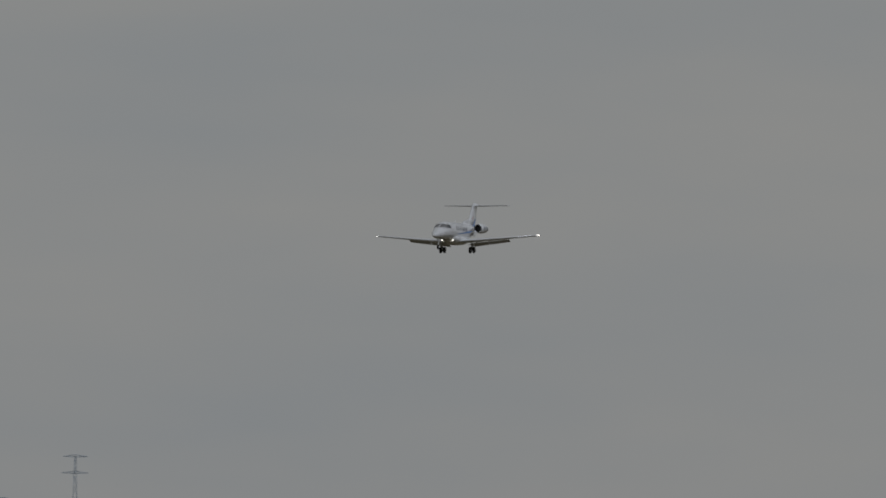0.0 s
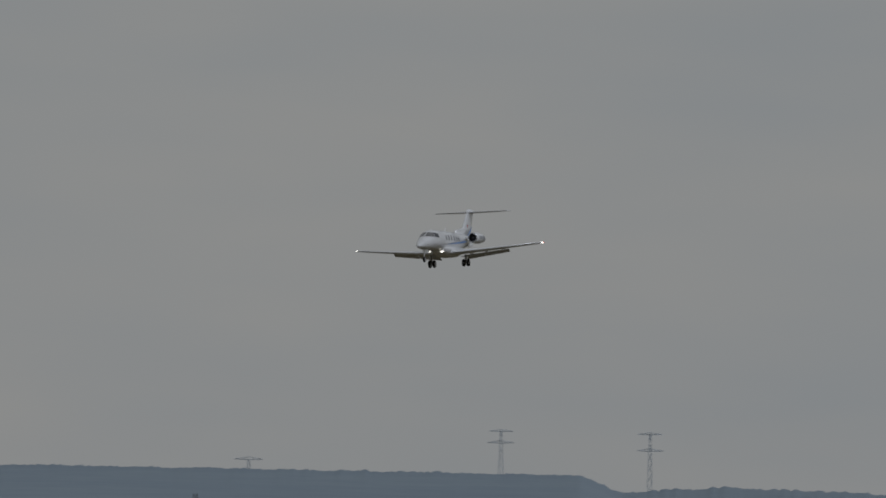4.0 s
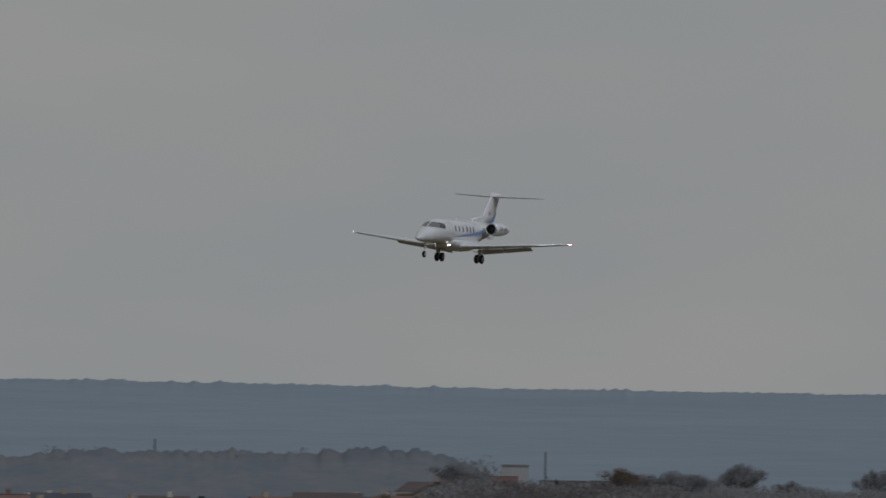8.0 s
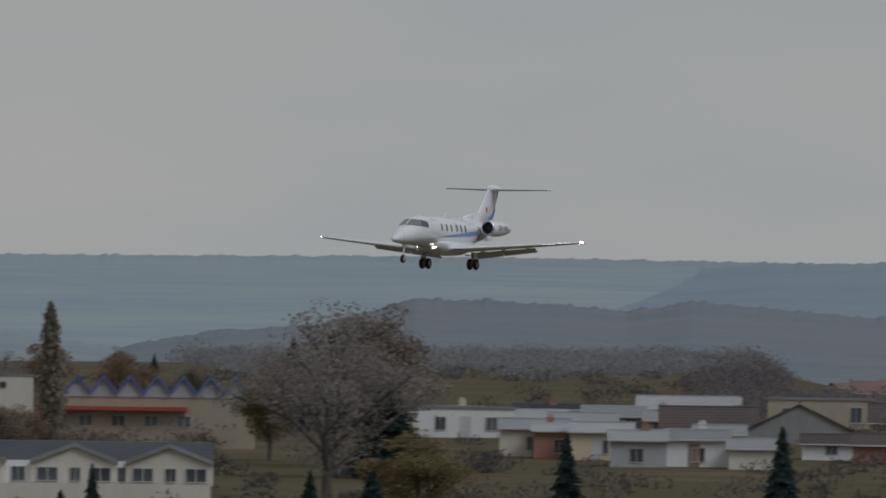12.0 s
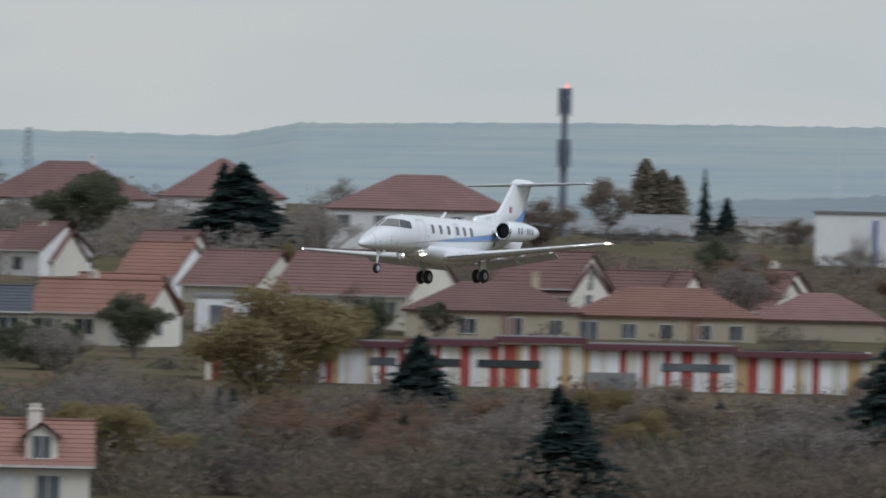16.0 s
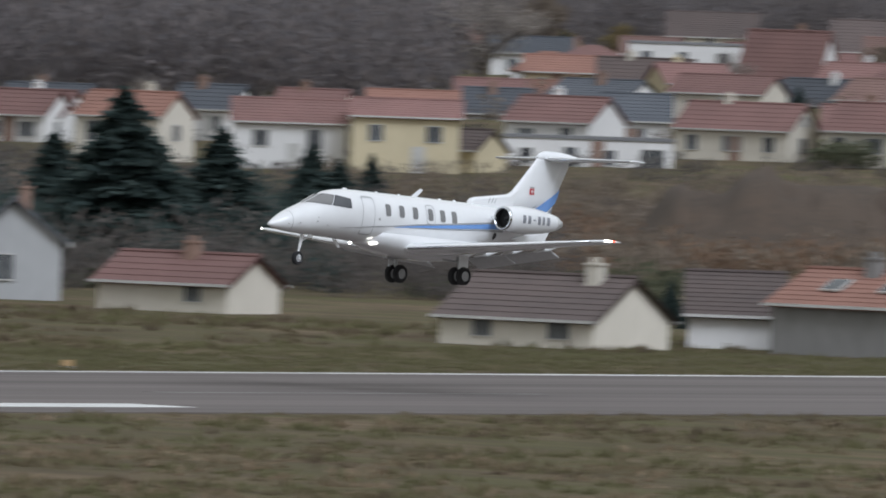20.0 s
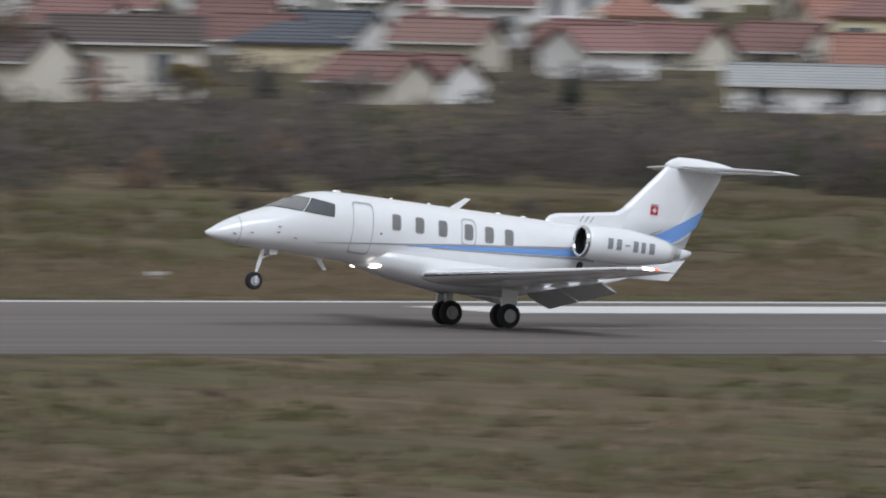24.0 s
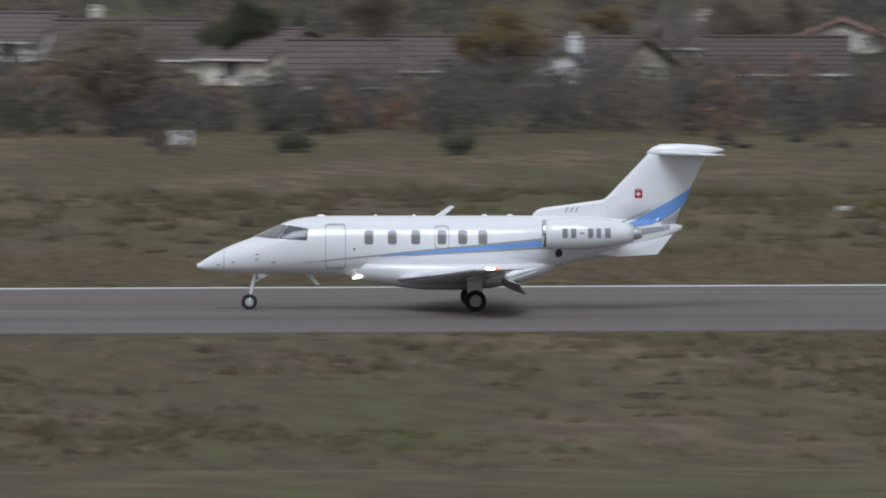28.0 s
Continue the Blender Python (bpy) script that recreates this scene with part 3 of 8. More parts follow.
        # grey bars on the cowl
        for k, (w, h) in enumerate(((0.16, 0.30), (0.16, 0.30), (0.15, 0.05), (0.16, 0.30), (0.14, 0.30), (0.18, 0.30))):
            bm = bmesh.new()
            vs = []
            for al in (0.62 + k * 0.265, 0.62 + k * 0.265 + w):
                rr = lerp(al, [(0, 0.38), (0.4, 0.48), (0.9, 0.50), (1.5, 0.49), (2.1, 0.42), (2.6, 0.33)]) + 0.012
                vs.append([bm.verts.new(m @ Vector((al, -side * math.sqrt(rr * rr - zz * zz), zz + 0.02))) for zz in (-h / 2, -h / 6, h / 6, h / 2)])
            for i in range(3):
                bm.faces.new((vs[0][i], vs[0][i + 1], vs[1][i + 1], vs[1][i]))
            part("cowl_bar", bm, M["jet_bar"], eng)
        # horizontal tail half, strake
        bm = bmesh.new()
        wing_mesh(bm, [(0.0, -5.5, 1.75, 4.86, 0), (0.3, -5.52, 1.65, 4.87, 0), (3.35, -6.62, 0.85, 4.93, 0), (3.5, -6.85, 0.55, 4.935, 0)], side, 0.1)
        tail = part("stabilizer", bm, M["jet_white"], jet, smooth=True)
        bm = bmesh.new()
        wing_mesh(bm, [(0.3, -5.49, 0.10, 4.87, 0), (3.35, -6.60, 0.07, 4.93, 0)], side, 0.7)
        part("leading_edge", bm, M["chrome"], tail)
        bm = bmesh.new()
        wing_mesh(bm, [(0.35, -6.72, 0.50, 4.868, 0), (3.3, -7.2, 0.30, 4.929, 0)], side, 0.12)
        part("elevator", bm, M["jet_white"], tail)
        bm = bmesh.new()
        vs = [bm.verts.new((x, side * y, z)) for x, y, z in ((-3.5, 0.50, 1.74), (-6.0, 0.24, 2.35), (-5.5, 0.32, 1.72), (-4.3, 0.47, 1.66), (-3.5, 0.54, 1.74), (-6.0, 0.28, 2.35), (-5.5, 0.36, 1.72), (-4.3, 0.51, 1.66))]
        for q in ((0, 1, 2, 3), (7, 6, 5, 4), (0, 4, 5, 1), (1, 5, 6, 2), (2, 6, 7, 3), (3, 7, 4, 0)):
            bm.faces.new([vs[i] for i in q])
        part("ventral_fin", bm, M["jet_white"], jet)
        # landing light in the fairing
        bm = bmesh.new()
        lathe(bm, [(0.13, 0.008), (0.10, 0.022), (0.0, 0.034), (-0.12, 0.036), (-0.20, 0.015)], Matrix.Translation((3.92, side * 0.56, 1.02)) @ pose(0, 0, 0, 0, 12, -side * 25), 16)
        part("landing_light", bm, M["lamp_white"], jet, "lit landing light")
        # main gear
        gear = part("main_gear", bmesh.new(), M["steel"], jet)
        bm = bmesh.new()
        tube(bm, (0.36, side * 1.58, 1.05), (0.29, side * 1.58, 0.62), 0.085, 0.075, 12)
        tube(bm, (0.29, side * 1.58, 0.62), (0.24, side * 1.58, 0.30), 0.05, 0.05, 10)
        tube(bm, (0.24, side * 1.31, 0.30), (0.24, side * 1.85, 0.30), 0.05, 0.05, 10)
        tube(bm, (0.34, side * 1.58, 0.85), (1.05, side * 1.42, 0.88), 0.035, 0.035, 8)
        part("strut", bm, M["steel"], gear)
        bm = bmesh.new()
        box(bm, 0.02, 0.50, side * 1.76 - 0.015, side * 1.76 + 0.015, 0.58, 1.05, Matrix.Shear("XY", 4, (0, 0)))
        part("gear_door", bm, M["jet_white"], gear)
        wheel(gear, 0.24, side * 1.38, 0.335, 0.335, 0.20)
        wheel(gear, 0.24, side * 1.78, 0.335, 0.335, 0.20)
    # nose gear
    gear = part("nose_gear", bmesh.new(), M["steel"], jet)
    bm = bmesh.new()
    tube(bm, (7.05, 0, 1.15), (7.18, 0, 0.62), 0.06, 0.055, 10)
    tube(bm, (7.18, 0, 0.62), (7.25, 0, 0.30), 0.04, 0.04, 8)
    for s in (-1, 1):
        tube(bm, (7.2, 0, 0.48), (7.25, s * 0.13, 0.26), 0.025, 0.025, 6)
    tube(bm, (7.25, -0.15, 0.21), (7.25, 0.15, 0.21), 0.03, 0.03, 8)
    tube(bm, (7.12, 0, 0.85), (6.6, 0, 1.12), 0.03, 0.03, 6)
    part("strut", bm, M["jet_white"], gear)
    for s in (-1, 1):
        bm = bmesh.new()
        box(bm, 6.75, 6.98, s * 0.20 - 0.01, s * 0.20 + 0.01, 1.0, 1.13)
        part("gear_door", bm, M["jet_white"], gear)
    wheel(gear, 7.25, 0, 0.235, 0.245, 0.17)
    # fin, dorsal fin, rudder, bullet
    bm = bmesh.new()
    wing_mesh(bm, [(2.6, -3.4, 2.65, 0, 0), (3.42, -3.85, 2.48, 0, 0), (4.75, -5.12, 1.88, 0, 0), (5.05, -5.36, 1.75, 0, 0)], 1, 0.10, upright=True)
    fin = part("fin", bm, M["jet_white"], jet, smooth=True)
    bm = bmesh.new()
    wing_mesh(bm, [(2.78, -5.44, 0.66, 0, 0), (3.5, -5.75, 0.64, 0, 0), (4.72, -6.40, 0.62, 0, 0)], 1, 0.17, upright=True)
    part("rudder", bm, M["jet_white"], fin)
    bm = bmesh.new()
    rings = []
    for x, z0, z1, hw in ((-5.18, 4.88, 4.92, 0.02), (-5.35, 4.76, 5.06, 0.10), (-5.6, 4.74, 5.16, 0.14), (-6.2, 4.76, 5.18, 0.14), (-6.9, 4.80, 5.14, 0.12), (-7.4, 4.88, 5.06, 0.07), (-7.6, 4.95, 5.0, 0.02)):
        rings.append([Vector((x, hw * math.cos(2 * math.pi * i / 14), (z0 + z1) / 2 + (z1 - z0) / 2 * math.sin(2 * math.pi * i / 14))) for i in range(14)])
    loft(bm, rings)
    part("tail_bullet", bm, M["jet_white"], fin, smooth=True)
    bm = bmesh.new()
    rings = []
    for x, z, hw in ((-1.62, 2.98, 0.05), (-1.75, 3.10, 0.11), (-1.95, 3.17, 0.13), (-2.8, 3.28, 0.13), (-3.8, 3.42, 0.13), (-4.6, 3.9, 0.10)):
        rings.append([Vector((x, hw, 2.7)), Vector((x, hw, z - 0.09)), Vector((x, hw * 0.5, z)), Vector((x, -hw * 0.5, z)), Vector((x, -hw, z - 0.09)), Vector((x, -hw, 2.7))])
    loft(bm, rings)
    dorsal = part("dorsal_fin", bm, M["jet_white"], jet)
    for i in range(3):
        for s in (-1, 1):
            bm = bmesh.new()
            vs = [bm.verts.new((x - 0.16 * i, s * 0.134, z)) for x, z in ((-2.60, 3.02), (-2.64, 3.02), (-2.74, 3.2), (-2.70, 3.2))]
            bm.faces.new(vs)
            part("vent_slit", bm, M["jet_grey"], dorsal)
    # blue sweep and grey sweep on the fin, flag
    for s in (-1, 1):
        for name, mat_, low, high in (("blue_stripe", M["jet_blue"], [(-4.35, 2.58), (-4.85, 2.60), (-5.30, 2.66), (-5.66, 2.80), (-6.05, 3.03), (-6.36, 3.28)], [(-4.45, 2.64), (-4.85, 2.80), (-5.25, 3.02), (-5.65, 3.24), (-6.10, 3.50), (-6.58, 3.80)]),
                                      ("grey_stripe", M["jet_grey"], [(-5.62, 2.66), (-5.85, 2.66), (-6.08, 2.68)], [(-5.66, 2.74), (-5.94, 2.88), (-6.24, 3.12)]),
                                      ("grey_stripe", M["jet_grey"], [(-4.30, 2.68), (-4.80, 2.86), (-5.25, 3.10)], [(-4.32, 2.72), (-4.78, 2.91), (-5.25, 3.12)])):
            bm = bmesh.new()
            rows = []
            n = 14
            for i in range(n + 1):
                u = i / n * (len(low) - 1)
                k = min(int(u), len(low) - 2)
                a = Vector(low[k]).lerp(Vector(low[k + 1]), u - k)
                b = Vector(high[k]).lerp(Vector(high[k + 1]), u - k)
                rows.append([bm.verts.new((q.x, s * (tail_half(q.x, q.y) + 0.030), q.y)) for q in (a, a.lerp(b, 0.25), a.lerp(b, 0.5), a.lerp(b, 0.75), b)])
            for a, b in zip(rows, rows[1:]):
                for i in range(4):
                    bm.faces.new((a[i], a[i + 1], b[i + 1], b[i]))
            part(name, bm, mat_, fin)
        flag = part("flag", bmesh.new(), M["jet_red"], fin, "small red flag with a white cross")
        for name, mat_, rects in (("field", M["jet_red"], ((0.115, 0.115),)), ("cross", M["jet_white"], ((0.07, 0.022), (0.022, 0.07)))):
            bm = bmesh.new()
            for hw, hh in rects:
                o = 0.155 if name == "field" else 0.162
                box(bm, -4.92 - hw, -4.92 + hw, s * o - 0.006, s * o + 0.006, 3.60 - hh, 3.60 + hh)
            part(name, bm, mat_, flag)
        bm = bmesh.new()
        box(bm, -4.92 - 0.12, -4.92 + 0.12, s * 0.155 - 0.006, s * 0.155 + 0.006, 3.74, 3.77)
        part("plate", bm, M["jet_grey"], flag)
    # aerials and roof bumps
    bm = bmesh.new()
    vs = []
    for y in (-0.02, 0.02):
        vs.append([bm.verts.new((x, y, z)) for x, z in ((1.45, 2.92), (1.15, 2.92), (0.82, 3.22), (0.98, 3.24))])
    bm.faces.new(vs[0])
    bm.faces.new(vs[1][::-1])
    for i in range(4):
        bm.faces.new((vs[0][i], vs[1][i], vs[1][(i + 1) % 4], vs[0][(i + 1) % 4]))
    part("blade_aerial", bm, M["jet_white"], jet)
    for x, l in ((5.0, 0.3), (3.3, 0.12), (2.1, 0.12), (-0.1, 0.2), (-0.9, 0.2)):
        bm = bmesh.new()
        lathe(bm, [(0, 0.005), (l * 0.3, 0.04), (l * 0.7, 0.04), (l, 0.005)], Matrix.Translation((x - l / 2, 0, 2.93)), 8)
        part("roof_aerial", bm, M["jet_white"], jet)
    bm = bmesh.new()
    vs = []
    for y in (-0.02, 0.02):
        vs.append([bm.verts.new((x, y, z)) for x, z in ((5.5, 1.10), (5.3, 1.10), (5.05, 0.78), (5.15, 0.76))])
    bm.faces.new(vs[0])
    bm.faces.new(vs[1][::-1])
    for i in range(4):
        bm.faces.new((vs[0][i], vs[1][i], vs[1][(i + 1) % 4], vs[0][(i + 1) % 4]))
    part("belly_aerial", bm, M["jet_white"], jet)
    for s in (-1, 1):
        for x, z in ((7.0, 1.75), (7.02, 1.6), (6.5, 1.5), (7.75, 1.5), (8.2, 1.42)):
            bm = bmesh.new()
            v = skin(x, skin_angle(x, z))
            tube(bm, (v.x - 0.03, v.y * s, v.z), (v.x + 0.09, (v.y + 0.05) * s, v.z), 0.014, 0.008, 6)
            part("probe", bm, M["shade"], jet)
        bm = bmesh.new()
        v = skin(-2.4, skin_angle(-2.4, 1.78))
        side_patch(bm, rounded(-2.4, 1.78, 0.22, 0.26, 0.1), 0.006, s)
        part("exhaust_port", bm, M["shade"], jet)
    return jet


jet = build_jet()


# ---- materials of the town and the land ----
ROOFS = {"red": ((0.235, 0.132, 0.122), (0.185, 0.108, 0.100)), "orange": ((0.290, 0.155, 0.122), (0.225, 0.122, 0.098)), "brown": ((0.130, 0.100, 0.094), (0.098, 0.080, 0.077)),
         "russet": ((0.23, 0.142, 0.125), (0.18, 0.115, 0.102)), "slate": ((0.100, 0.108, 0.124), (0.076, 0.082, 0.095)), "grey": ((0.22, 0.22, 0.225), (0.17, 0.17, 0.18)),
         "solar": ((0.10, 0.12, 0.16), (0.05, 0.06, 0.09)), "fibre": ((0.36, 0.37, 0.375), (0.30, 0.305, 0.31))}
WALLS = {"white": ((0.75, 0.74, 0.735), (0.66, 0.65, 0.645)), "cream": ((0.66, 0.615, 0.54), (0.58, 0.54, 0.47)), "yellow": ((0.58, 0.505, 0.35), (0.52, 0.45, 0.31)), "ochre": ((0.42, 0.36, 0.27), (0.36, 0.31, 0.235)),
         "pale": ((0.42, 0.425, 0.435), (0.36, 0.365, 0.375)), "concrete": ((0.28, 0.275, 0.27), (0.22, 0.215, 0.21)), "violet": ((0.17, 0.160, 0.185), (0.14, 0.13, 0.15)), "stucco": ((0.40, 0.20, 0.16), (0.34, 0.17, 0.14))}
ROOF_WORDS = {"red": "dark red tiled", "orange": "bright orange tiled", "brown": "dark brown tiled", "russet": "dull russet tiled", "slate": "grey slate", "grey": "flat grey", "solar": "dark panelled", "fibre": "pale fibre-cement"}
WALL_WORDS = {"white": "white rendered", "cream": "cream rendered", "yellow": "yellow rendered", "ochre": "ochre rendered", "pale": "pale grey", "concrete": "bare concrete", "violet": "violet-grey", "stucco": "brick-red rendered"}
for k, (a, b) in ROOFS.items():
    M["roof_" + k] = make_mat("roof_" + k, a, 0.85, alt=b, scale=2.2, bump=0.3, per_object=0.22, stretch=(1, 1, 1), fine=5.0)
for k, (a, b) in WALLS.items():
    M["wall_" + k] = make_mat("wall_" + k, a, 0.9, alt=b, scale=1.4, per_object=0.10, stretch=(1, 1, 0.35), fine=3.0)
M["pane"] = make_mat("pane", (0.055, 0.06, 0.07), 0.2, alt=(0.10, 0.11, 0.12), scale=0.6, spec=0.5, per_object=0.5)
M["frame"] = make_mat("frame", (0.56, 0.55, 0.53), 0.6, scale=3)
M["shutter"] = make_mat("shutter", (0.10, 0.14, 0.36), 0.6, scale=3)
M["brick"] = make_mat("brick", (0.30, 0.20, 0.16), 0.9, scale=4)
M["facade_red"] = make_mat("facade_red", (0.52, 0.045, 0.065), 0.7, alt=(0.44, 0.04, 0.055), scale=2)
M["maroon"] = make_mat("maroon", (0.135, 0.050, 0.060), 0.7, scale=2)
M["stripe_red"] = make_mat("stripe_red", (0.38, 0.075, 0.06), 0.8, scale=2)
M["stripe_tan"] = make_mat("stripe_tan", (0.50, 0.34, 0.18), 0.8, scale=2)
M["cladding"] = make_mat("cladding", (0.20, 0.205, 0.215), 0.6, alt=(0.17, 0.175, 0.185), scale=1.0, stretch=(0.2, 0.2, 5))
M["metal_roof"] = make_mat("metal_roof", (0.56, 0.58, 0.59), 0.5, alt=(0.48, 0.50, 0.515), scale=0.8, stretch=(3, 0.3, 1))
M["lattice"] = make_mat("lattice", (0.22, 0.25, 0.28), 0.7, alt=(0.19, 0.22, 0.25), scale=2)
# far copy of lattice with the haze put into a paler grey
M["far_lattice"] = make_mat("far_lattice", (0.53, 0.555, 0.57), 0.8, alt=(0.49, 0.515, 0.53), scale=2)
M["mast"] = make_mat("mast", (0.17, 0.19, 0.24), 0.6, scale=2)
M["bark"] = make_mat("bark", (0.130, 0.112, 0.100), 0.95, alt=(0.085, 0.074, 0.068), scale=6)
M["soil"] = make_mat("soil", (0.088, 0.060, 0.043), 0.95, alt=(0.055, 0.040, 0.030), scale=0.8, bump=0.6)
M["grass_green"] = make_mat("grass_green", (0.098, 0.112, 0.05), 0.95, alt=(0.078, 0.080, 0.044), scale=0.6, bump=0.4)
M["leaf_brown"] = leaf_mat("leaf_brown", (0.205, 0.170, 0.142), (0.305, 0.248, 0.196), 0.15)
M["leaf_ochre"] = leaf_mat("leaf_ochre", (0.21, 0.170, 0.095), (0.31, 0.25, 0.13), 0.15)
M["leaf_grey"] = leaf_mat("leaf_grey", (0.255, 0.230, 0.214), (0.345, 0.308, 0.283), 0.12)
M["leaf_poplar"] = leaf_mat("leaf_poplar", (0.245, 0.220, 0.175), (0.345, 0.300, 0.230), 0.12)
M["leaf_rust"] = leaf_mat("leaf_rust", (0.200, 0.140, 0.106), (0.295, 0.200, 0.142), 0.15)
M["leaf_olive"] = leaf_mat("leaf_olive", (0.098, 0.110, 0.076), (0.155, 0.158, 0.105), 0.25)
M["needle"] = leaf_mat("needle", (0.048, 0.072, 0.070), (0.082, 0.110, 0.102), 0.15)
M["scrub"] = leaf_mat("scrub", (0.17, 0.142, 0.120), (0.29, 0.235, 0.185), 0.15)
M["scrub_dark"] = leaf_mat("scrub_dark", (0.105, 0.097, 0.094), (0.178, 0.157, 0.146), 0.15)
# haze is put into the colours of wood_far, wood_dim and wood_haze
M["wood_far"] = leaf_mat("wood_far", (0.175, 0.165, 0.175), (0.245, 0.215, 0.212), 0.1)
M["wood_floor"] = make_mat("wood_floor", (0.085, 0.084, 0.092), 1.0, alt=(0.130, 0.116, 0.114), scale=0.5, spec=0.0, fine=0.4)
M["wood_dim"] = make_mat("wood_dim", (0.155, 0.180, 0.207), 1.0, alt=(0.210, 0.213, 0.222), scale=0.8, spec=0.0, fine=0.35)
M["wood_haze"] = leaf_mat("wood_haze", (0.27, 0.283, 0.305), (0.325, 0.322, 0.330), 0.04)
# haze is put into these hill colours as pale bluish tints
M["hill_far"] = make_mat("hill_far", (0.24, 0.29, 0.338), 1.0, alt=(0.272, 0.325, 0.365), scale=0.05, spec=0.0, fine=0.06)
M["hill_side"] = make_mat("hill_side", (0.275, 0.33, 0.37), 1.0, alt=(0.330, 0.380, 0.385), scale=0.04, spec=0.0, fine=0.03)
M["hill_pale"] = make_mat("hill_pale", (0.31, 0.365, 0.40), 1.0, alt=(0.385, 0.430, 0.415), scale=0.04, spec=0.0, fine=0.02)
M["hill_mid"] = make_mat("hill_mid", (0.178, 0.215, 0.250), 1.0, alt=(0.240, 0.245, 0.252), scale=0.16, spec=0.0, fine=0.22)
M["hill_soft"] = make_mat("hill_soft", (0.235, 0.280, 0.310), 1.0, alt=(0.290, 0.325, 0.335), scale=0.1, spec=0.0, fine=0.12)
M["tuft_dark"] = leaf_mat("tuft_dark", (0.128, 0.102, 0.074), (0.175, 0.137, 0.098), 0.1)
M["tuft_dry"] = leaf_mat("tuft_dry", (0.215, 0.168, 0.115), (0.29, 0.225, 0.158), 0.1)
M["tuft_green"] = leaf_mat("tuft_green", (0.138, 0.132, 0.072), (0.182, 0.170, 0.095), 0.1)
M["tuft"] = leaf_mat("tuft", (0.155, 0.130, 0.084), (0.215, 0.178, 0.116), 0.1)


# ---- kinds of things: houses ----
def unit_window():
    """A window of 1.1 by 1.2 metres about its middle, facing -y: frame and pane as two shared meshes."""
    f = bmesh.new()
    for x0, x1, z0, z1 in ((-0.58, 0.58, 0.56, 0.62), (-0.60, 0.60, -0.65, -0.58), (-0.58, -0.53, -0.58, 0.56), (0.53, 0.58, -0.58, 0.56), (-0.025, 0.025, -0.58, 0.56)):
        box(f, x0, x1, -0.07, 0.05, z0, z1)
    a = bpy.data.meshes.new("frame")
    f.to_mesh(a)
    f.free()
    a.materials.append(M["frame"])
    f = bmesh.new()
    box(f, -0.54, 0.54, -0.02, 0.05, -0.58, 0.56)
    b = bpy.data.meshes.new("pane")
    f.to_mesh(b)
    f.free()
    b.materials.append(M["pane"])
    f = bmesh.new()
    for s in (-1, 1):
        box(f, s * 0.9 - 0.27, s * 0.9 + 0.27, -0.09, 0.0, -0.6, 0.58)
    c = bpy.data.meshes.new("shutters")
    f.to_mesh(c)
    f.free()
    c.materials.append(M["shutter"])
    return a, b, c


FRAME_MESH, PANE_MESH, SHUTTER_MESH = unit_window()


def window(parent, m, sx=1.0, sz=1.0, shutters=False):
    w = new("window", PANE_MESH)
    w.parent = parent
    w.matrix_basis = m @ Matrix.Diagonal((sx, 1, sz, 1))
    fr = new("frame", FRAME_MESH)
    fr.parent = w
    if shutters:
        s = new("shutters", SHUTTER_MESH)
        s.parent = w
        s["label"] = "blue window shutters"
    return w


def slope(bm, p0, p1, q1, q0, rows, lift=0.03, thick=0.16):
    """A tiled roof slope from the eave p0-p1 up to the ridge q0-q1, in overlapping courses."""
    p0, p1, q0, q1 = (Vector(v) for v in (p0, p1, q0, q1))
    n = (p1 - p0).cross(q0 - p0).normalized()
    if n.z < 0:
        n = -n
    u = [bm.verts.new(x - n * thick) for x in (p0, p1, q1, q0)]
    bm.faces.new(u[::-1])
    prev = None
    for i in range(rows):
        a, b = i / rows, (i + 1) / rows
        v = [bm.verts.new(x) for x in (p0.lerp(q0, a) + n * lift, p1.lerp(q1, a) + n * lift, p1.lerp(q1, b), p0.lerp(q0, b))]
        bm.faces.new(v)
        bm.faces.new((prev[3], prev[2], v[1], v[0]) if prev else (u[0], u[1], v[1], v[0]))
        prev = v
    bm.faces.new((prev[3], prev[2], u[2], u[3]))


def slope_part(parent, mat_, *args):
    bm = bmesh.new()
    slope(bm, *args)
    return part("roof_slope", bm, mat_, parent)


RND = random.Random(11)


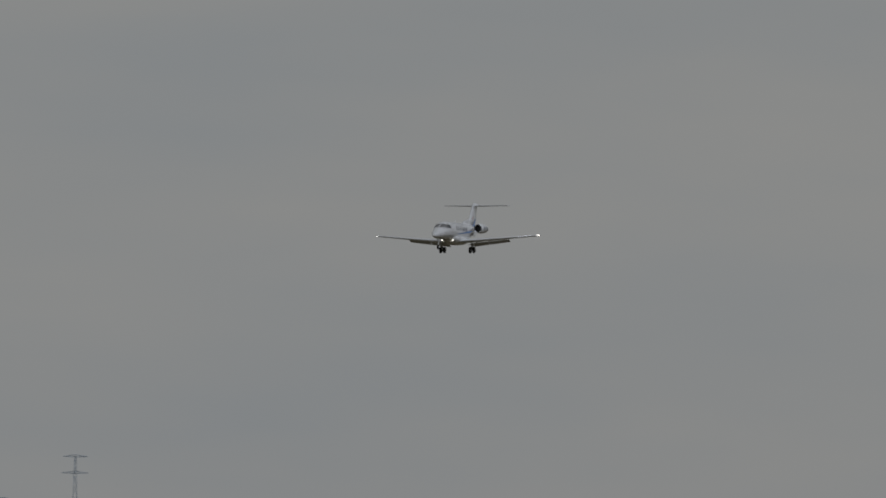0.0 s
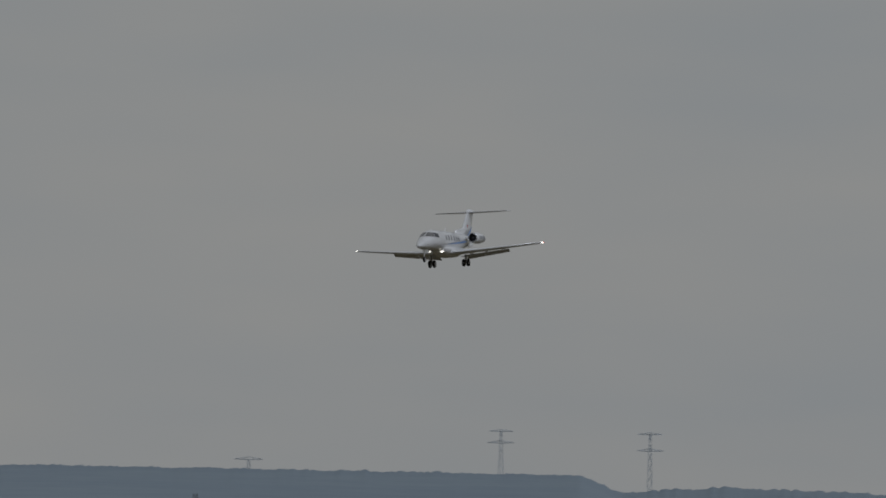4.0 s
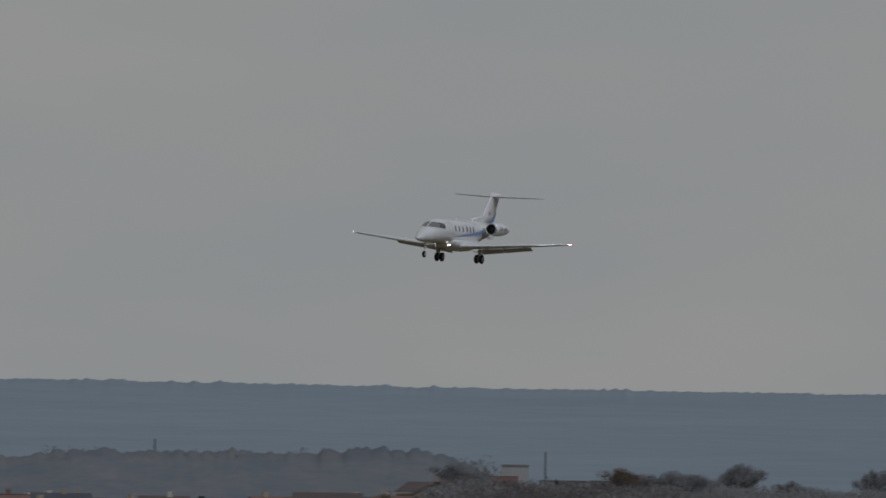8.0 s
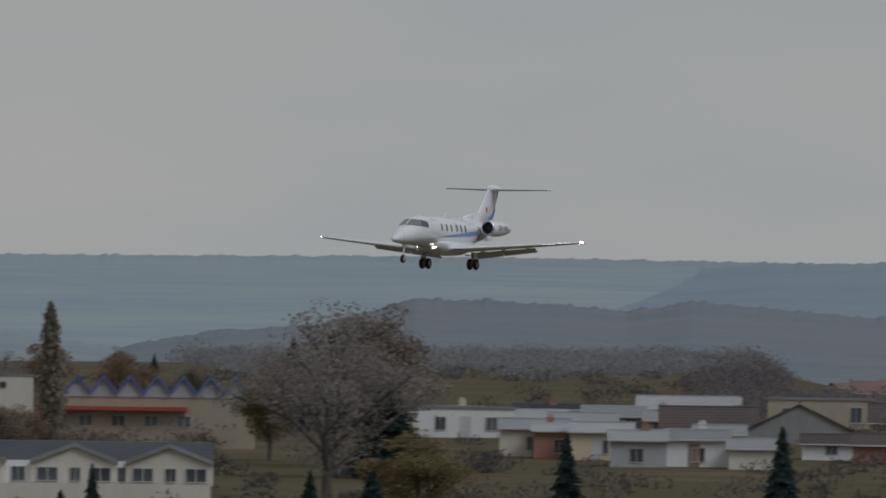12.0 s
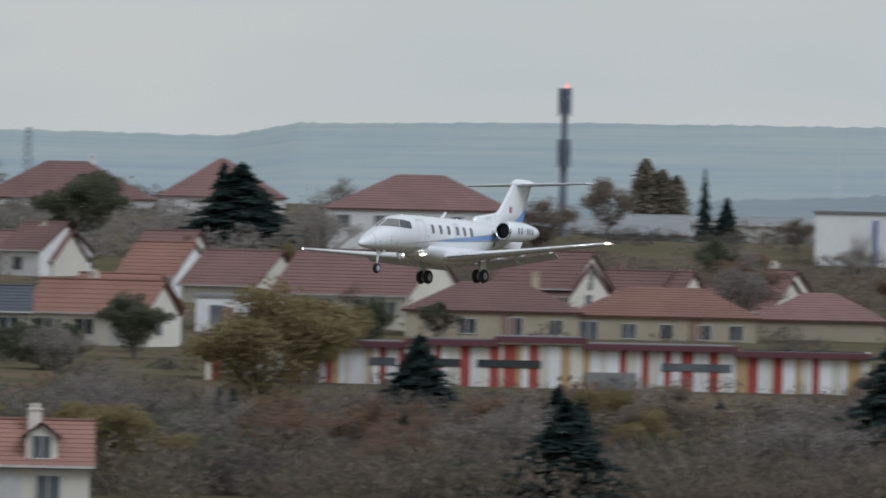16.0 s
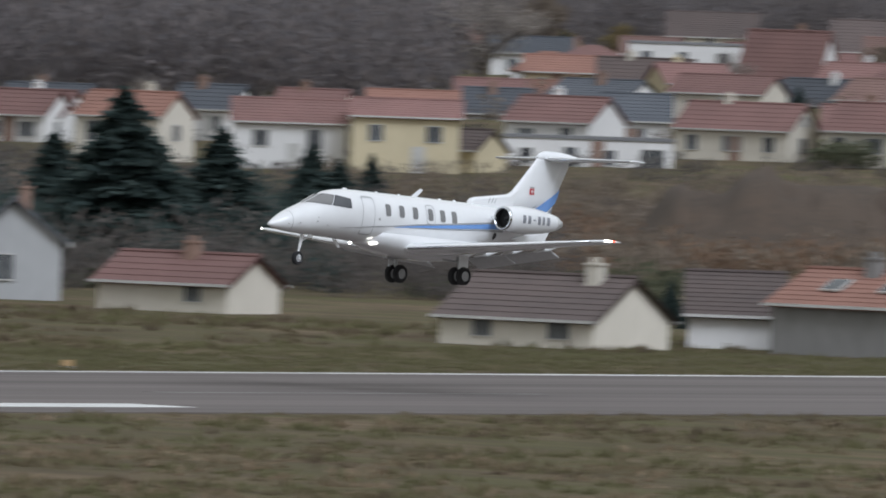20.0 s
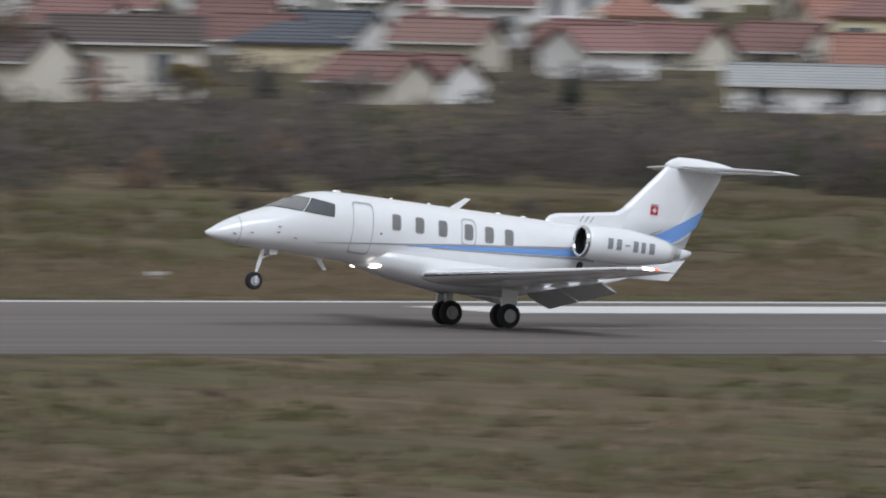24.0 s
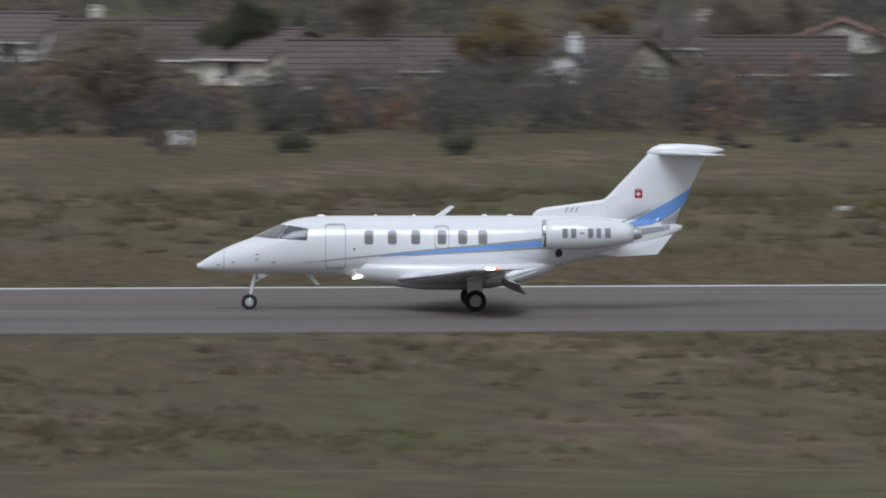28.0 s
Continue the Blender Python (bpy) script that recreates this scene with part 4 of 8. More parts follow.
def house(bearing, dist, z, length, width, eave, rise, turn, roof, wall, hip=False, flat=False, dormers=0, gable=False, skylights=0, chimney=False, shutters=False):
    """A house on its plot, its long front towards the airfield: walls, roof, windows, door, chimney."""
    width = max(width, 4.5)
    length = max(length, 4.0)
    x, y = polar(bearing, dist)
    low = min(-0.6, ground_z(x, y) - z - 0.8)
    ob = empty("flat_roofed_house" if flat else "hip_roofed_house" if hip else "house", pose(x, y, z, 0, 0, -bearing - turn))
    tagged(ob, "%s house with a %s roof" % (WALL_WORDS[wall], ROOF_WORDS[roof]), "house", group="houses of the town")
    L, W = length / 2, width / 2
    bm = bmesh.new()
    if flat or hip:
        box(bm, -L, L, -W, W, low, eave)
    else:
        ring = []
        for sx in (-L, L):
            ring.append([Vector((sx, -W, low)), Vector((sx, W, low)), Vector((sx, W, eave)), Vector((sx, 0, eave + rise - 0.04)), Vector((sx, -W, eave))])
        loft(bm, ring)
    part("shell", bm, M["wall_" + wall], ob)
    rows = max(3, min(14, int(math.hypot(W, rise) / 0.42)))
    o, g = 0.35, 0.25
    if flat:
        bm = bmesh.new()
        box(bm, -L - 0.12, L + 0.12, -W - 0.12, W + 0.12, eave, eave + 0.22)
        box(bm, -L + 0.2, L - 0.2, -W + 0.2, W - 0.2, eave + 0.22, eave + 0.26)
        part("roof", bm, M["roof_grey"], ob)
    elif hip:
        k = max(0.3, L - W * 0.95)
        e = eave - 0.12
        top, mt = eave + rise, M["roof_" + roof]
        slope_part(ob, mt, (-L - o, -W - o, e), (L + o, -W - o, e), (k, 0, top), (-k, 0, top), rows)
        slope_part(ob, mt, (L + o, W + o, e), (-L - o, W + o, e), (-k, 0, top), (k, 0, top), rows)
        slope_part(ob, mt, (L + o, -W - o, e), (L + o, W + o, e), (k, 0.02, top), (k, 0, top), rows)
        slope_part(ob, mt, (-L - o, W + o, e), (-L - o, -W - o, e), (-k, 0, top), (-k, 0.02, top), rows)
    else:
        d = o * rise / W
        for s in (-1, 1):
            slope_part(ob, M["roof_" + roof], (-L - g, s * (W + o), eave - d), (L + g, s * (W + o), eave - d), (L + g, 0, eave + rise + 0.06), (-L - g, 0, eave + rise + 0.06), rows)
            bm = bmesh.new()
            box(bm, -L - g, L + g, s * (W + o + 0.06) - 0.07, s * (W + o + 0.06) + 0.07, eave - d - 0.10, eave - d + 0.02)
            part("gutter", bm, M["frame"], ob)
        bm = bmesh.new()
        tube(bm, (-L - g, 0, eave + rise + 0.09), (L + g, 0, eave + rise + 0.09), 0.11, 0.11, 6)
        part("ridge_cap", bm, M["roof_" + roof], ob)
    # windows on the front and on the end that faces the airfield
    floors = max(1, int(round(eave / 2.75))) if eave > 1.6 else 0
    for k in range(floors):
        zc = eave - 1.35 - 2.6 * (floors - 1 - k)
        if zc < 0.75:
            continue
        n = max(1, int(length / 3.0))
        for i in range(n):
            if n > 2 and RND.random() < 0.12:
                continue
            xx = -L + length * (i + 0.5) / n + RND.uniform(-0.25, 0.25)
            big = 1.0 if k else RND.choice((1.0, 1.0, 1.5))
            window(ob, pose(xx, -W - 0.02, zc), big * RND.uniform(0.85, 1.1), 1.0 if k else RND.choice((1.0, 1.0, 1.25)), shutters)
    if not floors and eave > 0.85:
        n = max(1, int(length / 2.8))
        for i in range(n):
            if RND.random() < 0.75:
                window(ob, pose(-L + length * (i + 0.5) / n + RND.uniform(-0.3, 0.3), -W - 0.02, eave - 0.62), RND.uniform(0.8, 1.05), 0.62, shutters)
    end = 1 if turn >= 0 else -1
    if turn and eave > 1.6:
        for k in range(floors):
            zc = eave - 1.35 - 2.6 * (floors - 1 - k)
            if zc > 0.75 and RND.random() < 0.7:
                window(ob, pose(end * (L + 0.02), RND.uniform(-0.3, 0.3) * W, zc, 0, 0, 90 * end), 0.9, 1.0)
        if rise > 1.7 and RND.random() < 0.5:
            window(ob, pose(end * (L + 0.02), 0, eave + rise * 0.3, 0, 0, 90 * end), 0.6, 0.7)
    if eave > 2.0 and length > 5:
        bm = bmesh.new()
        xx = RND.uniform(-0.5, 0.5) * L
        box(bm, xx - 0.5, xx + 0.5, -W - 0.05, -W + 0.02, max(low, -0.2), 2.0)
        part("door", bm, M["brick"] if RND.random() < 0.5 else M["frame"], ob)
    if (chimney or RND.random() < 0.4) and not flat:
        xx = RND.uniform(-0.6, 0.6) * L
        yy = RND.uniform(-0.3, 0.4) * W
        bm = bmesh.new()
        zt = eave + rise + 0.55
        box(bm, xx - 0.32, xx + 0.32, yy - 0.28, yy + 0.28, eave + rise * 0.3, zt)
        box(bm, xx - 0.38, xx + 0.38, yy - 0.34, yy + 0.34, zt, zt + 0.10)
        for q in (-0.15, 0.15):
            tube(bm, (xx + q, yy, zt + 0.1), (xx + q, yy, zt + 0.35), 0.09, 0.08, 7)
        part("chimney", bm, M["wall_" + wall] if RND.random() < 0.6 else M["brick"], ob)
    sl = math.atan2(rise, W)
    for i in range(skylights):
        xx = -L + length * (i + 0.8) / (skylights + 0.6)
        m = pose(xx, -W * 0.55, eave + rise * 0.45 + 0.1) @ Matrix.Rotation(sl, 4, "X")
        bm = bmesh.new()
        box(bm, -0.5, 0.5, -0.6, 0.6, 0, 0.08, m)
        s = part("skylight", bm, M["frame"], ob)
        bm = bmesh.new()
        box(bm, -0.42, 0.42, -0.52, 0.52, 0.07, 0.10, m)
        part("pane", bm, M["pane"], s)
    for i in range(dormers):
        xx = -L + length * (i + 0.55) / (dormers + 0.1)
        dw, dz = 0.75, eave + rise * 0.12
        bm = bmesh.new()
        loft(bm, [[Vector((xx - dw, yy, dz - 0.5)), Vector((xx + dw, yy, dz - 0.5)), Vector((xx + dw, yy, dz + 1.1)), Vector((xx, yy, dz + 1.6)), Vector((xx - dw, yy, dz + 1.1))] for yy in (-W * 0.92, 0.0)])
        dm = part("dormer", bm, M["wall_" + wall], ob)
        for s in (-1, 1):
            slope_part(dm, M["roof_" + roof], (xx + s * (dw + 0.2), -W * 0.98, dz + 0.98), (xx + s * (dw + 0.2), 0.0, dz + 0.98), (xx, 0.0, dz + 1.68), (xx, -W * 0.98, dz + 1.68), 3, 0.03, 0.08)
        w = window(dm, pose(xx, -W * 0.93, dz + 0.5), 0.8, 0.9)
    if gable:
        xx, dw, top = -L * 0.5, min(2.0, W * 0.5), eave + rise * 0.72
        bm = bmesh.new()
        loft(bm, [[Vector((xx - dw, yy, low)), Vector((xx + dw, yy, low)), Vector((xx + dw, yy, eave)), Vector((xx, yy, top)), Vector((xx - dw, yy, eave))] for yy in (-W - 0.8, 0.0)])
        gb = part("gable_front", bm, M["wall_" + wall], ob)
        for s in (-1, 1):
            slope_part(gb, M["roof_" + roof], (xx + s * (dw + 0.25), -W - 1.0, eave - 0.2), (xx + s * (dw + 0.25), 0.0, eave - 0.2), (xx, 0.0, top + 0.1), (xx, -W - 1.0, top + 0.1), 5, 0.03, 0.1)
        window(gb, pose(xx, -W - 0.83, eave + 0.2), 0.7, 0.7)
    if roof == "solar":
        for i in range(5):
            for j in range(3):
                m = pose(-L + length * (i + 0.5) / 5, -W * (0.8 - 0.27 * j), eave + rise * (0.2 + 0.27 * j) + 0.12) @ Matrix.Rotation(sl, 4, "X")
                bm = bmesh.new()
                box(bm, -length * 0.09, length * 0.09, -W * 0.12, W * 0.12, 0, 0.06, m)
                part("solar_panel", bm, M["cabin_glass"], ob)
    return ob


# ---- kinds of things: trees and scrub ----
NP = np.random.RandomState(5)


def quads(centers, size, tall=1.0, thin=0.7):
    """Small leaf- or twig-like quads of random turn about the given points."""
    n = len(centers)
    u = NP.normal(size=(n, 3))
    u /= np.linalg.norm(u, axis=1)[:, None]
    w = NP.normal(size=(n, 3))
    w -= (w * u).sum(1)[:, None] * u
    w /= np.linalg.norm(w, axis=1)[:, None]
    s = size * NP.uniform(0.55, 1.3, size=(n, 1))
    u, w = u * s, w * s * thin
    u[:, 2] *= tall
    v = np.stack([centers - u - w * 0.3, centers - w, centers + u + w * 0.2, centers + w], 1).reshape(-1, 3)
    f = np.arange(4 * n).reshape(n, 4)
    return v, f


def cloud(name, v, f, mat_, parent=None, label=""):
    me = bpy.data.meshes.new(name)
    me.from_pydata(v.tolist(), [], f.tolist())
    me.materials.append(mat_)
    ob = new(name, me)
    if parent is not None:
        ob.parent = parent
    if label:
        ob["label"] = label
    return ob


def in_blob(n, c, r):
    p = NP.normal(size=(n, 3))
    p /= np.linalg.norm(p, axis=1)[:, None]
    p *= NP.uniform(0.35, 1.0, size=(n, 1)) ** 0.6
    return p * np.array(r) + np.array(c)


def limbs(bm, a, way, length, r, depth, tips):
    b = a + way * length
    tube(bm, a, b, r, r * 0.6, 5)
    if depth == 0:
        tips.append(b)
        return
    for i in range(3):
        nw = (way + Vector((RND.uniform(-0.8, 0.8), RND.uniform(-0.8, 0.8), RND.uniform(-0.1, 0.5)))).normalized()
        limbs(bm, a.lerp(b, RND.uniform(0.6, 1.0)), nw, length * RND.uniform(0.55, 0.8), r * 0.55, depth - 1, tips)


def broad_tree(name, label, mat_, height, leaves, size, spread=1.0, tall=1.0):
    t = empty(name)
    tagged(t, label, "tree", group="trees of the town")
    bm = bmesh.new()
    tips = []
    tube(bm, (0, 0, -0.5), (0, 0, height * 0.28), height * 0.028, height * 0.02, 7)
    for i in range(5):
        a = 2 * math.pi * i / 5 + RND.uniform(-0.4, 0.4)
        way = Vector((math.cos(a) * 0.75 * spread, math.sin(a) * 0.75 * spread, RND.uniform(0.5, 1.2) * tall)).normalized()
        limbs(bm, Vector((0, 0, height * RND.uniform(0.18, 0.3))), way, height * 0.30, height * 0.013, 2, tips)
    limbs(bm, Vector((0, 0, height * 0.28)), Vector((0, 0, 1)), height * 0.33, height * 0.016, 2, tips)
    part("trunk", bm, M["bark"], t)
    pts = []
    per = max(1, leaves // len(tips))
    for q in tips:
        rr = height * RND.uniform(0.06, 0.13)
        pts.append(in_blob(per, (q.x, q.y, q.z), (rr * 1.1, rr * 1.1, rr)))
    pts.append(in_blob(leaves // 2, (0, 0, height * 0.52), (height * 0.30, height * 0.30, height * 0.34)))
    v, f = quads(np.concatenate(pts), size)
    cloud("crown", v, f, mat_, t)
    return t


def conifer(name, label, height, width, n, mat_):
    t = empty(name)
    tagged(t, label, "tree", group="conifers of the town")
    bm = bmesh.new()
    tube(bm, (0, 0, -0.5), (0, 0, height * 0.97), height * 0.022, 0.02, 7)
    part("trunk", bm, M["bark"], t)
    bm = bmesh.new()
    for k in range(26):
        z = height * (0.08 + 0.87 * k / 26)
        a = k * 2.4
        r = width * (1 - z / height) * 0.8
        tube(bm, (0, 0, z), (r * math.cos(a), r * math.sin(a), z - 0.12 * r), 0.05, 0.01, 4)
    tagged(part("boughs", bm, M["bark"], t), kind="stuff")
    z = height * (0.05 + 0.95 * (1 - np.sqrt(NP.uniform(0, 1, n))))
    lay = np.floor(z / height * 13) / 13
    r = width * (1.02 - z / height) * (0.72 + 0.42 * (1 - (z / height * 13 - lay * 13))) * np.sqrt(NP.uniform(0.1, 1, n))
    a = NP.uniform(0, 6.283, n)
    r *= 0.86 + 0.28 * np.sin(a * 3 + lay * 40)
    c = np.stack([r * np.cos(a), r * np.sin(a), z - 0.15 * r], 1)
    v, f = quads(c, 0.21, 0.6)
    cloud("crown", v, f, mat_, t)
    return t


def poplar(name, label, height, width, n, mat_):
    t = empty(name)
    tagged(t, label, "tree", group="poplars")
    bm = bmesh.new()
    tube(bm, (0, 0, -0.5), (0, 0, height * 0.95), height * 0.016, 0.03, 6)
    part("trunk", bm, M["bark"], t)
    bm = bmesh.new()
    for k in range(30):
        z = height * (0.1 + 0.75 * k / 30)
        a = k * 2.4
        tube(bm, (0, 0, z), (width * 0.7 * math.cos(a), width * 0.7 * math.sin(a), z + height * 0.13), 0.05, 0.012, 4)
    tagged(part("boughs", bm, M["bark"], t), kind="stuff")
    z = height * NP.uniform(0.08, 1.0, n)
    r = width * np.sin(np.pi * np.clip(z / height * 0.85 + 0.14, 0, 1)) ** 0.7 * np.sqrt(NP.uniform(0, 1, n)) * NP.uniform(0.6, 1.15, n)
    a = NP.uniform(0, 6.283, n)
    v, f = quads(np.stack([r * np.cos(a), r * np.sin(a), z], 1), 0.14, 1.8)
    cloud("crown", v, f, mat_, t)
    return t


def bush(name, label, w, h, n, mat_):
    t = empty(name)
    tagged(t, label, "shrub", group="shrubs")
    bm = bmesh.new()
    for k in range(5):
        a = k * 1.3
        tube(bm, (0, 0, -0.3), (w * 0.5 * math.cos(a), w * 0.5 * math.sin(a), h * 0.7), 0.05, 0.015, 4)
        part("stem", bm, M["bark"], t)
        bm = bmesh.new()
    pts = [in_blob(n // 6, (w * 0.55 * math.cos(k * 1.05), w * 0.55 * math.sin(k * 1.05), h * (0.42 + 0.12 * (k % 3))), (w * 0.5, w * 0.5, h * 0.42)) for k in range(6)]
    v, f = quads(np.concatenate(pts), 0.22)
    cloud("foliage", v, f, mat_, t)
    return t


def scatter(name, label, category, spots, mat_, size, per, thin=0.3, kind="stuff"):
    """Scrub or woodland as one mass: spots are (x, y, z, radius, height)."""
    pts = []
    for x, y, z, r, h in spots:
        k = NP.randint(2, 4)
        for _ in range(k):
            cx, cy = x + NP.uniform(-0.5, 0.5) * r, y + NP.uniform(-0.5, 0.5) * r
            hh = h * NP.uniform(0.6, 1.05)
            pts.append(in_blob(per // k, (cx, cy, z + hh * 0.5), (r * NP.uniform(0.5, 0.9), r * NP.uniform(0.5, 0.9), hh * 0.52)))
    v, f = quads(np.concatenate(pts), size, 1.3, thin)
    return tagged(cloud(name, v, f, mat_), label, category, kind=kind)


def strip(b0, b1, d0, d1, n, r, h, vary=0.35):
    """Spots spread over a sector of the land."""
    out = []
    for _ in range(n):
        b, d = NP.uniform(b0, b1), NP.uniform(d0, d1)
        x, y = polar(b, d)
        k = NP.uniform(1 - vary, 1 + vary)
        out.append((x, y, ground_z(x, y) - 0.2, r * k, h * k))
    return out


# ---- kinds of things: lattice towers ----
def lattice_tower(name, label, m, height, base, top, mat_, arms=(), seg=7, bar=0.12):
    t = empty(name, m)
    tagged(t, label, "pylon", group="pylons")
    bm = bmesh.new()
    def corner(k, z):
        w = base + (top - base) * z / height
        return Vector((w / 2 * (1 if k in (0, 3) else -1), w / 2 * (1 if k < 2 else -1), z))
    for k in range(4):
        tube(bm, corner(k, 0), corner(k, height), bar, bar * 0.7, 4)
        part("leg", bm, mat_, t)
        bm = bmesh.new()
    for i in range(seg):
        z0, z1 = height * i / seg, height * (i + 1) / seg
        for k in range(4):
            tube(bm, corner(k, z0), corner((k + 1) % 4, z1), bar * 0.6, bar * 0.6, 3)
            tube(bm, corner((k + 1) % 4, z0), corner(k, z1), bar * 0.6, bar * 0.6, 3)
    part("bracing", bm, mat_, t)
    for z, half in arms:
        bm = bmesh.new()
        for s in (-1, 1):
            tube(bm, (0, 0, z), (s * half, 0, z + 0.04 * half), bar, bar * 0.6, 4)
            tube(bm, (0, 0, z + half * 0.18), (s * half, 0, z + 0.04 * half), bar * 0.7, bar * 0.5, 4)
            for q in (0.35, 0.7):
                tube(bm, (s * half * q, 0, z), (s * half * q, 0, z + half * 0.18 * (1 - q)), bar * 0.5, bar * 0.5, 3)
        part("crossarm", bm, mat_, t)
    return t


# ---- hills in the distance ----
def ridge(name, label, table, d0, d1, mat_, z0, crown, steps=10, swell=0.0):
    """A long hill: its crest follows the angles in table at d1, and it falls to the plain at d0."""
    bm = bmesh.new()
    b0, b1 = table[0][0], table[-1][0]
    n = int((b1 - b0) / 0.012)
    grid = []
    for j in range(steps + 3):
        row = []
        k = min(1.0, j / steps)
        d = d0 + (d1 - d0) * j / steps
        for i in range(n + 1):
            b = b0 + (b1 - b0) * i / n
            x, y = polar(b, d)
            top = 13.5 + lerp(b, table) * d1
            z = z0 + (top - z0) * (k if j <= steps else max(0, 1 - 0.5 * (j - steps)))
            z += crown * k ** 12 * (noise.noise((b * 9, j * 0.7, 3)) * 0.25 + abs(noise.noise((b * 22, j * 1.3, 7))) * 0.7 + abs(noise.noise((b * 46, j * 1.7, 9))) * 0.5)
            z += swell * k ** 3 * (noise.noise((b * 2.6, 4.1, 2)) + 0.8 * abs(noise.noise((b * 8, j * 0.9, 5))))
            row.append(bm.verts.new((x, y, z)))
        grid.append(row)
    for g0, g1 in zip(grid, grid[1:]):
        for i in range(n):
            bm.faces.new((g0[i], g0[i + 1], g1[i + 1], g1[i]))
    return tagged(part(name, bm, mat_, smooth=True), label, "hill", kind="structure")


FAR = [(20, 0.001), (48, 0.0022), (51.8, 0.0028), (53.2, 0.0034), (55.4, 0.0047), (55.65, 0.0057), (56.5, 0.0058), (57.1, 0.0055), (58.2, 0.0059), (58.6, 0.0054), (59.4, 0.0064), (60.25, 0.0063), (60.5, 0.0072),
       (61.5, 0.0076), (63.0, 0.0077), (63.9, 0.0073), (64.3, 0.0076), (64.7, 0.0080), (65.2, 0.0075), (65.35, 0.0084), (67.3, 0.0087), (69.8, 0.0089), (71.5, 0.0087), (73.2, 0.0086), (75.16, 0.0084), (75.30, 0.0073), (75.7, 0.0077), (78, 0.0066), (84, 0.005)]
# the haze on each hill comes from its material colour
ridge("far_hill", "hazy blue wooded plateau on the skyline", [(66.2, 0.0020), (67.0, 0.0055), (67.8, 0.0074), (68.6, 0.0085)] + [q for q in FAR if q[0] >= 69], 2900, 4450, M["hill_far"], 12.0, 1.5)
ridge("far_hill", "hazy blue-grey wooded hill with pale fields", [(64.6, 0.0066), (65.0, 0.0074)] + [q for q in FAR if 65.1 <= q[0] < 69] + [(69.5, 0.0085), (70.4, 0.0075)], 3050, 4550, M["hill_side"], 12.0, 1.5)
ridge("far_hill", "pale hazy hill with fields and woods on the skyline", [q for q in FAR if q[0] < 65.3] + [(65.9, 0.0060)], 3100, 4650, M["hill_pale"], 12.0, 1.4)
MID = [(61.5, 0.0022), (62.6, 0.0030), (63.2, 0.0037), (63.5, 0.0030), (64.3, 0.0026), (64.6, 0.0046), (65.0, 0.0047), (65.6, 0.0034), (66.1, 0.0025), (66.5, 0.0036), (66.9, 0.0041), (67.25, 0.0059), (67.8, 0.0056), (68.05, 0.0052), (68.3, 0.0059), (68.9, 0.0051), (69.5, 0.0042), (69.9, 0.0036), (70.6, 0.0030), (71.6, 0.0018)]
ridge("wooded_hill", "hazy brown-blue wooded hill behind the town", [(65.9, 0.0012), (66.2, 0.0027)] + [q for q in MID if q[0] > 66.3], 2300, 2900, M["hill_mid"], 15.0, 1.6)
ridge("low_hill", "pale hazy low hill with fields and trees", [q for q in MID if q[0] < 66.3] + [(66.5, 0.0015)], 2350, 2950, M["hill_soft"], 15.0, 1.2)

# woods
def wood_spots(b0, b1, d0, d1, n, r, top, vary, crest=None):
    """Trees of a wood whose crowns reach about the same level, or follow a crest of bearings and slopes."""
    out = []
    for _ in range(n):
        b, d = NP.uniform(b0, b1), NP.uniform(d0, d1)
        x, y = polar(b, d)
        g = ground_z(x, y) - 0.3
        h = max(2.0, (13.5 + lerp(b, crest) * d if crest else top) + vary * noise.noise((b * 2.1, 0.5, 4.0)) + vary * 0.7 * noise.noise((b * 9.0, d * 0.01, 1.0)) - g)
        out.append((x, y, g, r * NP.uniform(0.7, 1.3), h))
    return out


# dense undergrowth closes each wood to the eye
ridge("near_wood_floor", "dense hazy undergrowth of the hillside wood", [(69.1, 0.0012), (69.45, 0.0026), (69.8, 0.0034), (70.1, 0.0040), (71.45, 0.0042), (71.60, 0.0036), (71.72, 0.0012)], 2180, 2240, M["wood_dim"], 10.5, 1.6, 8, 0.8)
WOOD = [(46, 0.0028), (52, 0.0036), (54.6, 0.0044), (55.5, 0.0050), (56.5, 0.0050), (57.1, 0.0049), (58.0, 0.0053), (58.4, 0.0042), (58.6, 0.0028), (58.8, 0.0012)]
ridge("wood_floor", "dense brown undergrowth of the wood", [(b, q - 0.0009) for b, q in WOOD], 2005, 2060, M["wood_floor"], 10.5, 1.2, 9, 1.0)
# the crowns' pale colours carry the haze
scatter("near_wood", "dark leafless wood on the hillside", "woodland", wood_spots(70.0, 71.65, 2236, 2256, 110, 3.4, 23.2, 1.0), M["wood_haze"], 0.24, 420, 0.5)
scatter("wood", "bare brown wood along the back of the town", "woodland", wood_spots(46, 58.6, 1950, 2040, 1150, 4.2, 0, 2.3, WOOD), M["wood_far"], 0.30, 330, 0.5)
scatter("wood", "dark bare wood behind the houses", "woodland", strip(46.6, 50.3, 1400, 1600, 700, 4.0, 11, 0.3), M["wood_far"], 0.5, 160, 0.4)

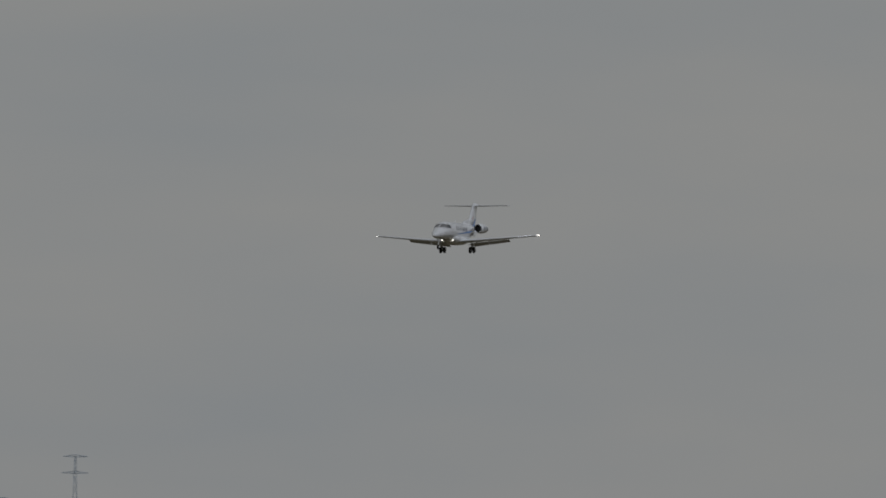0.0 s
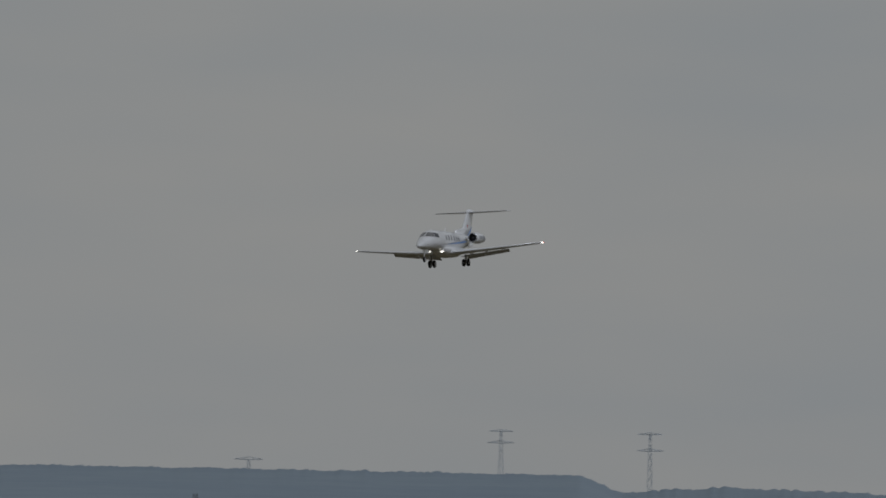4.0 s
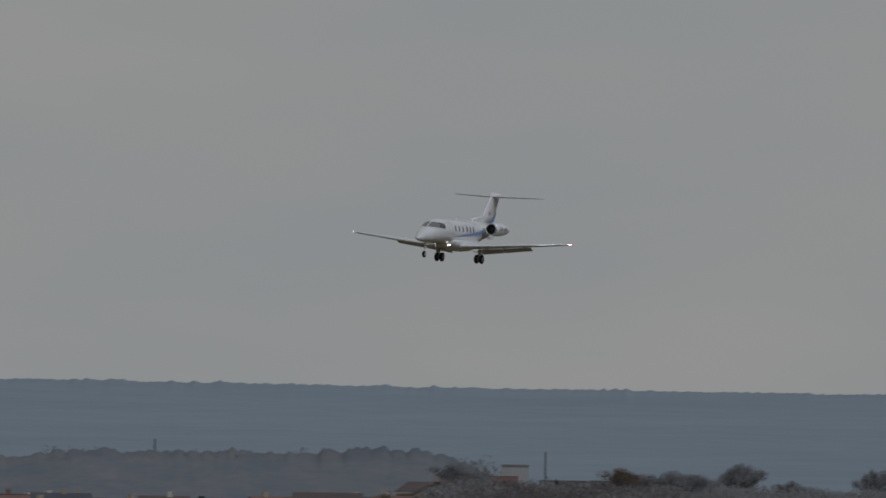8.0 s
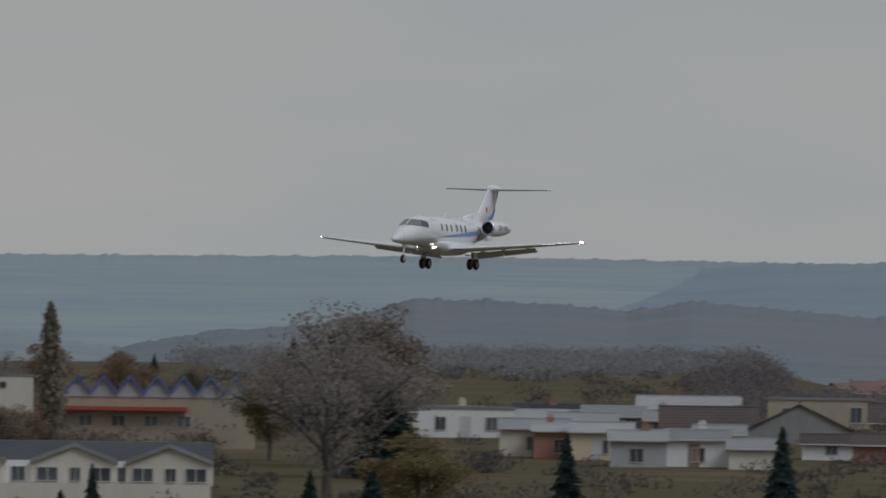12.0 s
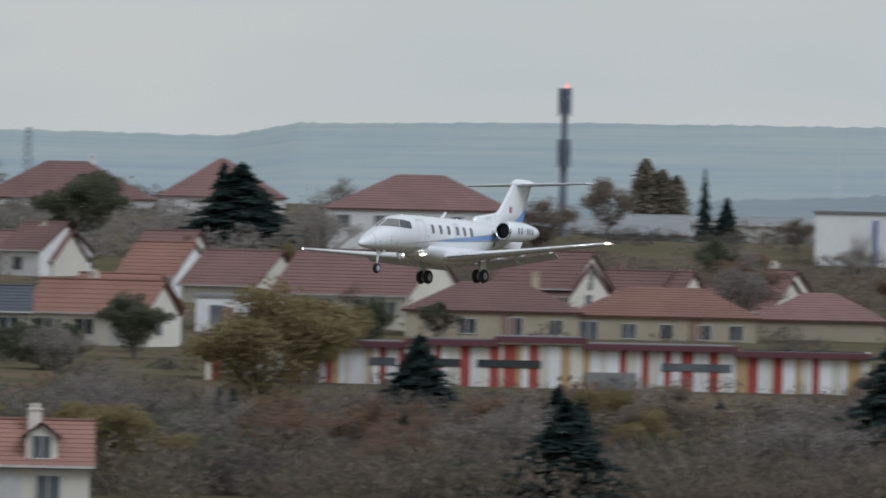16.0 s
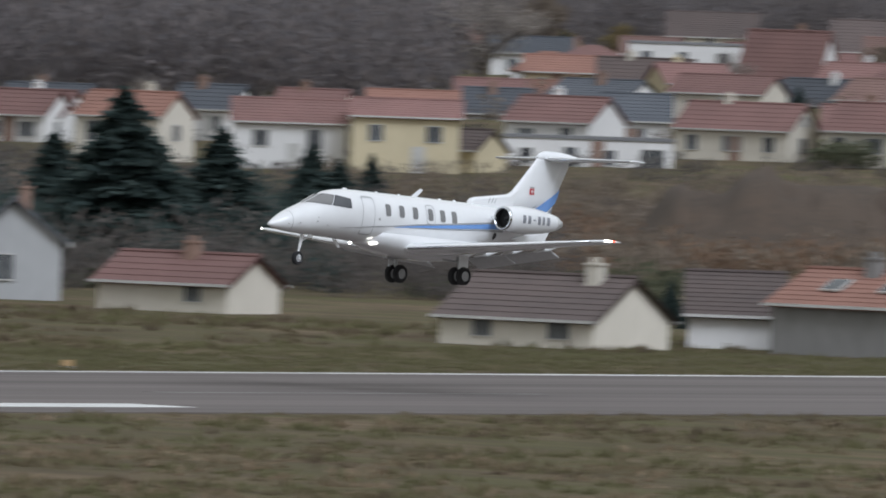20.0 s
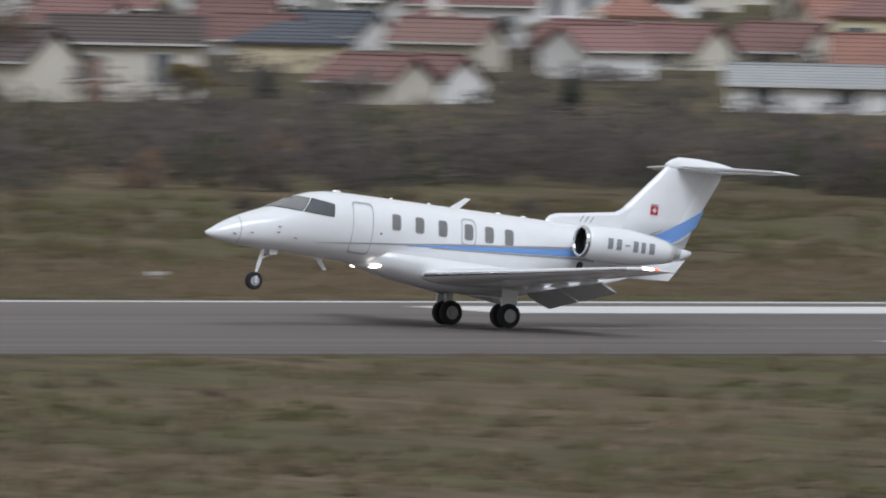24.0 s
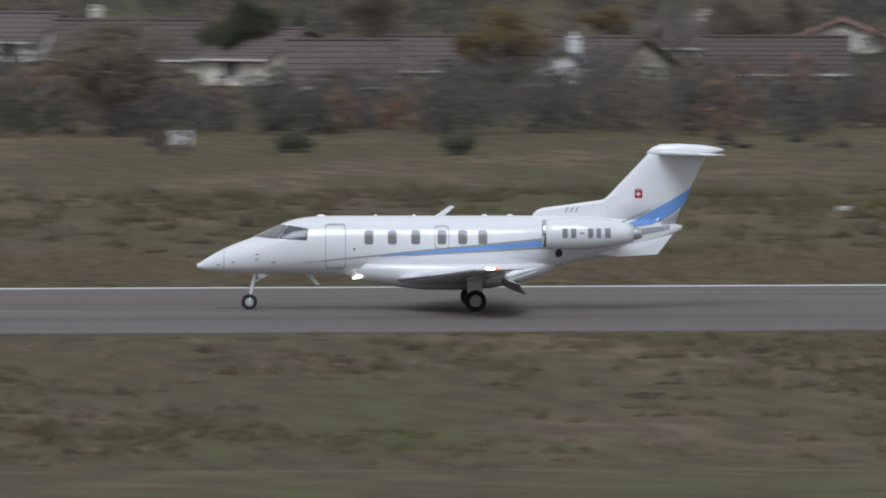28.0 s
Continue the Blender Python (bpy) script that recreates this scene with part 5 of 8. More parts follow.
# ---- the town, house by house: bearing, distance, height of the plot, length, width, eave, rise, turn ----
house(56.297, 678, -0.0, 10.1, 9.0, 0.6, 2.5, 0, 'brown', 'cream', hip=True, dormers=1)
house(57.703, 692, -0.0, 12.3, 9.0, 0.4, 2.5, 0, 'russet', 'cream', dormers=2, gable=True)
house(57.247, 756, -0.5, 4.2, 8.0, 2.0, 2.3, 0, 'brown', 'cream', gable=True)
house(58.705, 710, -0.0, 7.1, 8.0, 2.3, 0.0, 0, 'grey', 'pale', flat=True)
house(59.399, 726, -0.0, 8.8, 8.0, 2.3, 1.9, 0, 'orange', 'cream', dormers=2, chimney=True)
house(58.898, 774, -0.9, 4.0, 8.0, 2.4, 1.2, 0, 'brown', 'cream')
house(56.231, 764, -1.2, 9.7, 7.0, 2.2, 0.6, 0, 'slate', 'pale')
house(54.781, 660, -0.0, 7.8, 3.5, 2.8, 1.4, 32, 'brown', 'cream')
house(53.651, 668, -0.0, 5.9, 6.1, 1.9, 1.9, 32, 'brown', 'violet', skylights=2)
house(54.150, 655, -0.0, 5.7, 6.0, 1.8, 0.0, 0, 'grey', 'concrete', flat=True)
house(55.307, 666, -0.0, 7.4, 7.0, 0.4, 1.5, 0, 'brown', 'concrete')
house(55.924, 715, -0.0, 4.7, 7.0, 2.1, 0.0, 0, 'grey', 'pale', flat=True)
house(52.015, 645, -0.0, 7.5, 6.5, 2.0, 1.3, 32, 'orange', 'concrete', skylights=2)
house(51.442, 654, -0.0, 3.2, 8.0, 1.3, 1.6, 0, 'brown', 'white', shutters=True)
house(50.759, 643, -0.0, 7.7, 6.1, 1.1, 1.6, 32, 'brown', 'cream')
house(49.37, 691, -0.0, 7.0, 2.7, 1.2, 1.1, 32, 'red', 'cream')
house(48.70, 707, -0.0, 7.5, 2.5, 2.6, 1.7, 90, 'slate', 'pale')
house(47.187, 646, -0.0, 6.5, 4.5, 1.7, 2.0, 32, 'slate', 'cream', skylights=2)
house(47.658, 650, -0.0, 12.3, 11.0, 0.4, 2.7, 0, 'slate', 'white')
house(47.771, 803, -1.3, 5.7, 6.0, 2.0, 1.9, 0, 'red', 'white')
house(48.418, 725, -1.2, 8.9, 10.0, 1.9, 2.6, 0, 'slate', 'white')
house(60.978, 1445, 10.5, 17.7, 14.0, 5.6, 3.2, 0, 'red', 'white', hip=True)
house(58.849, 1758, 14.5, 28.1, 16.0, 2.5, 3.8, 0, 'red', 'white', hip=True)
house(59.640, 1708, 15.0, 19.7, 16.0, 2.0, 4.1, 0, 'red', 'white', hip=True)
house(60.229, 1658, 15.6, 13.6, 16.0, 1.8, 4.1, 0, 'red', 'white', hip=True)
house(61.261, 1217, 5.3, 14.0, 9.5, 2.4, 2.2, 0, 'red', 'ochre', hip=True)
house(61.913, 1223, 5.4, 15.0, 9.5, 2.1, 2.2, 0, 'orange', 'ochre', hip=True)
house(62.502, 1234, 5.5, 10.6, 8.5, 1.9, 2.1, 0, 'red', 'ochre', hip=True)
house(61.483, 1289, 6.9, 7.9, 6.3, 2.6, 2.8, 32, 'red', 'cream')
house(61.826, 1295, 7.0, 10.2, 5.5, 1.4, 2.4, 32, 'red', 'cream')
house(62.270, 1305, 7.2, 7.4, 6.9, 1.4, 2.5, 32, 'red', 'cream')
house(60.789, 1235, 5.7, 13.0, 8.7, 3.1, 3.3, 32, 'red', 'cream')
house(60.316, 1297, 7.2, 7.4, 8.2, 1.9, 2.7, 32, 'red', 'cream')
house(60.021, 1308, 7.5, 5.7, 6.9, 2.2, 2.7, 32, 'orange', 'white')
house(59.854, 1173, 4.5, 7.2, 6.2, 3.1, 2.4, 32, 'orange', 'white')
house(59.565, 1369, 9.1, 4.2, 8.7, 2.5, 2.3, 32, 'red', 'white')
house(60.286, 1224, 5.6, 5.9, 7.0, 2.6, 0.0, 0, 'grey', 'white', flat=True)
house(63.375, 1145, 6.2, 13.4, 9.5, 1.1, 2.0, 0, 'orange', 'ochre', hip=True)
house(61.925, 1229, 5.5, 14.2, 9.5, 1.4, 2.2, 0, 'orange', 'ochre', hip=True)
house(62.519, 1239, 5.6, 11.3, 9.0, 1.4, 2.2, 0, 'red', 'ochre', hip=True)
house(61.544, 1288, 6.9, 4.5, 6.8, 1.9, 2.5, 32, 'red', 'cream')
house(61.795, 1295, 7.0, 7.4, 7.3, 1.3, 2.5, 32, 'red', 'cream')
house(62.250, 1293, 6.9, 7.4, 6.8, 0.9, 2.6, 32, 'red', 'cream')
house(56.779, 1098, 2.9, 8.0, 3.5, 3.9, 1.6, 32, 'slate', 'white')
house(57.235, 1093, 2.9, 6.3, 6.0, 3.6, 2.8, 0, 'orange', 'cream')
house(58.599, 1106, 3.2, 6.3, 4.7, 2.9, 1.9, -32, 'slate', 'white')
house(59.155, 1133, 3.8, 5.1, 6.0, 3.2, 1.9, 0, 'slate', 'cream')
house(57.077, 1149, 4.0, 4.7, 6.0, 2.1, 2.8, 0, 'orange', 'cream')
house(58.017, 1105, 3.3, 8.4, 6.8, 3.9, 1.6, 0, 'slate', 'white', hip=True)
house(57.391, 1095, 3.0, 7.0, 3.5, 4.2, 2.4, 32, 'orange', 'cream')
house(58.491, 1104, 3.2, 6.3, 6.0, 2.7, 1.8, -32, 'slate', 'white')
house(59.327, 1147, 4.0, 7.3, 6.0, 3.3, 1.7, 0, 'slate', 'cream')
house(59.786, 1169, 4.4, 10.8, 4.9, 2.9, 2.2, 32, 'orange', 'cream')
house(60.309, 1215, 5.4, 7.2, 7.0, 2.8, 0.0, 0, 'grey', 'white', flat=True)
house(58.269, 1212, 5.5, 8.8, 7.0, 1.4, 2.3, 0, 'orange', 'cream')
house(57.853, 1279, 7.1, 8.1, 6.5, 1.4, 1.9, 0, 'orange', 'cream')
house(58.212, 1282, 7.2, 9.3, 7.4, 1.8, 2.3, 0, 'slate', 'white')
house(56.828, 1313, 7.5, 8.1, 6.5, 3.4, 2.2, 0, 'red', 'white', hip=True)
house(56.556, 1307, 7.2, 4.4, 6.0, 2.9, 0.0, 0, 'grey', 'white', flat=True)
house(56.350, 1241, 5.7, 4.9, 6.0, 3.7, 0.0, 0, 'grey', 'pale', flat=True)
house(56.008, 1234, 5.4, 5.1, 5.2, 2.8, 1.9, 32, 'brown', 'white')
house(57.150, 1298, 7.3, 8.9, 7.2, 1.4, 2.0, 0, 'orange', 'cream')
house(57.476, 1369, 9.0, 9.5, 6.7, 3.3, 2.4, 90, 'red', 'yellow')
house(57.643, 1411, 10.2, 4.7, 6.0, 2.1, 2.4, 0, 'orange', 'cream')
house(57.932, 1408, 10.2, 9.4, 7.6, 2.5, 1.7, 0, 'red', 'cream', hip=True)
house(57.829, 1311, 7.9, 6.8, 6.0, 1.4, 1.7, 0, 'orange', 'cream')
house(58.253, 1293, 7.5, 8.0, 6.4, 1.6, 2.2, 0, 'slate', 'white')
house(58.482, 1353, 8.9, 3.4, 4.0, 2.2, 2.3, 32, 'red', 'white')
house(58.648, 1373, 9.3, 3.5, 4.1, 2.3, 2.4, 32, 'red', 'white')
house(58.814, 1391, 9.8, 3.5, 4.1, 2.3, 2.4, 32, 'red', 'white')
house(58.981, 1413, 10.2, 3.6, 4.2, 2.3, 2.4, 32, 'red', 'white')
house(59.147, 1433, 10.7, 3.7, 4.2, 2.4, 2.5, 32, 'red', 'white')
house(59.531, 1370, 9.1, 7.2, 5.8, 1.7, 2.3, 32, 'red', 'cream')
house(60.044, 1400, 9.7, 5.5, 4.9, 1.6, 2.1, 32, 'red', 'cream')
house(57.266, 1603, 11.8, 7.8, 3.4, 1.6, 2.0, 32, 'red', 'cream')
house(56.998, 1603, 11.6, 7.0, 3.4, 1.4, 1.8, 32, 'slate', 'white')
house(56.592, 1574, 10.9, 9.0, 4.4, 1.5, 2.2, 32, 'red', 'cream')
house(56.282, 1575, 10.6, 8.3, 6.6, 1.8, 2.3, 32, 'red', 'cream')
house(55.961, 1603, 10.5, 7.2, 6.0, 1.2, 1.7, 0, 'slate', 'cream')
house(56.686, 1805, 12.9, 13.5, 9.5, 1.1, 1.7, 0, 'red', 'cream')
house(56.236, 1805, 12.6, 12.1, 9.5, 1.1, 1.7, 0, 'red', 'cream')
house(53.649, 1167, 3.4, 11.5, 3.7, 4.9, 3.0, 32, 'red', 'white')
house(53.726, 1135, 2.9, 8.0, 3.2, 4.1, 1.5, 32, 'red', 'white')
house(53.314, 1133, 2.8, 3.0, 1.2, 3.9, 1.7, 32, 'red', 'white')
house(54.229, 1121, 2.8, 6.2, 2.8, 4.2, 1.8, 32, 'red', 'cream')
house(54.005, 1120, 2.8, 2.1, 5.0, 3.6, 0.0, 0, 'grey', 'pale', flat=True)
house(54.721, 1144, 3.3, 8.9, 8.0, 4.6, 0.0, 0, 'grey', 'pale', flat=True)
house(55.300, 1127, 3.2, 5.0, 6.0, 2.5, 1.9, 0, 'slate', 'white')
house(55.622, 1111, 2.9, 6.1, 2.7, 2.4, 2.2, 32, 'slate', 'white')
house(55.084, 1163, 3.8, 3.0, 6.0, 3.0, 1.5, 0, 'red', 'white')
house(54.229, 1387, 7.6, 12.2, 3.9, 2.1, 2.2, 32, 'slate', 'white')
house(54.350, 1296, 5.9, 9.2, 7.3, 1.9, 1.9, 0, 'slate', 'cream')
house(54.699, 1280, 5.8, 10.1, 4.0, 2.9, 2.0, 32, 'red', 'white')
house(55.335, 1298, 6.5, 9.1, 2.7, 2.2, 1.8, 32, 'red', 'cream')
house(55.084, 1433, 9.1, 8.5, 6.8, 2.7, 1.6, 0, 'slate', 'white', hip=True)
house(55.822, 1435, 9.6, 11.8, 9.4, 1.5, 2.1, 0, 'brown', 'cream', hip=True)
house(55.815, 1342, 7.6, 9.0, 7.2, 1.5, 1.8, 0, 'slate', 'cream')
house(53.750, 1625, 9.2, 7.9, 6.3, 1.8, 3.1, 32, 'orange', 'cream')
house(54.092, 1645, 9.5, 5.1, 8.7, 1.7, 2.8, -32, 'orange', 'white')
house(54.300, 1644, 10.2, 10.4, 8.3, 1.5, 2.0, 0, 'red', 'cream')
house(53.328, 1563, 8.4, 5.8, 6.0, 2.0, 3.4, 0, 'red', 'cream')
house(54.620, 1803, 11.3, 7.4, 6.0, 0.9, 1.6, 0, 'orange', 'cream')
house(54.634, 1563, 8.7, 8.2, 6.5, 1.3, 2.0, 0, 'red', 'cream')
house(56.123, 1504, 8.3, 9.9, 4.2, 1.7, 2.7, 32, 'red', 'cream')
house(55.401, 1854, 11.5, 11.1, 8.8, 1.2, 1.7, 0, 'brown', 'cream')
house(54.317, 2003, 13.5, 8.2, 6.6, 1.0, 1.8, 0, 'red', 'cream')
house(52.035, 1176, 3.0, 8.5, 3.1, 3.2, 1.8, 32, 'red', 'cream')
house(52.439, 1163, 3.0, 5.6, 6.0, 3.5, 2.2, 0, 'slate', 'white')
house(52.642, 1167, 3.1, 3.5, 6.0, 2.0, 2.4, 0, 'slate', 'white')
house(53.061, 1194, 3.6, 9.4, 2.7, 2.8, 2.0, 32, 'red', 'white')
house(52.162, 1425, 6.9, 11.7, 9.3, 2.5, 2.2, 0, 'red', 'white', hip=True)
house(52.405, 1655, 8.5, 10.2, 4.7, 2.3, 2.1, 32, 'slate', 'white')
house(52.774, 1484, 5.9, 9.8, 3.1, 2.9, 3.1, 32, 'red', 'white')
house(52.489, 1473, 5.5, 6.0, 6.0, 1.9, 1.9, 0, 'orange', 'cream')
house(53.188, 1525, 8.6, 13.1, 9.5, 1.6, 3.0, 0, 'red', 'white')
house(52.401, 1854, 12.0, 10.4, 8.3, 1.8, 0.0, 0, 'grey', 'white', flat=True)
house(52.180, 2003, 13.5, 7.8, 6.3, 1.2, 1.9, 0, 'red', 'cream')
house(53.699, 1644, 10.1, 5.1, 6.9, 1.8, 2.6, 32, 'orange', 'cream')
house(51.920, 1903, 11.3, 7.8, 6.2, 1.0, 2.1, 0, 'red', 'cream')
house(52.453, 2004, 13.8, 9.7, 7.8, 0.9, 2.1, 0, 'slate', 'white')
house(51.883, 1563, 7.4, 4.1, 6.0, 1.5, 2.3, 0, 'red', 'white')
house(52.007, 1174, 3.0, 9.3, 3.7, 3.1, 1.9, 32, 'red', 'cream')
house(52.455, 1199, 3.5, 6.9, 2.1, 2.8, 2.2, 32, 'slate', 'white')
house(52.637, 1203, 3.6, 3.8, 6.0, 1.3, 2.3, 0, 'slate', 'white')
house(48.791, 1209, 2.5, 6.4, 2.1, 2.3, 1.8, 32, 'red', 'white')
house(49.143, 1142, 1.9, 7.5, 5.0, 3.6, 1.6, 32, 'orange', 'cream')
house(49.453, 1243, 3.0, 6.0, 2.2, 2.3, 1.8, 32, 'slate', 'white')
house(49.730, 1129, 1.8, 8.4, 6.7, 3.7, 1.5, 0, 'red', 'white')
house(50.171, 1125, 1.9, 8.0, 6.4, 4.3, 1.1, 0, 'red', 'yellow')
house(50.390, 1131, 2.0, 5.0, 2.9, 1.9, 1.3, 32, 'brown', 'yellow')
house(50.773, 1170, 2.5, 7.7, 5.3, 3.5, 1.7, 32, 'red', 'white')
house(50.864, 1160, 2.5, 13.0, 5.0, 2.1, 0.0, 0, 'grey', 'white', flat=True)
house(51.044, 1215, 3.2, 5.4, 6.0, 2.8, 1.9, 0, 'slate', 'white')
house(51.464, 1192, 3.0, 10.5, 3.5, 2.8, 1.8, 32, 'red', 'cream')
house(51.890, 1189, 3.1, 5.8, 6.0, 2.9, 1.7, 0, 'red', 'cream')
house(49.822, 1333, 3.0, 7.0, 2.8, 2.0, 1.8, 32, 'red', 'cream')
house(50.195, 1333, 3.8, 8.0, 6.4, 1.7, 1.5, 0, 'orange', 'cream')
house(50.517, 1343, 3.7, 6.0, 6.0, 1.7, 2.0, 0, 'slate', 'white')
house(50.743, 1454, 5.8, 8.9, 7.2, 0.7, 1.3, 0, 'orange', 'cream')
house(50.493, 1423, 4.9, 6.9, 6.0, 1.3, 1.7, 0, 'red', 'cream')
house(50.703, 1563, 7.0, 7.6, 6.1, 1.5, 2.0, 0, 'orange', 'white', hip=True)
house(51.058, 1485, 6.5, 11.7, 5.2, 0.8, 2.9, 32, 'brown', 'cream')
house(51.218, 1525, 6.8, 11.4, 9.1, 4.9, 0.0, 0, 'grey', 'white', flat=True)
house(51.613, 1504, 7.3, 9.3, 3.2, 1.8, 4.3, 32, 'red', 'white')
house(51.476, 1423, 6.2, 8.0, 6.4, 1.0, 1.5, 0, 'slate', 'white')
house(51.766, 1404, 5.7, 8.6, 3.0, 1.2, 2.1, 32, 'slate', 'white')
house(50.168, 1604, 6.2, 4.2, 6.8, 2.2, 2.4, 32, 'red', 'white')
house(51.898, 1653, 10.3, 7.4, 6.0, 1.4, 3.1, 0, 'brown', 'white')
house(51.318, 1854, 11.5, 11.1, 8.8, 1.0, 2.8, 0, 'brown', 'cream')
house(50.324, 1903, 9.3, 7.8, 6.2, 1.4, 2.1, 0, 'orange', 'cream')
house(47.197, 1197, 2.0, 12.1, 4.2, 2.1, 3.1, 32, 'slate', 'white')
house(46.885, 1245, 2.4, 3.2, 6.0, 2.8, 1.9, 0, 'orange', 'white')
house(47.593, 1201, 2.2, 4.2, 4.2, 1.6, 1.6, 32, 'slate', 'white')
house(47.731, 1216, 2.3, 7.2, 7.0, 3.6, 0.0, 0, 'grey', 'white', flat=True)
house(48.214, 1197, 2.2, 11.8, 8.1, 2.1, 2.8, -50, 'red', 'cream')
house(48.727, 1207, 2.5, 6.4, 3.4, 2.4, 1.7, 32, 'red', 'white')
house(49.123, 1213, 2.6, 7.5, 6.8, 2.5, 1.5, 32, 'orange', 'white')
house(49.438, 1230, 2.9, 6.0, 2.2, 2.8, 1.7, 32, 'slate', 'white')
house(48.820, 1333, 3.5, 7.5, 6.0, 1.5, 1.5, 0, 'slate', 'white')
house(39.282, 1220, 1.6, 7.0, 4.7, 1.3, 1.5, 32, 'red', 'cream')
house(39.478, 1295, 2.1, 3.4, 4.6, 1.7, 1.7, 32, 'slate', 'white')
house(39.863, 1362, 2.5, 9.6, 2.9, 2.5, 1.8, 32, 'orange', 'white')
house(40.255, 1259, 1.8, 9.4, 6.6, 2.0, 2.1, -32, 'brown', 'white')
house(40.536, 1422, 2.9, 7.5, 4.0, 1.6, 1.6, 32, 'red', 'cream')
house(38.888, 1352, 2.4, 7.1, 3.8, 1.5, 1.5, 32, 'red', 'cream')
house(38.366, 1266, 1.9, 8.9, 4.4, 1.4, 1.4, 32, 'red', 'white')
house(40.377, 588, 1.1, 3.3, 6.0, 1.3, 0.6, 0, 'slate', 'white')
house(40.828, 563, 1.2, 3.1, 6.0, 0.4, 0.8, 0, 'red', 'cream')
house(41.213, 563, 1.3, 3.1, 6.0, 0.4, 0.8, 0, 'red', 'cream')
house(39.912, 693, 0.8, 4.1, 6.0, 0.4, 1.3, 0, 'orange', 'cream')
house(39.324, 683, 0.4, 5.1, 6.0, 0.5, 0.8, 0, 'orange', 'concrete')
house(36.964, 644, -0.0, 5.4, 5.5, 1.4, 1.4, 32, 'orange', 'white')
house(36.726, 633, 0.1, 5.4, 6.0, 0.9, 0.0, 0, 'grey', 'pale', flat=True)
house(35.793, 664, -0.2, 10.4, 8.0, 1.4, 0.2, 0, 'slate', 'white')
house(36.394, 924, 0.2, 7.3, 4.5, 1.6, 1.3, 32, 'red', 'cream')
house(36.536, 1017, 0.4, 6.3, 3.2, 2.1, 1.9, 32, 'red', 'cream')
house(36.229, 1077, 0.7, 6.2, 3.8, 1.8, 1.6, 32, 'brown', 'cream')
house(35.897, 1092, 0.8, 6.7, 5.4, 1.6, 2.0, 32, 'red', 'white')
house(36.661, 902, 0.6, 2.4, 3.8, 1.1, 1.3, 32, 'red', 'cream')
house(36.654, 1251, 1.7, 9.9, 5.3, 1.6, 1.9, 32, 'brown', 'white')
house(37.001, 1003, 0.9, 6.7, 6.0, 1.2, 1.6, 0, 'red', 'cream')
house(35.732, 1275, 1.9, 9.0, 5.4, 1.2, 1.4, 32, 'red', 'cream')
house(37.134, 1333, 2.3, 11.7, 4.7, 1.2, 1.5, 32, 'red', 'white')
house(37.523, 763, 0.4, 3.4, 6.0, 1.4, 0.9, 0, 'red', 'cream')
house(38.119, 622, 0.2, 2.5, 2.6, 0.7, 0.9, 32, 'brown', 'concrete')
house(38.557, 622, 0.3, 1.6, 3.5, 0.7, 0.8, 32, 'red', 'concrete')
house(37.917, 1268, 1.9, 10.0, 3.6, 1.4, 1.9, 32, 'red', 'cream')
house(38.429, 1354, 2.4, 10.7, 3.8, 1.3, 1.8, 32, 'brown', 'cream')
house(34.550, 756, -0.0, 7.0, 4.5, 1.5, 1.3, -32, 'red', 'white')
house(34.051, 813, -0.0, 6.1, 6.0, 1.3, 1.2, 0, 'red', 'white')
house(33.570, 777, -0.0, 5.5, 6.0, 2.7, 1.0, 0, 'slate', 'pale')
house(34.883, 913, 0.1, 1.2, 5.8, 1.4, 1.4, 32, 'red', 'cream')
house(34.710, 1010, 0.4, 4.0, 2.1, 1.5, 1.3, 32, 'brown', 'cream')
house(33.170, 934, 0.2, 6.1, 4.6, 1.7, 1.5, 32, 'red', 'cream')
house(32.763, 925, 0.1, 6.1, 3.3, 1.4, 1.4, 32, 'orange', 'white')
house(33.406, 919, 0.1, 4.4, 3.2, 1.4, 1.4, 32, 'red', 'cream')
house(34.334, 1069, 0.7, 3.3, 4.5, 1.6, 1.7, 32, 'slate', 'white')
house(32.564, 777, -0.0, 3.8, 6.0, 1.2, 0.6, 0, 'slate', 'pale')
house(35.567, 965, 0.3, 5.1, 4.1, 1.4, 1.6, 32, 'brown', 'cream')
house(33.059, 1254, -0.7, 10.3, 8.2, 0.9, 2.3, 0, 'red', 'cream')
house(30.865, 939, 0.2, 8.0, 6.5, 2.9, 1.7, 0, 'red', 'white')
house(31.305, 899, 0.1, 5.5, 2.5, 1.1, 1.3, 32, 'red', 'cream')
house(31.648, 881, 0.0, 5.0, 3.1, 1.3, 1.3, 32, 'red', 'cream')
house(32.044, 897, 0.1, 5.1, 3.8, 1.1, 1.4, 32, 'red', 'cream')
house(32.366, 845, 0.0, 3.5, 6.0, 1.1, 1.6, 0, 'orange', 'cream')
house(32.143, 763, -0.0, 8.0, 6.4, 1.3, 0.8, 0, 'fibre', 'white')
house(30.506, 763, -0.0, 4.4, 3.2, 1.1, 1.1, 32, 'red', 'cream')
house(30.341, 926, 0.1, 6.1, 4.6, 1.1, 1.2, 32, 'slate', 'white')
house(29.555, 755, -0.0, 7.6, 6.0, 2.9, 1.1, 0, 'brown', 'cream')
house(29.242, 775, -0.0, 4.3, 6.0, 0.5, 1.7, 0, 'solar', 'cream')
house(30.042, 899, 0.1, 5.5, 3.2, 1.1, 1.3, 32, 'red', 'white')
house(30.709, 768, -0.0, 3.7, 1.6, 1.1, 1.1, 32, 'red', 'white')
house(27.299, 748, -0.0, 3.9, 7.9, 1.9, 1.9, -32, 'brown', 'white')
house(27.695, 643, 1.9, 4.3, 6.0, 0.5, 1.2, 0, 'brown', 'white')
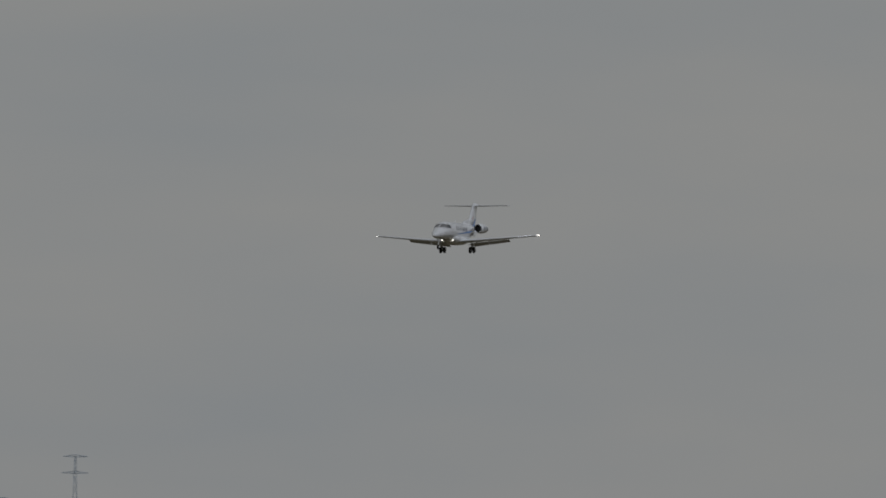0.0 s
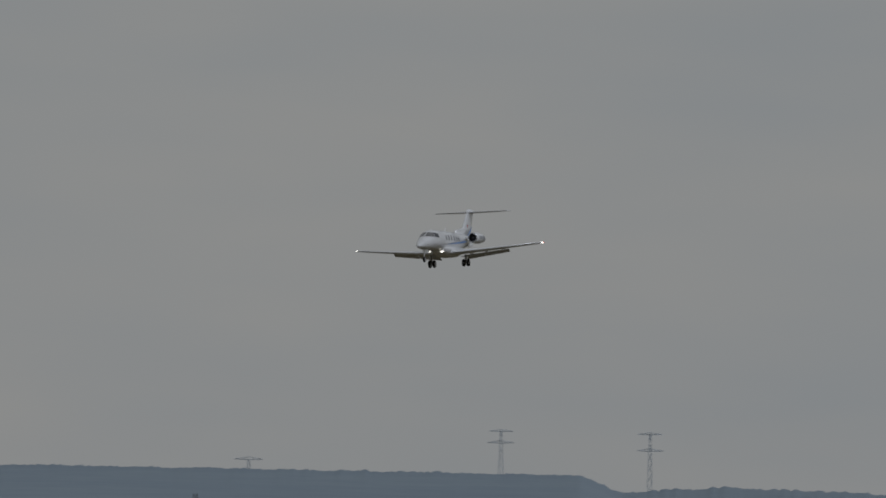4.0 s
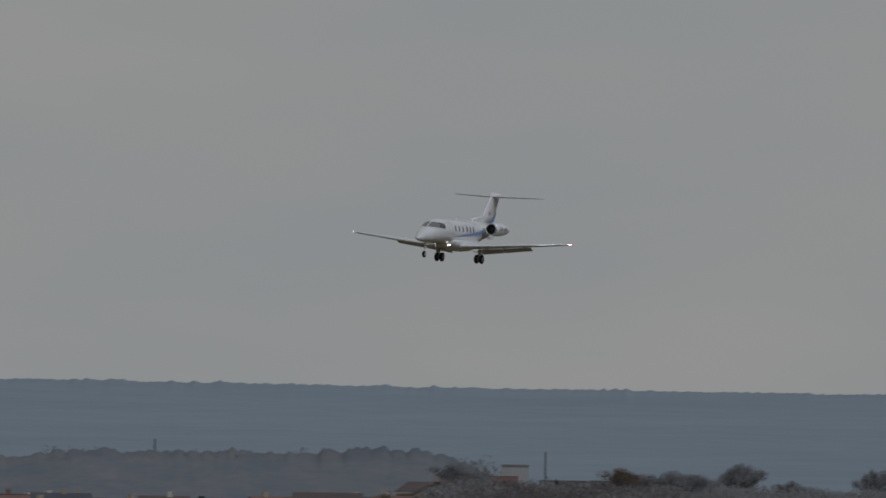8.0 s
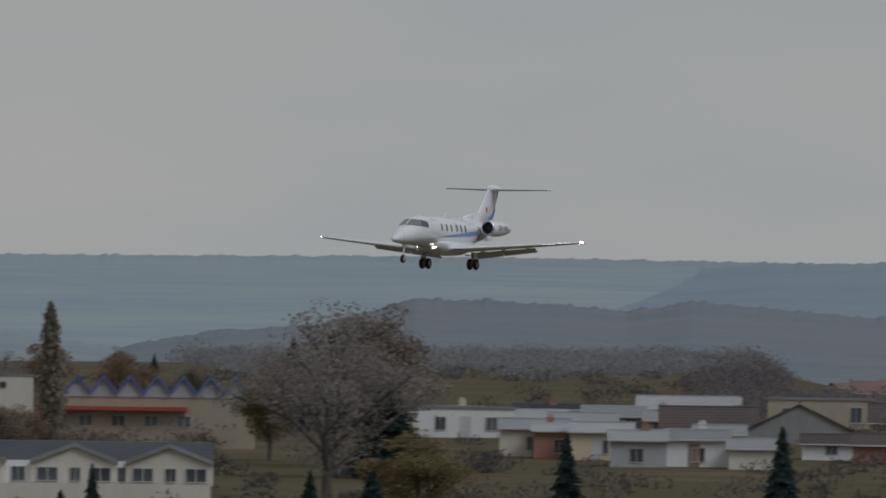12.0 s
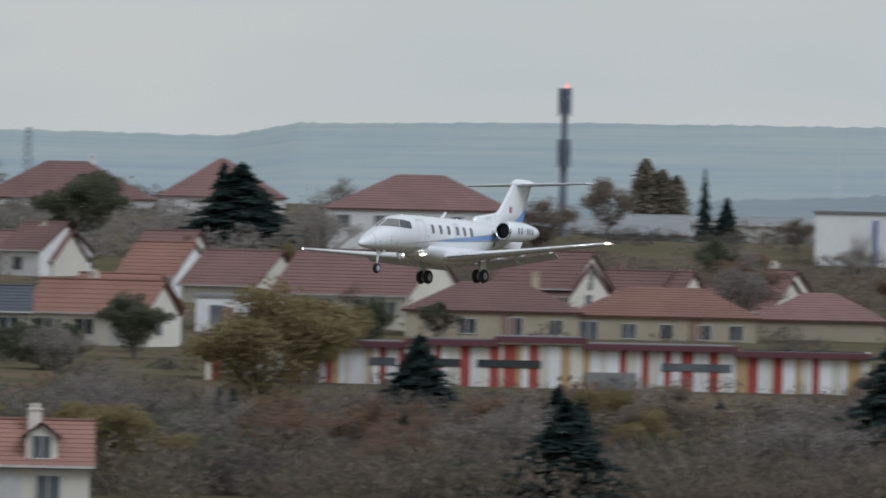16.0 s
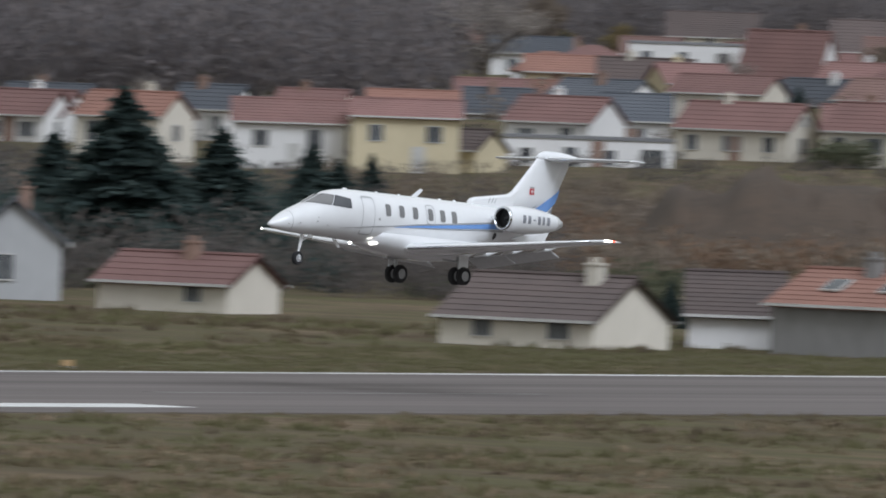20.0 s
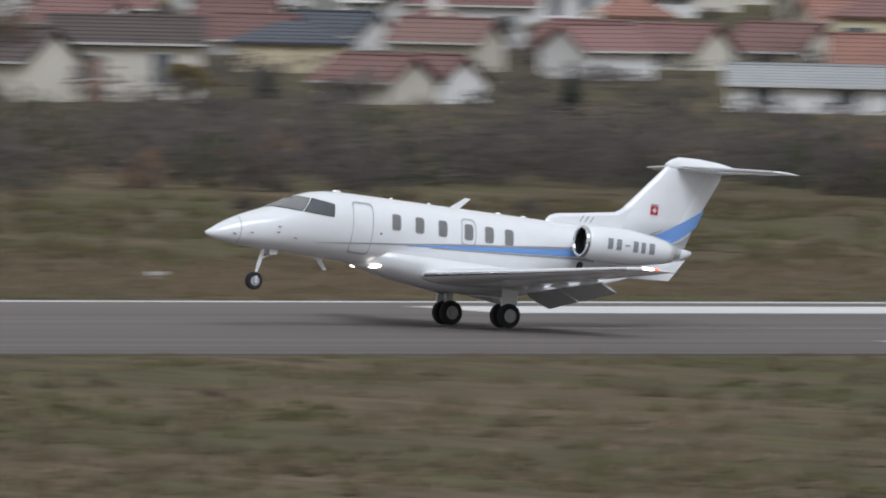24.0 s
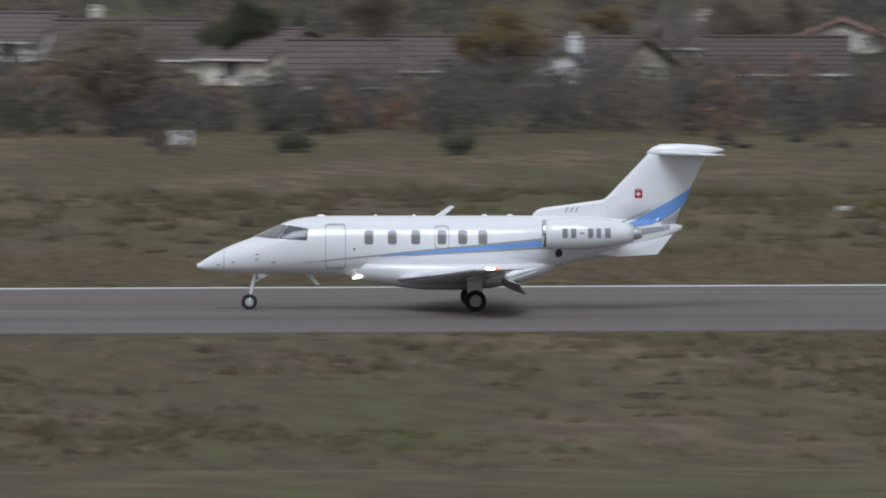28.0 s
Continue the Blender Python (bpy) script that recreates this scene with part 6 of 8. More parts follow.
house(28.122, 822, -0.0, 9.8, 7.8, 1.4, 1.0, 0, 'slate', 'cream')
house(28.636, 693, 1.4, 7.2, 6.0, 0.6, 2.1, 0, 'solar', 'cream')
house(29.150, 749, -0.0, 2.6, 5.3, 2.0, 1.4, 32, 'brown', 'cream')
house(26.190, 723, 1.2, 6.3, 6.0, 0.5, 1.9, 0, 'russet', 'cream')
house(26.282, 643, 1.7, 4.1, 6.0, 1.1, 1.2, 0, 'russet', 'cream')
house(26.955, 825, -0.0, 6.1, 6.0, 1.4, 1.2, 0, 'orange', 'cream', hip=True)
house(25.705, 654, 1.6, 9.9, 7.9, 1.1, 2.3, 0, 'russet', 'cream')
house(25.249, 648, 1.6, 0.9, 6.0, 1.0, 1.3, 32, 'brown', 'cream')
house(24.520, 692, 0.4, 1.2, 4.4, 1.6, 2.1, 32, 'slate', 'white')
house(24.214, 733, 0.1, 4.1, 6.0, 1.1, 1.7, 0, 'russet', 'cream')
house(23.075, 744, -0.0, 6.6, 4.2, 1.7, 1.4, 32, 'slate', 'cream')
house(17.701, 713, -0.0, 2.0, 5.8, 1.3, 1.1, 32, 'slate', 'white')
house(18.705, 699, -0.0, 5.5, 6.0, 1.4, 1.7, 0, 'slate', 'white')
house(16.677, 759, -0.0, 5.7, 6.0, 1.2, 1.5, 0, 'slate', 'white')
house(16.189, 695, -0.0, 2.9, 1.6, 1.7, 1.4, 32, 'brown', 'white')
house(14.714, 725, -0.0, 2.1, 8.9, 1.2, 1.8, 32, 'brown', 'cream')
house(15.306, 695, -0.0, 6.8, 6.0, 1.0, 1.4, 0, 'brown', 'white')
house(14.025, 717, -0.0, 2.1, 5.5, 1.5, 1.5, 32, 'slate', 'cream')
house(13.032, 735, -0.0, 4.2, 6.0, 1.5, 0.9, 0, 'slate', 'white')
house(15.938, 697, -0.0, 6.0, 3.2, 1.4, 1.4, 32, 'brown', 'cream')
house(13.297, 716, -0.0, 2.1, 3.9, 1.6, 1.2, 32, 'brown', 'white')
house(11.487, 721, -0.0, 9.5, 3.9, 1.5, 1.5, 90, 'slate', 'cream')
house(10.988, 703, -0.0, 4.4, 6.0, 0.9, 1.3, 0, 'brown', 'cream')
house(11.978, 701, -0.0, 8.1, 6.5, 0.6, 1.6, 0, 'slate', 'white')
house(12.623, 701, -0.0, 6.4, 6.0, 0.5, 1.6, 0, 'brown', 'white')
house(6.076, 667, -0.0, 0.7, 7.1, 1.5, 1.3, 32, 'brown', 'cream')
house(6.394, 643, -0.0, 5.4, 6.0, 0.7, 2.0, 0, 'brown', 'white')
house(6.789, 683, -0.0, 4.5, 6.0, 0.6, 1.5, 0, 'brown', 'white')
house(7.371, 669, -0.0, 9.5, 2.0, 0.6, 1.2, 90, 'slate', 'white')
house(7.582, 675, -0.0, 1.0, 6.1, 0.9, 1.3, 32, 'brown', 'cream')
house(8.018, 738, -0.0, 1.5, 7.8, 0.6, 1.1, 32, 'brown', 'white')
house(8.570, 749, -0.0, 9.5, 3.2, 1.0, 0.8, 90, 'orange', 'cream')
house(7.178, 683, -0.0, 5.9, 6.0, 0.6, 1.5, 0, 'brown', 'cream')
house(8.324, 671, -0.0, 7.3, 6.0, 0.7, 1.6, 0, 'brown', 'cream')
house(5.004, 724, -0.0, 1.5, 3.5, 1.3, 1.3, 32, 'brown', 'white')
house(5.437, 697, -0.0, 7.6, 6.1, 0.9, 1.8, 0, 'brown', 'cream')
house(67.448, 1388, 9.0, 8.8, 8.0, 2.7, 0.0, 0, 'grey', 'white', flat=True)
house(67.180, 1397, 9.2, 4.2, 6.0, 2.2, 0.6, 0, 'slate', 'cream')
house(67.705, 1325, 7.6, 5.9, 6.0, 2.6, 0.7, 0, 'fibre', 'cream')
house(67.962, 1315, 7.5, 5.4, 6.0, 2.5, 0.7, 0, 'fibre', 'yellow')
house(67.793, 1319, 7.5, 2.6, 6.0, 2.5, 0.5, 0, 'fibre', 'stucco')
house(68.102, 1295, 7.0, 4.8, 6.0, 2.4, 0.7, 0, 'fibre', 'pale')
house(68.327, 1297, 7.1, 5.3, 6.0, 2.4, 0.7, 0, 'fibre', 'white')
# beyond 1400 m haze is put into the colours: dull roofs, ochre walls
house(67.843, 1446, 10.4, 10.8, 8.6, 1.3, 0.4, 0, 'slate', 'ochre')
house(68.292, 1478, 11.1, 9.9, 7.9, 0.8, 1.1, 0, 'fibre', 'ochre')
house(68.368, 1396, 9.3, 8.8, 7.1, 0.7, 2.1, 0, 'brown', 'ochre')
house(68.711, 1377, 8.9, 9.5, 10.8, 1.1, 2.6, 90, 'brown', 'concrete')
house(68.795, 1435, 10.2, 10.2, 10.0, 2.7, 0.0, 0, 'grey', 'ochre', flat=True)
house(68.840, 1323, 7.7, 5.4, 6.0, 1.5, 0.7, 0, 'brown', 'white')
house(69.011, 1313, 7.5, 4.4, 6.0, 1.7, 0.8, 0, 'brown', 'stucco')
house(69.354, 1309, 7.4, 12.2, 9.5, 0.7, 0.8, 0, 'fibre', 'white')
house(69.117, 1419, 9.9, 6.9, 6.0, 1.1, 1.6, 0, 'brown', 'ochre')
house(69.951, 1428, 10.2, 10.6, 8.5, 1.0, 2.1, 0, 'brown', 'pale')
house(70.038, 1309, 7.5, 6.3, 6.0, 2.1, 0.8, 0, 'slate', 'yellow')
house(69.781, 1329, 7.9, 5.4, 6.0, 1.7, 0.9, 0, 'slate', 'pale')
house(69.479, 1854, 11.8, 9.0, 7.2, 2.1, 2.2, 0, 'russet', 'ochre')
house(69.832, 1804, 12.0, 9.4, 7.5, 1.5, 2.2, 0, 'russet', 'ochre')
house(70.078, 1803, 12.1, 7.4, 6.0, 1.1, 1.9, 0, 'brown', 'ochre')
house(69.094, 1903, 11.9, 6.4, 6.0, 0.7, 1.6, 0, 'russet', 'pale')
house(68.411, 1353, 8.3, 4.5, 6.0, 1.5, 0.7, 0, 'fibre', 'pale')
house(68.541, 1291, 6.9, 4.3, 6.0, 1.9, 0.7, 0, 'fibre', 'cream')
house(67.377, 1401, 9.3, 6.3, 6.0, 1.6, 0.9, 0, 'fibre', 'cream')
house(67.666, 1389, 9.1, 7.8, 6.2, 1.6, 0.9, 0, 'fibre', 'ochre')
house(67.891, 1383, 9.0, 6.2, 6.0, 1.5, 0.9, 0, 'fibre', 'ochre')
house(68.008, 1421, 9.9, 5.8, 6.0, 1.3, 0.8, 0, 'fibre', 'pale')
house(68.243, 1415, 9.7, 5.8, 6.0, 1.2, 0.8, 0, 'fibre', 'ochre')
house(69.505, 1803, 11.3, 7.4, 6.0, 1.3, 2.0, 0, 'russet', 'ochre')
house(69.815, 1803, 11.4, 8.1, 6.5, 1.2, 1.7, 0, 'russet', 'ochre')
house(70.457, 1854, 11.9, 7.3, 3.9, 1.0, 1.8, 32, 'russet', 'ochre')
house(70.864, 1755, 10.2, 9.3, 4.9, 1.4, 1.8, 32, 'russet', 'ochre')
house(71.088, 1853, 11.7, 7.6, 6.1, 1.2, 1.7, 0, 'russet', 'pale')
house(70.148, 1703, 9.9, 7.0, 6.0, 1.3, 1.7, 0, 'brown', 'ochre')
house(70.448, 1655, 9.2, 10.9, 4.7, 1.5, 1.8, 32, 'russet', 'ochre')
house(71.271, 1703, 9.8, 7.6, 6.1, 1.3, 1.7, 0, 'russet', 'ochre')
house(70.467, 1903, 12.3, 6.7, 2.7, 1.0, 1.6, 32, 'russet', 'ochre')
house(70.799, 1804, 11.6, 4.8, 6.3, 1.1, 1.7, 32, 'russet', 'ochre')
house(71.312, 1855, 12.2, 9.0, 5.2, 1.2, 1.9, 32, 'russet', 'ochre')
house(71.622, 2004, 13.4, 5.3, 5.6, 1.0, 1.6, 32, 'russet', 'pale')
house(71.537, 1853, 12.0, 6.9, 6.0, 1.1, 1.5, 0, 'brown', 'ochre')
house(72.093, 2004, 13.0, 9.0, 7.2, 1.0, 1.5, 0, 'russet', 'pale')
house(71.785, 2502, 19.1, 5.0, 3.2, 3.4, 0.0, 90, 'grey', 'pale', flat=True)
house(72.016, 2505, 18.7, 12.1, 10.0, 1.3, 0.0, 0, 'grey', 'pale', flat=True)
house(71.717, 2403, 17.5, 6.3, 6.0, 1.3, 1.6, 0, 'russet', 'pale')
house(70.007, 1903, 12.1, 5.0, 4.0, 1.0, 1.4, 32, 'russet', 'pale')
house(69.472, 1804, 11.3, 10.1, 8.1, 1.5, 1.7, 0, 'russet', 'ochre')
house(69.087, 1504, 11.5, 3.9, 8.0, 1.6, 0.0, 0, 'grey', 'ochre', flat=True)
house(72.404, 2103, 17.1, 4.7, 6.0, 0.8, 1.1, 0, 'russet', 'ochre')
house(61.764, 1810, 12.4, 14.5, 20.0, 1.9, 1.5, 0, 'fibre', 'pale')
house(62.379, 1860, 13.9, 24.9, 20.0, 1.7, 0.7, 0, 'fibre', 'white')
house(62.076, 1860, 14.0, 22.8, 20.0, 1.7, 0.8, 0, 'fibre', 'white')
house(39.570, 709, 0.3, 12.0, 13.3, 2.3, 1.6, -32, 'fibre', 'concrete')


# ---- trees and shrubs one by one ----
PROTO = {}


def plant_kind(kind, k):
    if kind == "conifer":
        return conifer("conifer", "tall dark green conifer", 10.0, 2.9, 9500, M["needle"])
    if kind == "poplar":
        return poplar("poplar", "slim upright poplar with thinning leaves", 10.0, 0.82, 2600, M["leaf_poplar"])
    if kind == "shrub":
        return bush("shrub", "dense dark green garden shrub", 2.2, 10.0 / 4, 700, M["leaf_olive"])
    if kind == "bare_tree":
        return broad_tree("bare_tree", "leafless grey-brown tree with fine twigs", M["leaf_grey"], 10.0, 4200, 0.095)
    if kind == "rust_tree":
        return broad_tree("autumn_tree", "tree with rust-red autumn leaves", M["leaf_rust"], 10.0, 6500, 0.13)
    # the haze is put into the crown's colour
    if kind == "haze_tree":
        return broad_tree("hazy_tree", "far leafless tree in the haze", M["wood_haze"], 10.0, 5000, 0.12)
    if kind == "ochre_tree":
        return broad_tree("autumn_tree", "tree with ochre autumn leaves", M["leaf_ochre"], 10.0, 7500, 0.14)
    if kind == "olive_tree":
        return broad_tree("leafy_tree", "tree with dull olive leaves", M["leaf_olive"], 10.0, 7500, 0.15)
    return broad_tree("autumn_tree", "tree with brown autumn leaves", M["leaf_brown"], 10.0, 6000, 0.13)


def plant(kind, bearing, dist, z, height, wide=1.0):
    x, y = polar(bearing, dist)
    g = ground_z(x, y)
    height = max(0.8, z + height - g)
    key = (kind, RND.randrange(2))
    m = pose(x, y, g - 0.05, 0, 0, RND.uniform(0, 360))
    if key not in PROTO:
        PROTO[key] = plant_kind(*key)
        ob = PROTO[key]
        ob.matrix_basis = m
    else:
        ob = copy_thing(PROTO[key], m)
    s = height / (2.5 if kind == "shrub" else 9.0 if kind in ("bare_tree", "ochre_tree", "olive_tree", "autumn_tree", "rust_tree", "haze_tree") else 10.0)
    ob.scale = (s * wide, s * wide, s)
    return ob


plant('conifer', 62.864, 850, 0.5, 10.0, 2.00)
plant('conifer', 64.554, 850, 0.9, 5.4, 2.20)
plant('conifer', 61.516, 830, 0.5, 5.0, 2.00)
plant('conifer', 60.990, 944, 0.8, 6.7, 2.10)
plant('conifer', 61.552, 765, -1.0, 6.5, 2.60)
plant('conifer', 60.302, 1500, 10.7, 9.8, 3.00)
plant('ochre_tree', 60.591, 1080, 1.9, 7.2, 1.30)
plant('olive_tree', 59.693, 1450, 9.4, 8.9, 1.30)
plant('olive_tree', 60.790, 1150, 5.5, 3.0)
plant('olive_tree', 59.913, 1150, 4.3, 3.4)
plant('shrub', 59.572, 1100, 3.8, 2.9)
plant('autumn_tree', 61.426, 1500, 10.2, 4.5)
plant('bare_tree', 60.674, 1700, 14.4, 5.1)
plant('bare_tree', 60.613, 1400, 10.0, 6.3)
plant('poplar', 65.286, 1400, 11.0, 12.6, 0.90)
plant('poplar', 65.359, 1405, 11.0, 12.1)
plant('poplar', 65.415, 1410, 11.0, 11.9)
plant('poplar', 65.486, 1400, 11.1, 11.6)
plant('poplar', 65.872, 1280, 8.8, 11.5, 1.20)
plant('bare_tree', 63.880, 1420, 10.7, 8.5, 1.20)
plant('bare_tree', 63.634, 1400, 10.1, 6.3)
plant('autumn_tree', 63.399, 1380, 10.1, 7.7)
plant('conifer', 63.281, 1380, 10.1, 7.7, 1.50)
plant('bare_tree', 64.241, 1900, 16.7, 5.3, 1.30)
plant('conifer', 64.457, 1500, 12.3, 4.8)
plant('conifer', 64.179, 1490, 12.3, 2.5, 1.80)
plant('autumn_tree', 63.142, 1300, 10.2, 3.4)
plant('autumn_tree', 65.154, 1450, 11.1, 6.0)
plant('bare_tree', 65.047, 1450, 11.1, 4.9)
plant('autumn_tree', 65.648, 1250, 8.8, 2.8, 1.20)
plant('ochre_tree', 65.541, 1260, 9.0, 2.1)
plant('bare_tree', 64.432, 1090, 3.0, 6.7)
plant('bare_tree', 64.839, 1090, 3.1, 6.9, 0.90)
plant('bare_tree', 65.289, 1080, 2.9, 4.8)
plant('conifer', 66.036, 1110, 5.1, 2.7, 0.80)
plant('conifer', 64.605, 1020, 2.2, 3.2, 2.40)
plant('autumn_tree', 66.137, 1700, 13.7, 3.5, 1.40)
plant('conifer', 66.265, 1700, 13.7, 3.5)
plant('bare_tree', 66.942, 1250, 9.6, 9.3, 1.20)
plant('autumn_tree', 67.071, 1280, 9.6, 9.1)
plant('conifer', 66.791, 1400, 11.8, 6.3, 1.20)
plant('ochre_tree', 66.707, 1300, 9.9, 4.6)
plant('conifer', 66.861, 1080, 4.9, 2.8)
plant('conifer', 67.097, 1050, 4.0, 3.9, 1.50)
plant('autumn_tree', 61.695, 1600, 11.3, 8.4)
plant('poplar', 61.832, 1900, 15.9, 7.8, 2.80)
plant('poplar', 61.896, 1900, 16.0, 6.4, 2.80)
plant('poplar', 61.950, 1900, 16.0, 5.7, 2.80)
plant('conifer', 62.057, 1850, 16.0, 6.6, 0.50)
plant('conifer', 62.142, 1850, 16.0, 3.1, 1.50)
plant('conifer', 62.178, 1400, 9.7, 3.1, 1.50)
plant('olive_tree', 62.103, 1400, 9.7, 3.9)
plant('autumn_tree', 61.439, 1500, 11.3, 5.6, 1.40)
plant('autumn_tree', 62.402, 1550, 10.5, 5.2, 1.50)
plant('autumn_tree', 62.552, 1500, 10.1, 5.6)
plant('conifer', 63.301, 1450, 11.6, 6.5, 1.40)
plant('autumn_tree', 63.516, 1450, 10.6, 4.9, 1.30)
plant('bare_tree', 63.644, 1450, 10.7, 5.4)
plant('autumn_tree', 62.873, 1500, 10.8, 6.2, 1.40)
plant('bare_tree', 62.702, 1500, 10.7, 5.0)
plant('autumn_tree', 63.130, 1480, 11.0, 5.5)
plant('bare_tree', 66.924, 1150, 8.7, 9.2, 1.10)
plant('conifer', 67.158, 1250, 11.1, 4.2, 1.50)
plant('conifer', 67.834, 1100, 7.9, 2.5, 0.90)
plant('conifer', 68.648, 1080, 8.2, 3.1, 0.90)
plant('autumn_tree', 69.342, 1200, 9.2, 4.9, 1.30)
plant('bare_tree', 69.663, 1200, 9.3, 4.3, 1.20)
plant('ochre_tree', 67.267, 1090, 7.8, 1.8, 1.30)
plant('conifer', 68.586, 1900, 12.4, 2.5)
plant('conifer', 68.698, 1900, 12.4, 2.8, 1.60)
plant('bare_tree', 68.398, 1900, 12.3, 4.3, 1.40)
plant('bare_tree', 68.206, 1850, 11.2, 4.1, 1.40)
plant('bare_tree', 67.403, 1800, 12.2, 2.2)
plant('bare_tree', 68.348, 1850, 12.6, 4.8, 1.60)
plant('conifer', 70.606, 1800, 12.6, 3.4, 1.60)
plant('conifer', 70.595, 1700, 12.4, 3.5, 1.80)
plant('conifer', 70.874, 1750, 11.8, 3.3, 1.60)
plant('autumn_tree', 71.292, 1650, 10.8, 5.2)
plant('autumn_tree', 71.751, 1750, 11.8, 4.3, 1.60)
plant('conifer', 71.942, 2100, 15.1, 4.3, 1.70)
plant('autumn_tree', 72.199, 2100, 15.3, 5.5, 1.70)
plant('conifer', 72.092, 2100, 16.0, 3.1, 1.80)
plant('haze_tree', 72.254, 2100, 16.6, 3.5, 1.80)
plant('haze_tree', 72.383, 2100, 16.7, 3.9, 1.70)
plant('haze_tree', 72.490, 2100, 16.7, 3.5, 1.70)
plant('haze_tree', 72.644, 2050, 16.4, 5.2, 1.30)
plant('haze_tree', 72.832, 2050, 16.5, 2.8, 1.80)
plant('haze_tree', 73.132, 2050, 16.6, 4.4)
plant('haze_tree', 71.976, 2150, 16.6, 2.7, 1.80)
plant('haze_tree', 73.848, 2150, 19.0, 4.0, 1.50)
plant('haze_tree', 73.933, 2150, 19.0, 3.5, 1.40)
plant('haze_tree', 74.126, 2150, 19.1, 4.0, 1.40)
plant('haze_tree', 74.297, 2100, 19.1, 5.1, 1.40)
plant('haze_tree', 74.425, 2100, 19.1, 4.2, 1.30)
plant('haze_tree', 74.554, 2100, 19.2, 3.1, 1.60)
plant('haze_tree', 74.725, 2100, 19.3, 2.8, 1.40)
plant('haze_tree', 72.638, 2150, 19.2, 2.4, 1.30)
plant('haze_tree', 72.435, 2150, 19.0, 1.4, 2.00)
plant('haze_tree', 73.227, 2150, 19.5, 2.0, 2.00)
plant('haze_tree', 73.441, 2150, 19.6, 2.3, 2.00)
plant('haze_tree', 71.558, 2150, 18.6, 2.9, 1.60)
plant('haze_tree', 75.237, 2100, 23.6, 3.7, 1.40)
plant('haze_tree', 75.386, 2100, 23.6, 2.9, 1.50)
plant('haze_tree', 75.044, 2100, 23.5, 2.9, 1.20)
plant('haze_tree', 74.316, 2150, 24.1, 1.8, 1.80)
plant('bare_tree', 57.271, 1144, 4.0, 3.8, 1.20)
plant('bare_tree', 57.637, 1090, 3.0, 4.5, 1.40)
plant('olive_tree', 59.006, 1138, 3.9, 4.3, 1.20)
plant('shrub', 59.242, 1122, 3.6, 2.5)
plant('shrub', 59.392, 1126, 3.7, 2.5)
plant('shrub', 58.493, 1102, 3.3, 2.1)
plant('bare_tree', 59.609, 1066, 2.5, 4.4, 1.30)
plant('olive_tree', 59.906, 1132, 3.8, 4.7, 1.20)
plant('olive_tree', 59.759, 1650, 14.6, 4.9, 1.60)
plant('conifer', 60.234, 1500, 11.0, 9.5, 1.40)
plant('autumn_tree', 58.746, 1950, 20.5, 2.6, 1.50)
plant('bare_tree', 59.046, 1950, 20.5, 2.2, 1.80)
plant('bare_tree', 59.260, 1950, 20.4, 3.3, 1.30)
plant('ochre_tree', 60.403, 950, 3.1, 6.4, 1.30)
plant('conifer', 57.085, 800, 3.3, 2.1, 0.90)
plant('conifer', 57.065, 770, -1.0, 2.6, 0.60)
plant('ochre_tree', 54.831, 1800, 13.2, 2.4, 2.00)
plant('shrub', 54.657, 1118, 2.9, 1.4, 1.50)
plant('shrub', 54.935, 1116, 2.9, 1.4, 1.80)
plant('shrub', 54.464, 1126, 3.0, 1.7, 1.50)
plant('shrub', 51.861, 1174, 3.0, 2.0, 1.20)
plant('olive_tree', 52.484, 760, -2.4, 4.8, 1.30)
plant('conifer', 52.655, 755, -2.2, 4.2, 1.20)
plant('olive_tree', 52.826, 750, -2.0, 4.6, 1.20)
plant('autumn_tree', 53.040, 745, -1.8, 3.6)
plant('olive_tree', 53.211, 740, -1.7, 3.0)
plant('conifer', 53.309, 800, 0.7, 1.3)
plant('olive_tree', 52.376, 770, -2.4, 3.7)
plant('conifer', 49.102, 758, -0.0, 9.6, 2.25)
plant('conifer', 49.230, 778, -0.0, 7.0, 2.17)
plant('conifer', 49.477, 768, -0.0, 7.7, 2.17)
plant('conifer', 48.844, 784, -0.0, 7.0, 2.17)
plant('conifer', 49.818, 802, -0.0, 6.7, 1.89)
plant('conifer', 49.925, 814, -0.0, 5.8, 2.03)
plant('conifer', 50.048, 900, 1.0, 4.4, 1.45)
plant('conifer', 51.197, 700, -1.0, 2.9, 1.45)
plant('conifer', 51.262, 690, -1.0, 2.3, 1.45)
plant('shrub', 51.837, 1168, 2.9, 2.2, 1.50)
plant('bare_tree', 50.445, 1500, 8.2, 8.4, 1.40)
plant('conifer', 50.163, 1800, 10.2, 3.4, 1.45)
plant('autumn_tree', 50.677, 1700, 10.2, 5.7)
plant('ochre_tree', 51.111, 1500, 6.5, 2.8, 1.20)
plant('conifer', 48.118, 896, 0.2, 5.0, 1.59)
plant('conifer', 48.299, 902, 0.2, 5.6, 1.59)
plant('conifer', 48.396, 906, 0.2, 5.1, 1.59)
plant('conifer', 47.326, 1150, 1.9, 2.6, 1.45)
plant('autumn_tree', 47.694, 1050, 1.1, 3.5)
plant('bare_tree', 48.055, 1150, 1.5, 3.0, 1.60)
plant('conifer', 35.474, 700, -1.6, 4.4, 1.50)
plant('bare_tree', 35.859, 690, -1.3, 5.9, 1.20)
plant('autumn_tree', 35.666, 690, -1.3, 5.2, 1.30)
plant('bare_tree', 36.372, 680, -0.9, 3.3, 1.40)
plant('autumn_tree', 36.544, 680, -0.8, 3.6, 1.30)
plant('conifer', 37.015, 635, 0.1, 1.7, 1.20)
plant('ochre_tree', 37.271, 700, -1.0, 8.1)
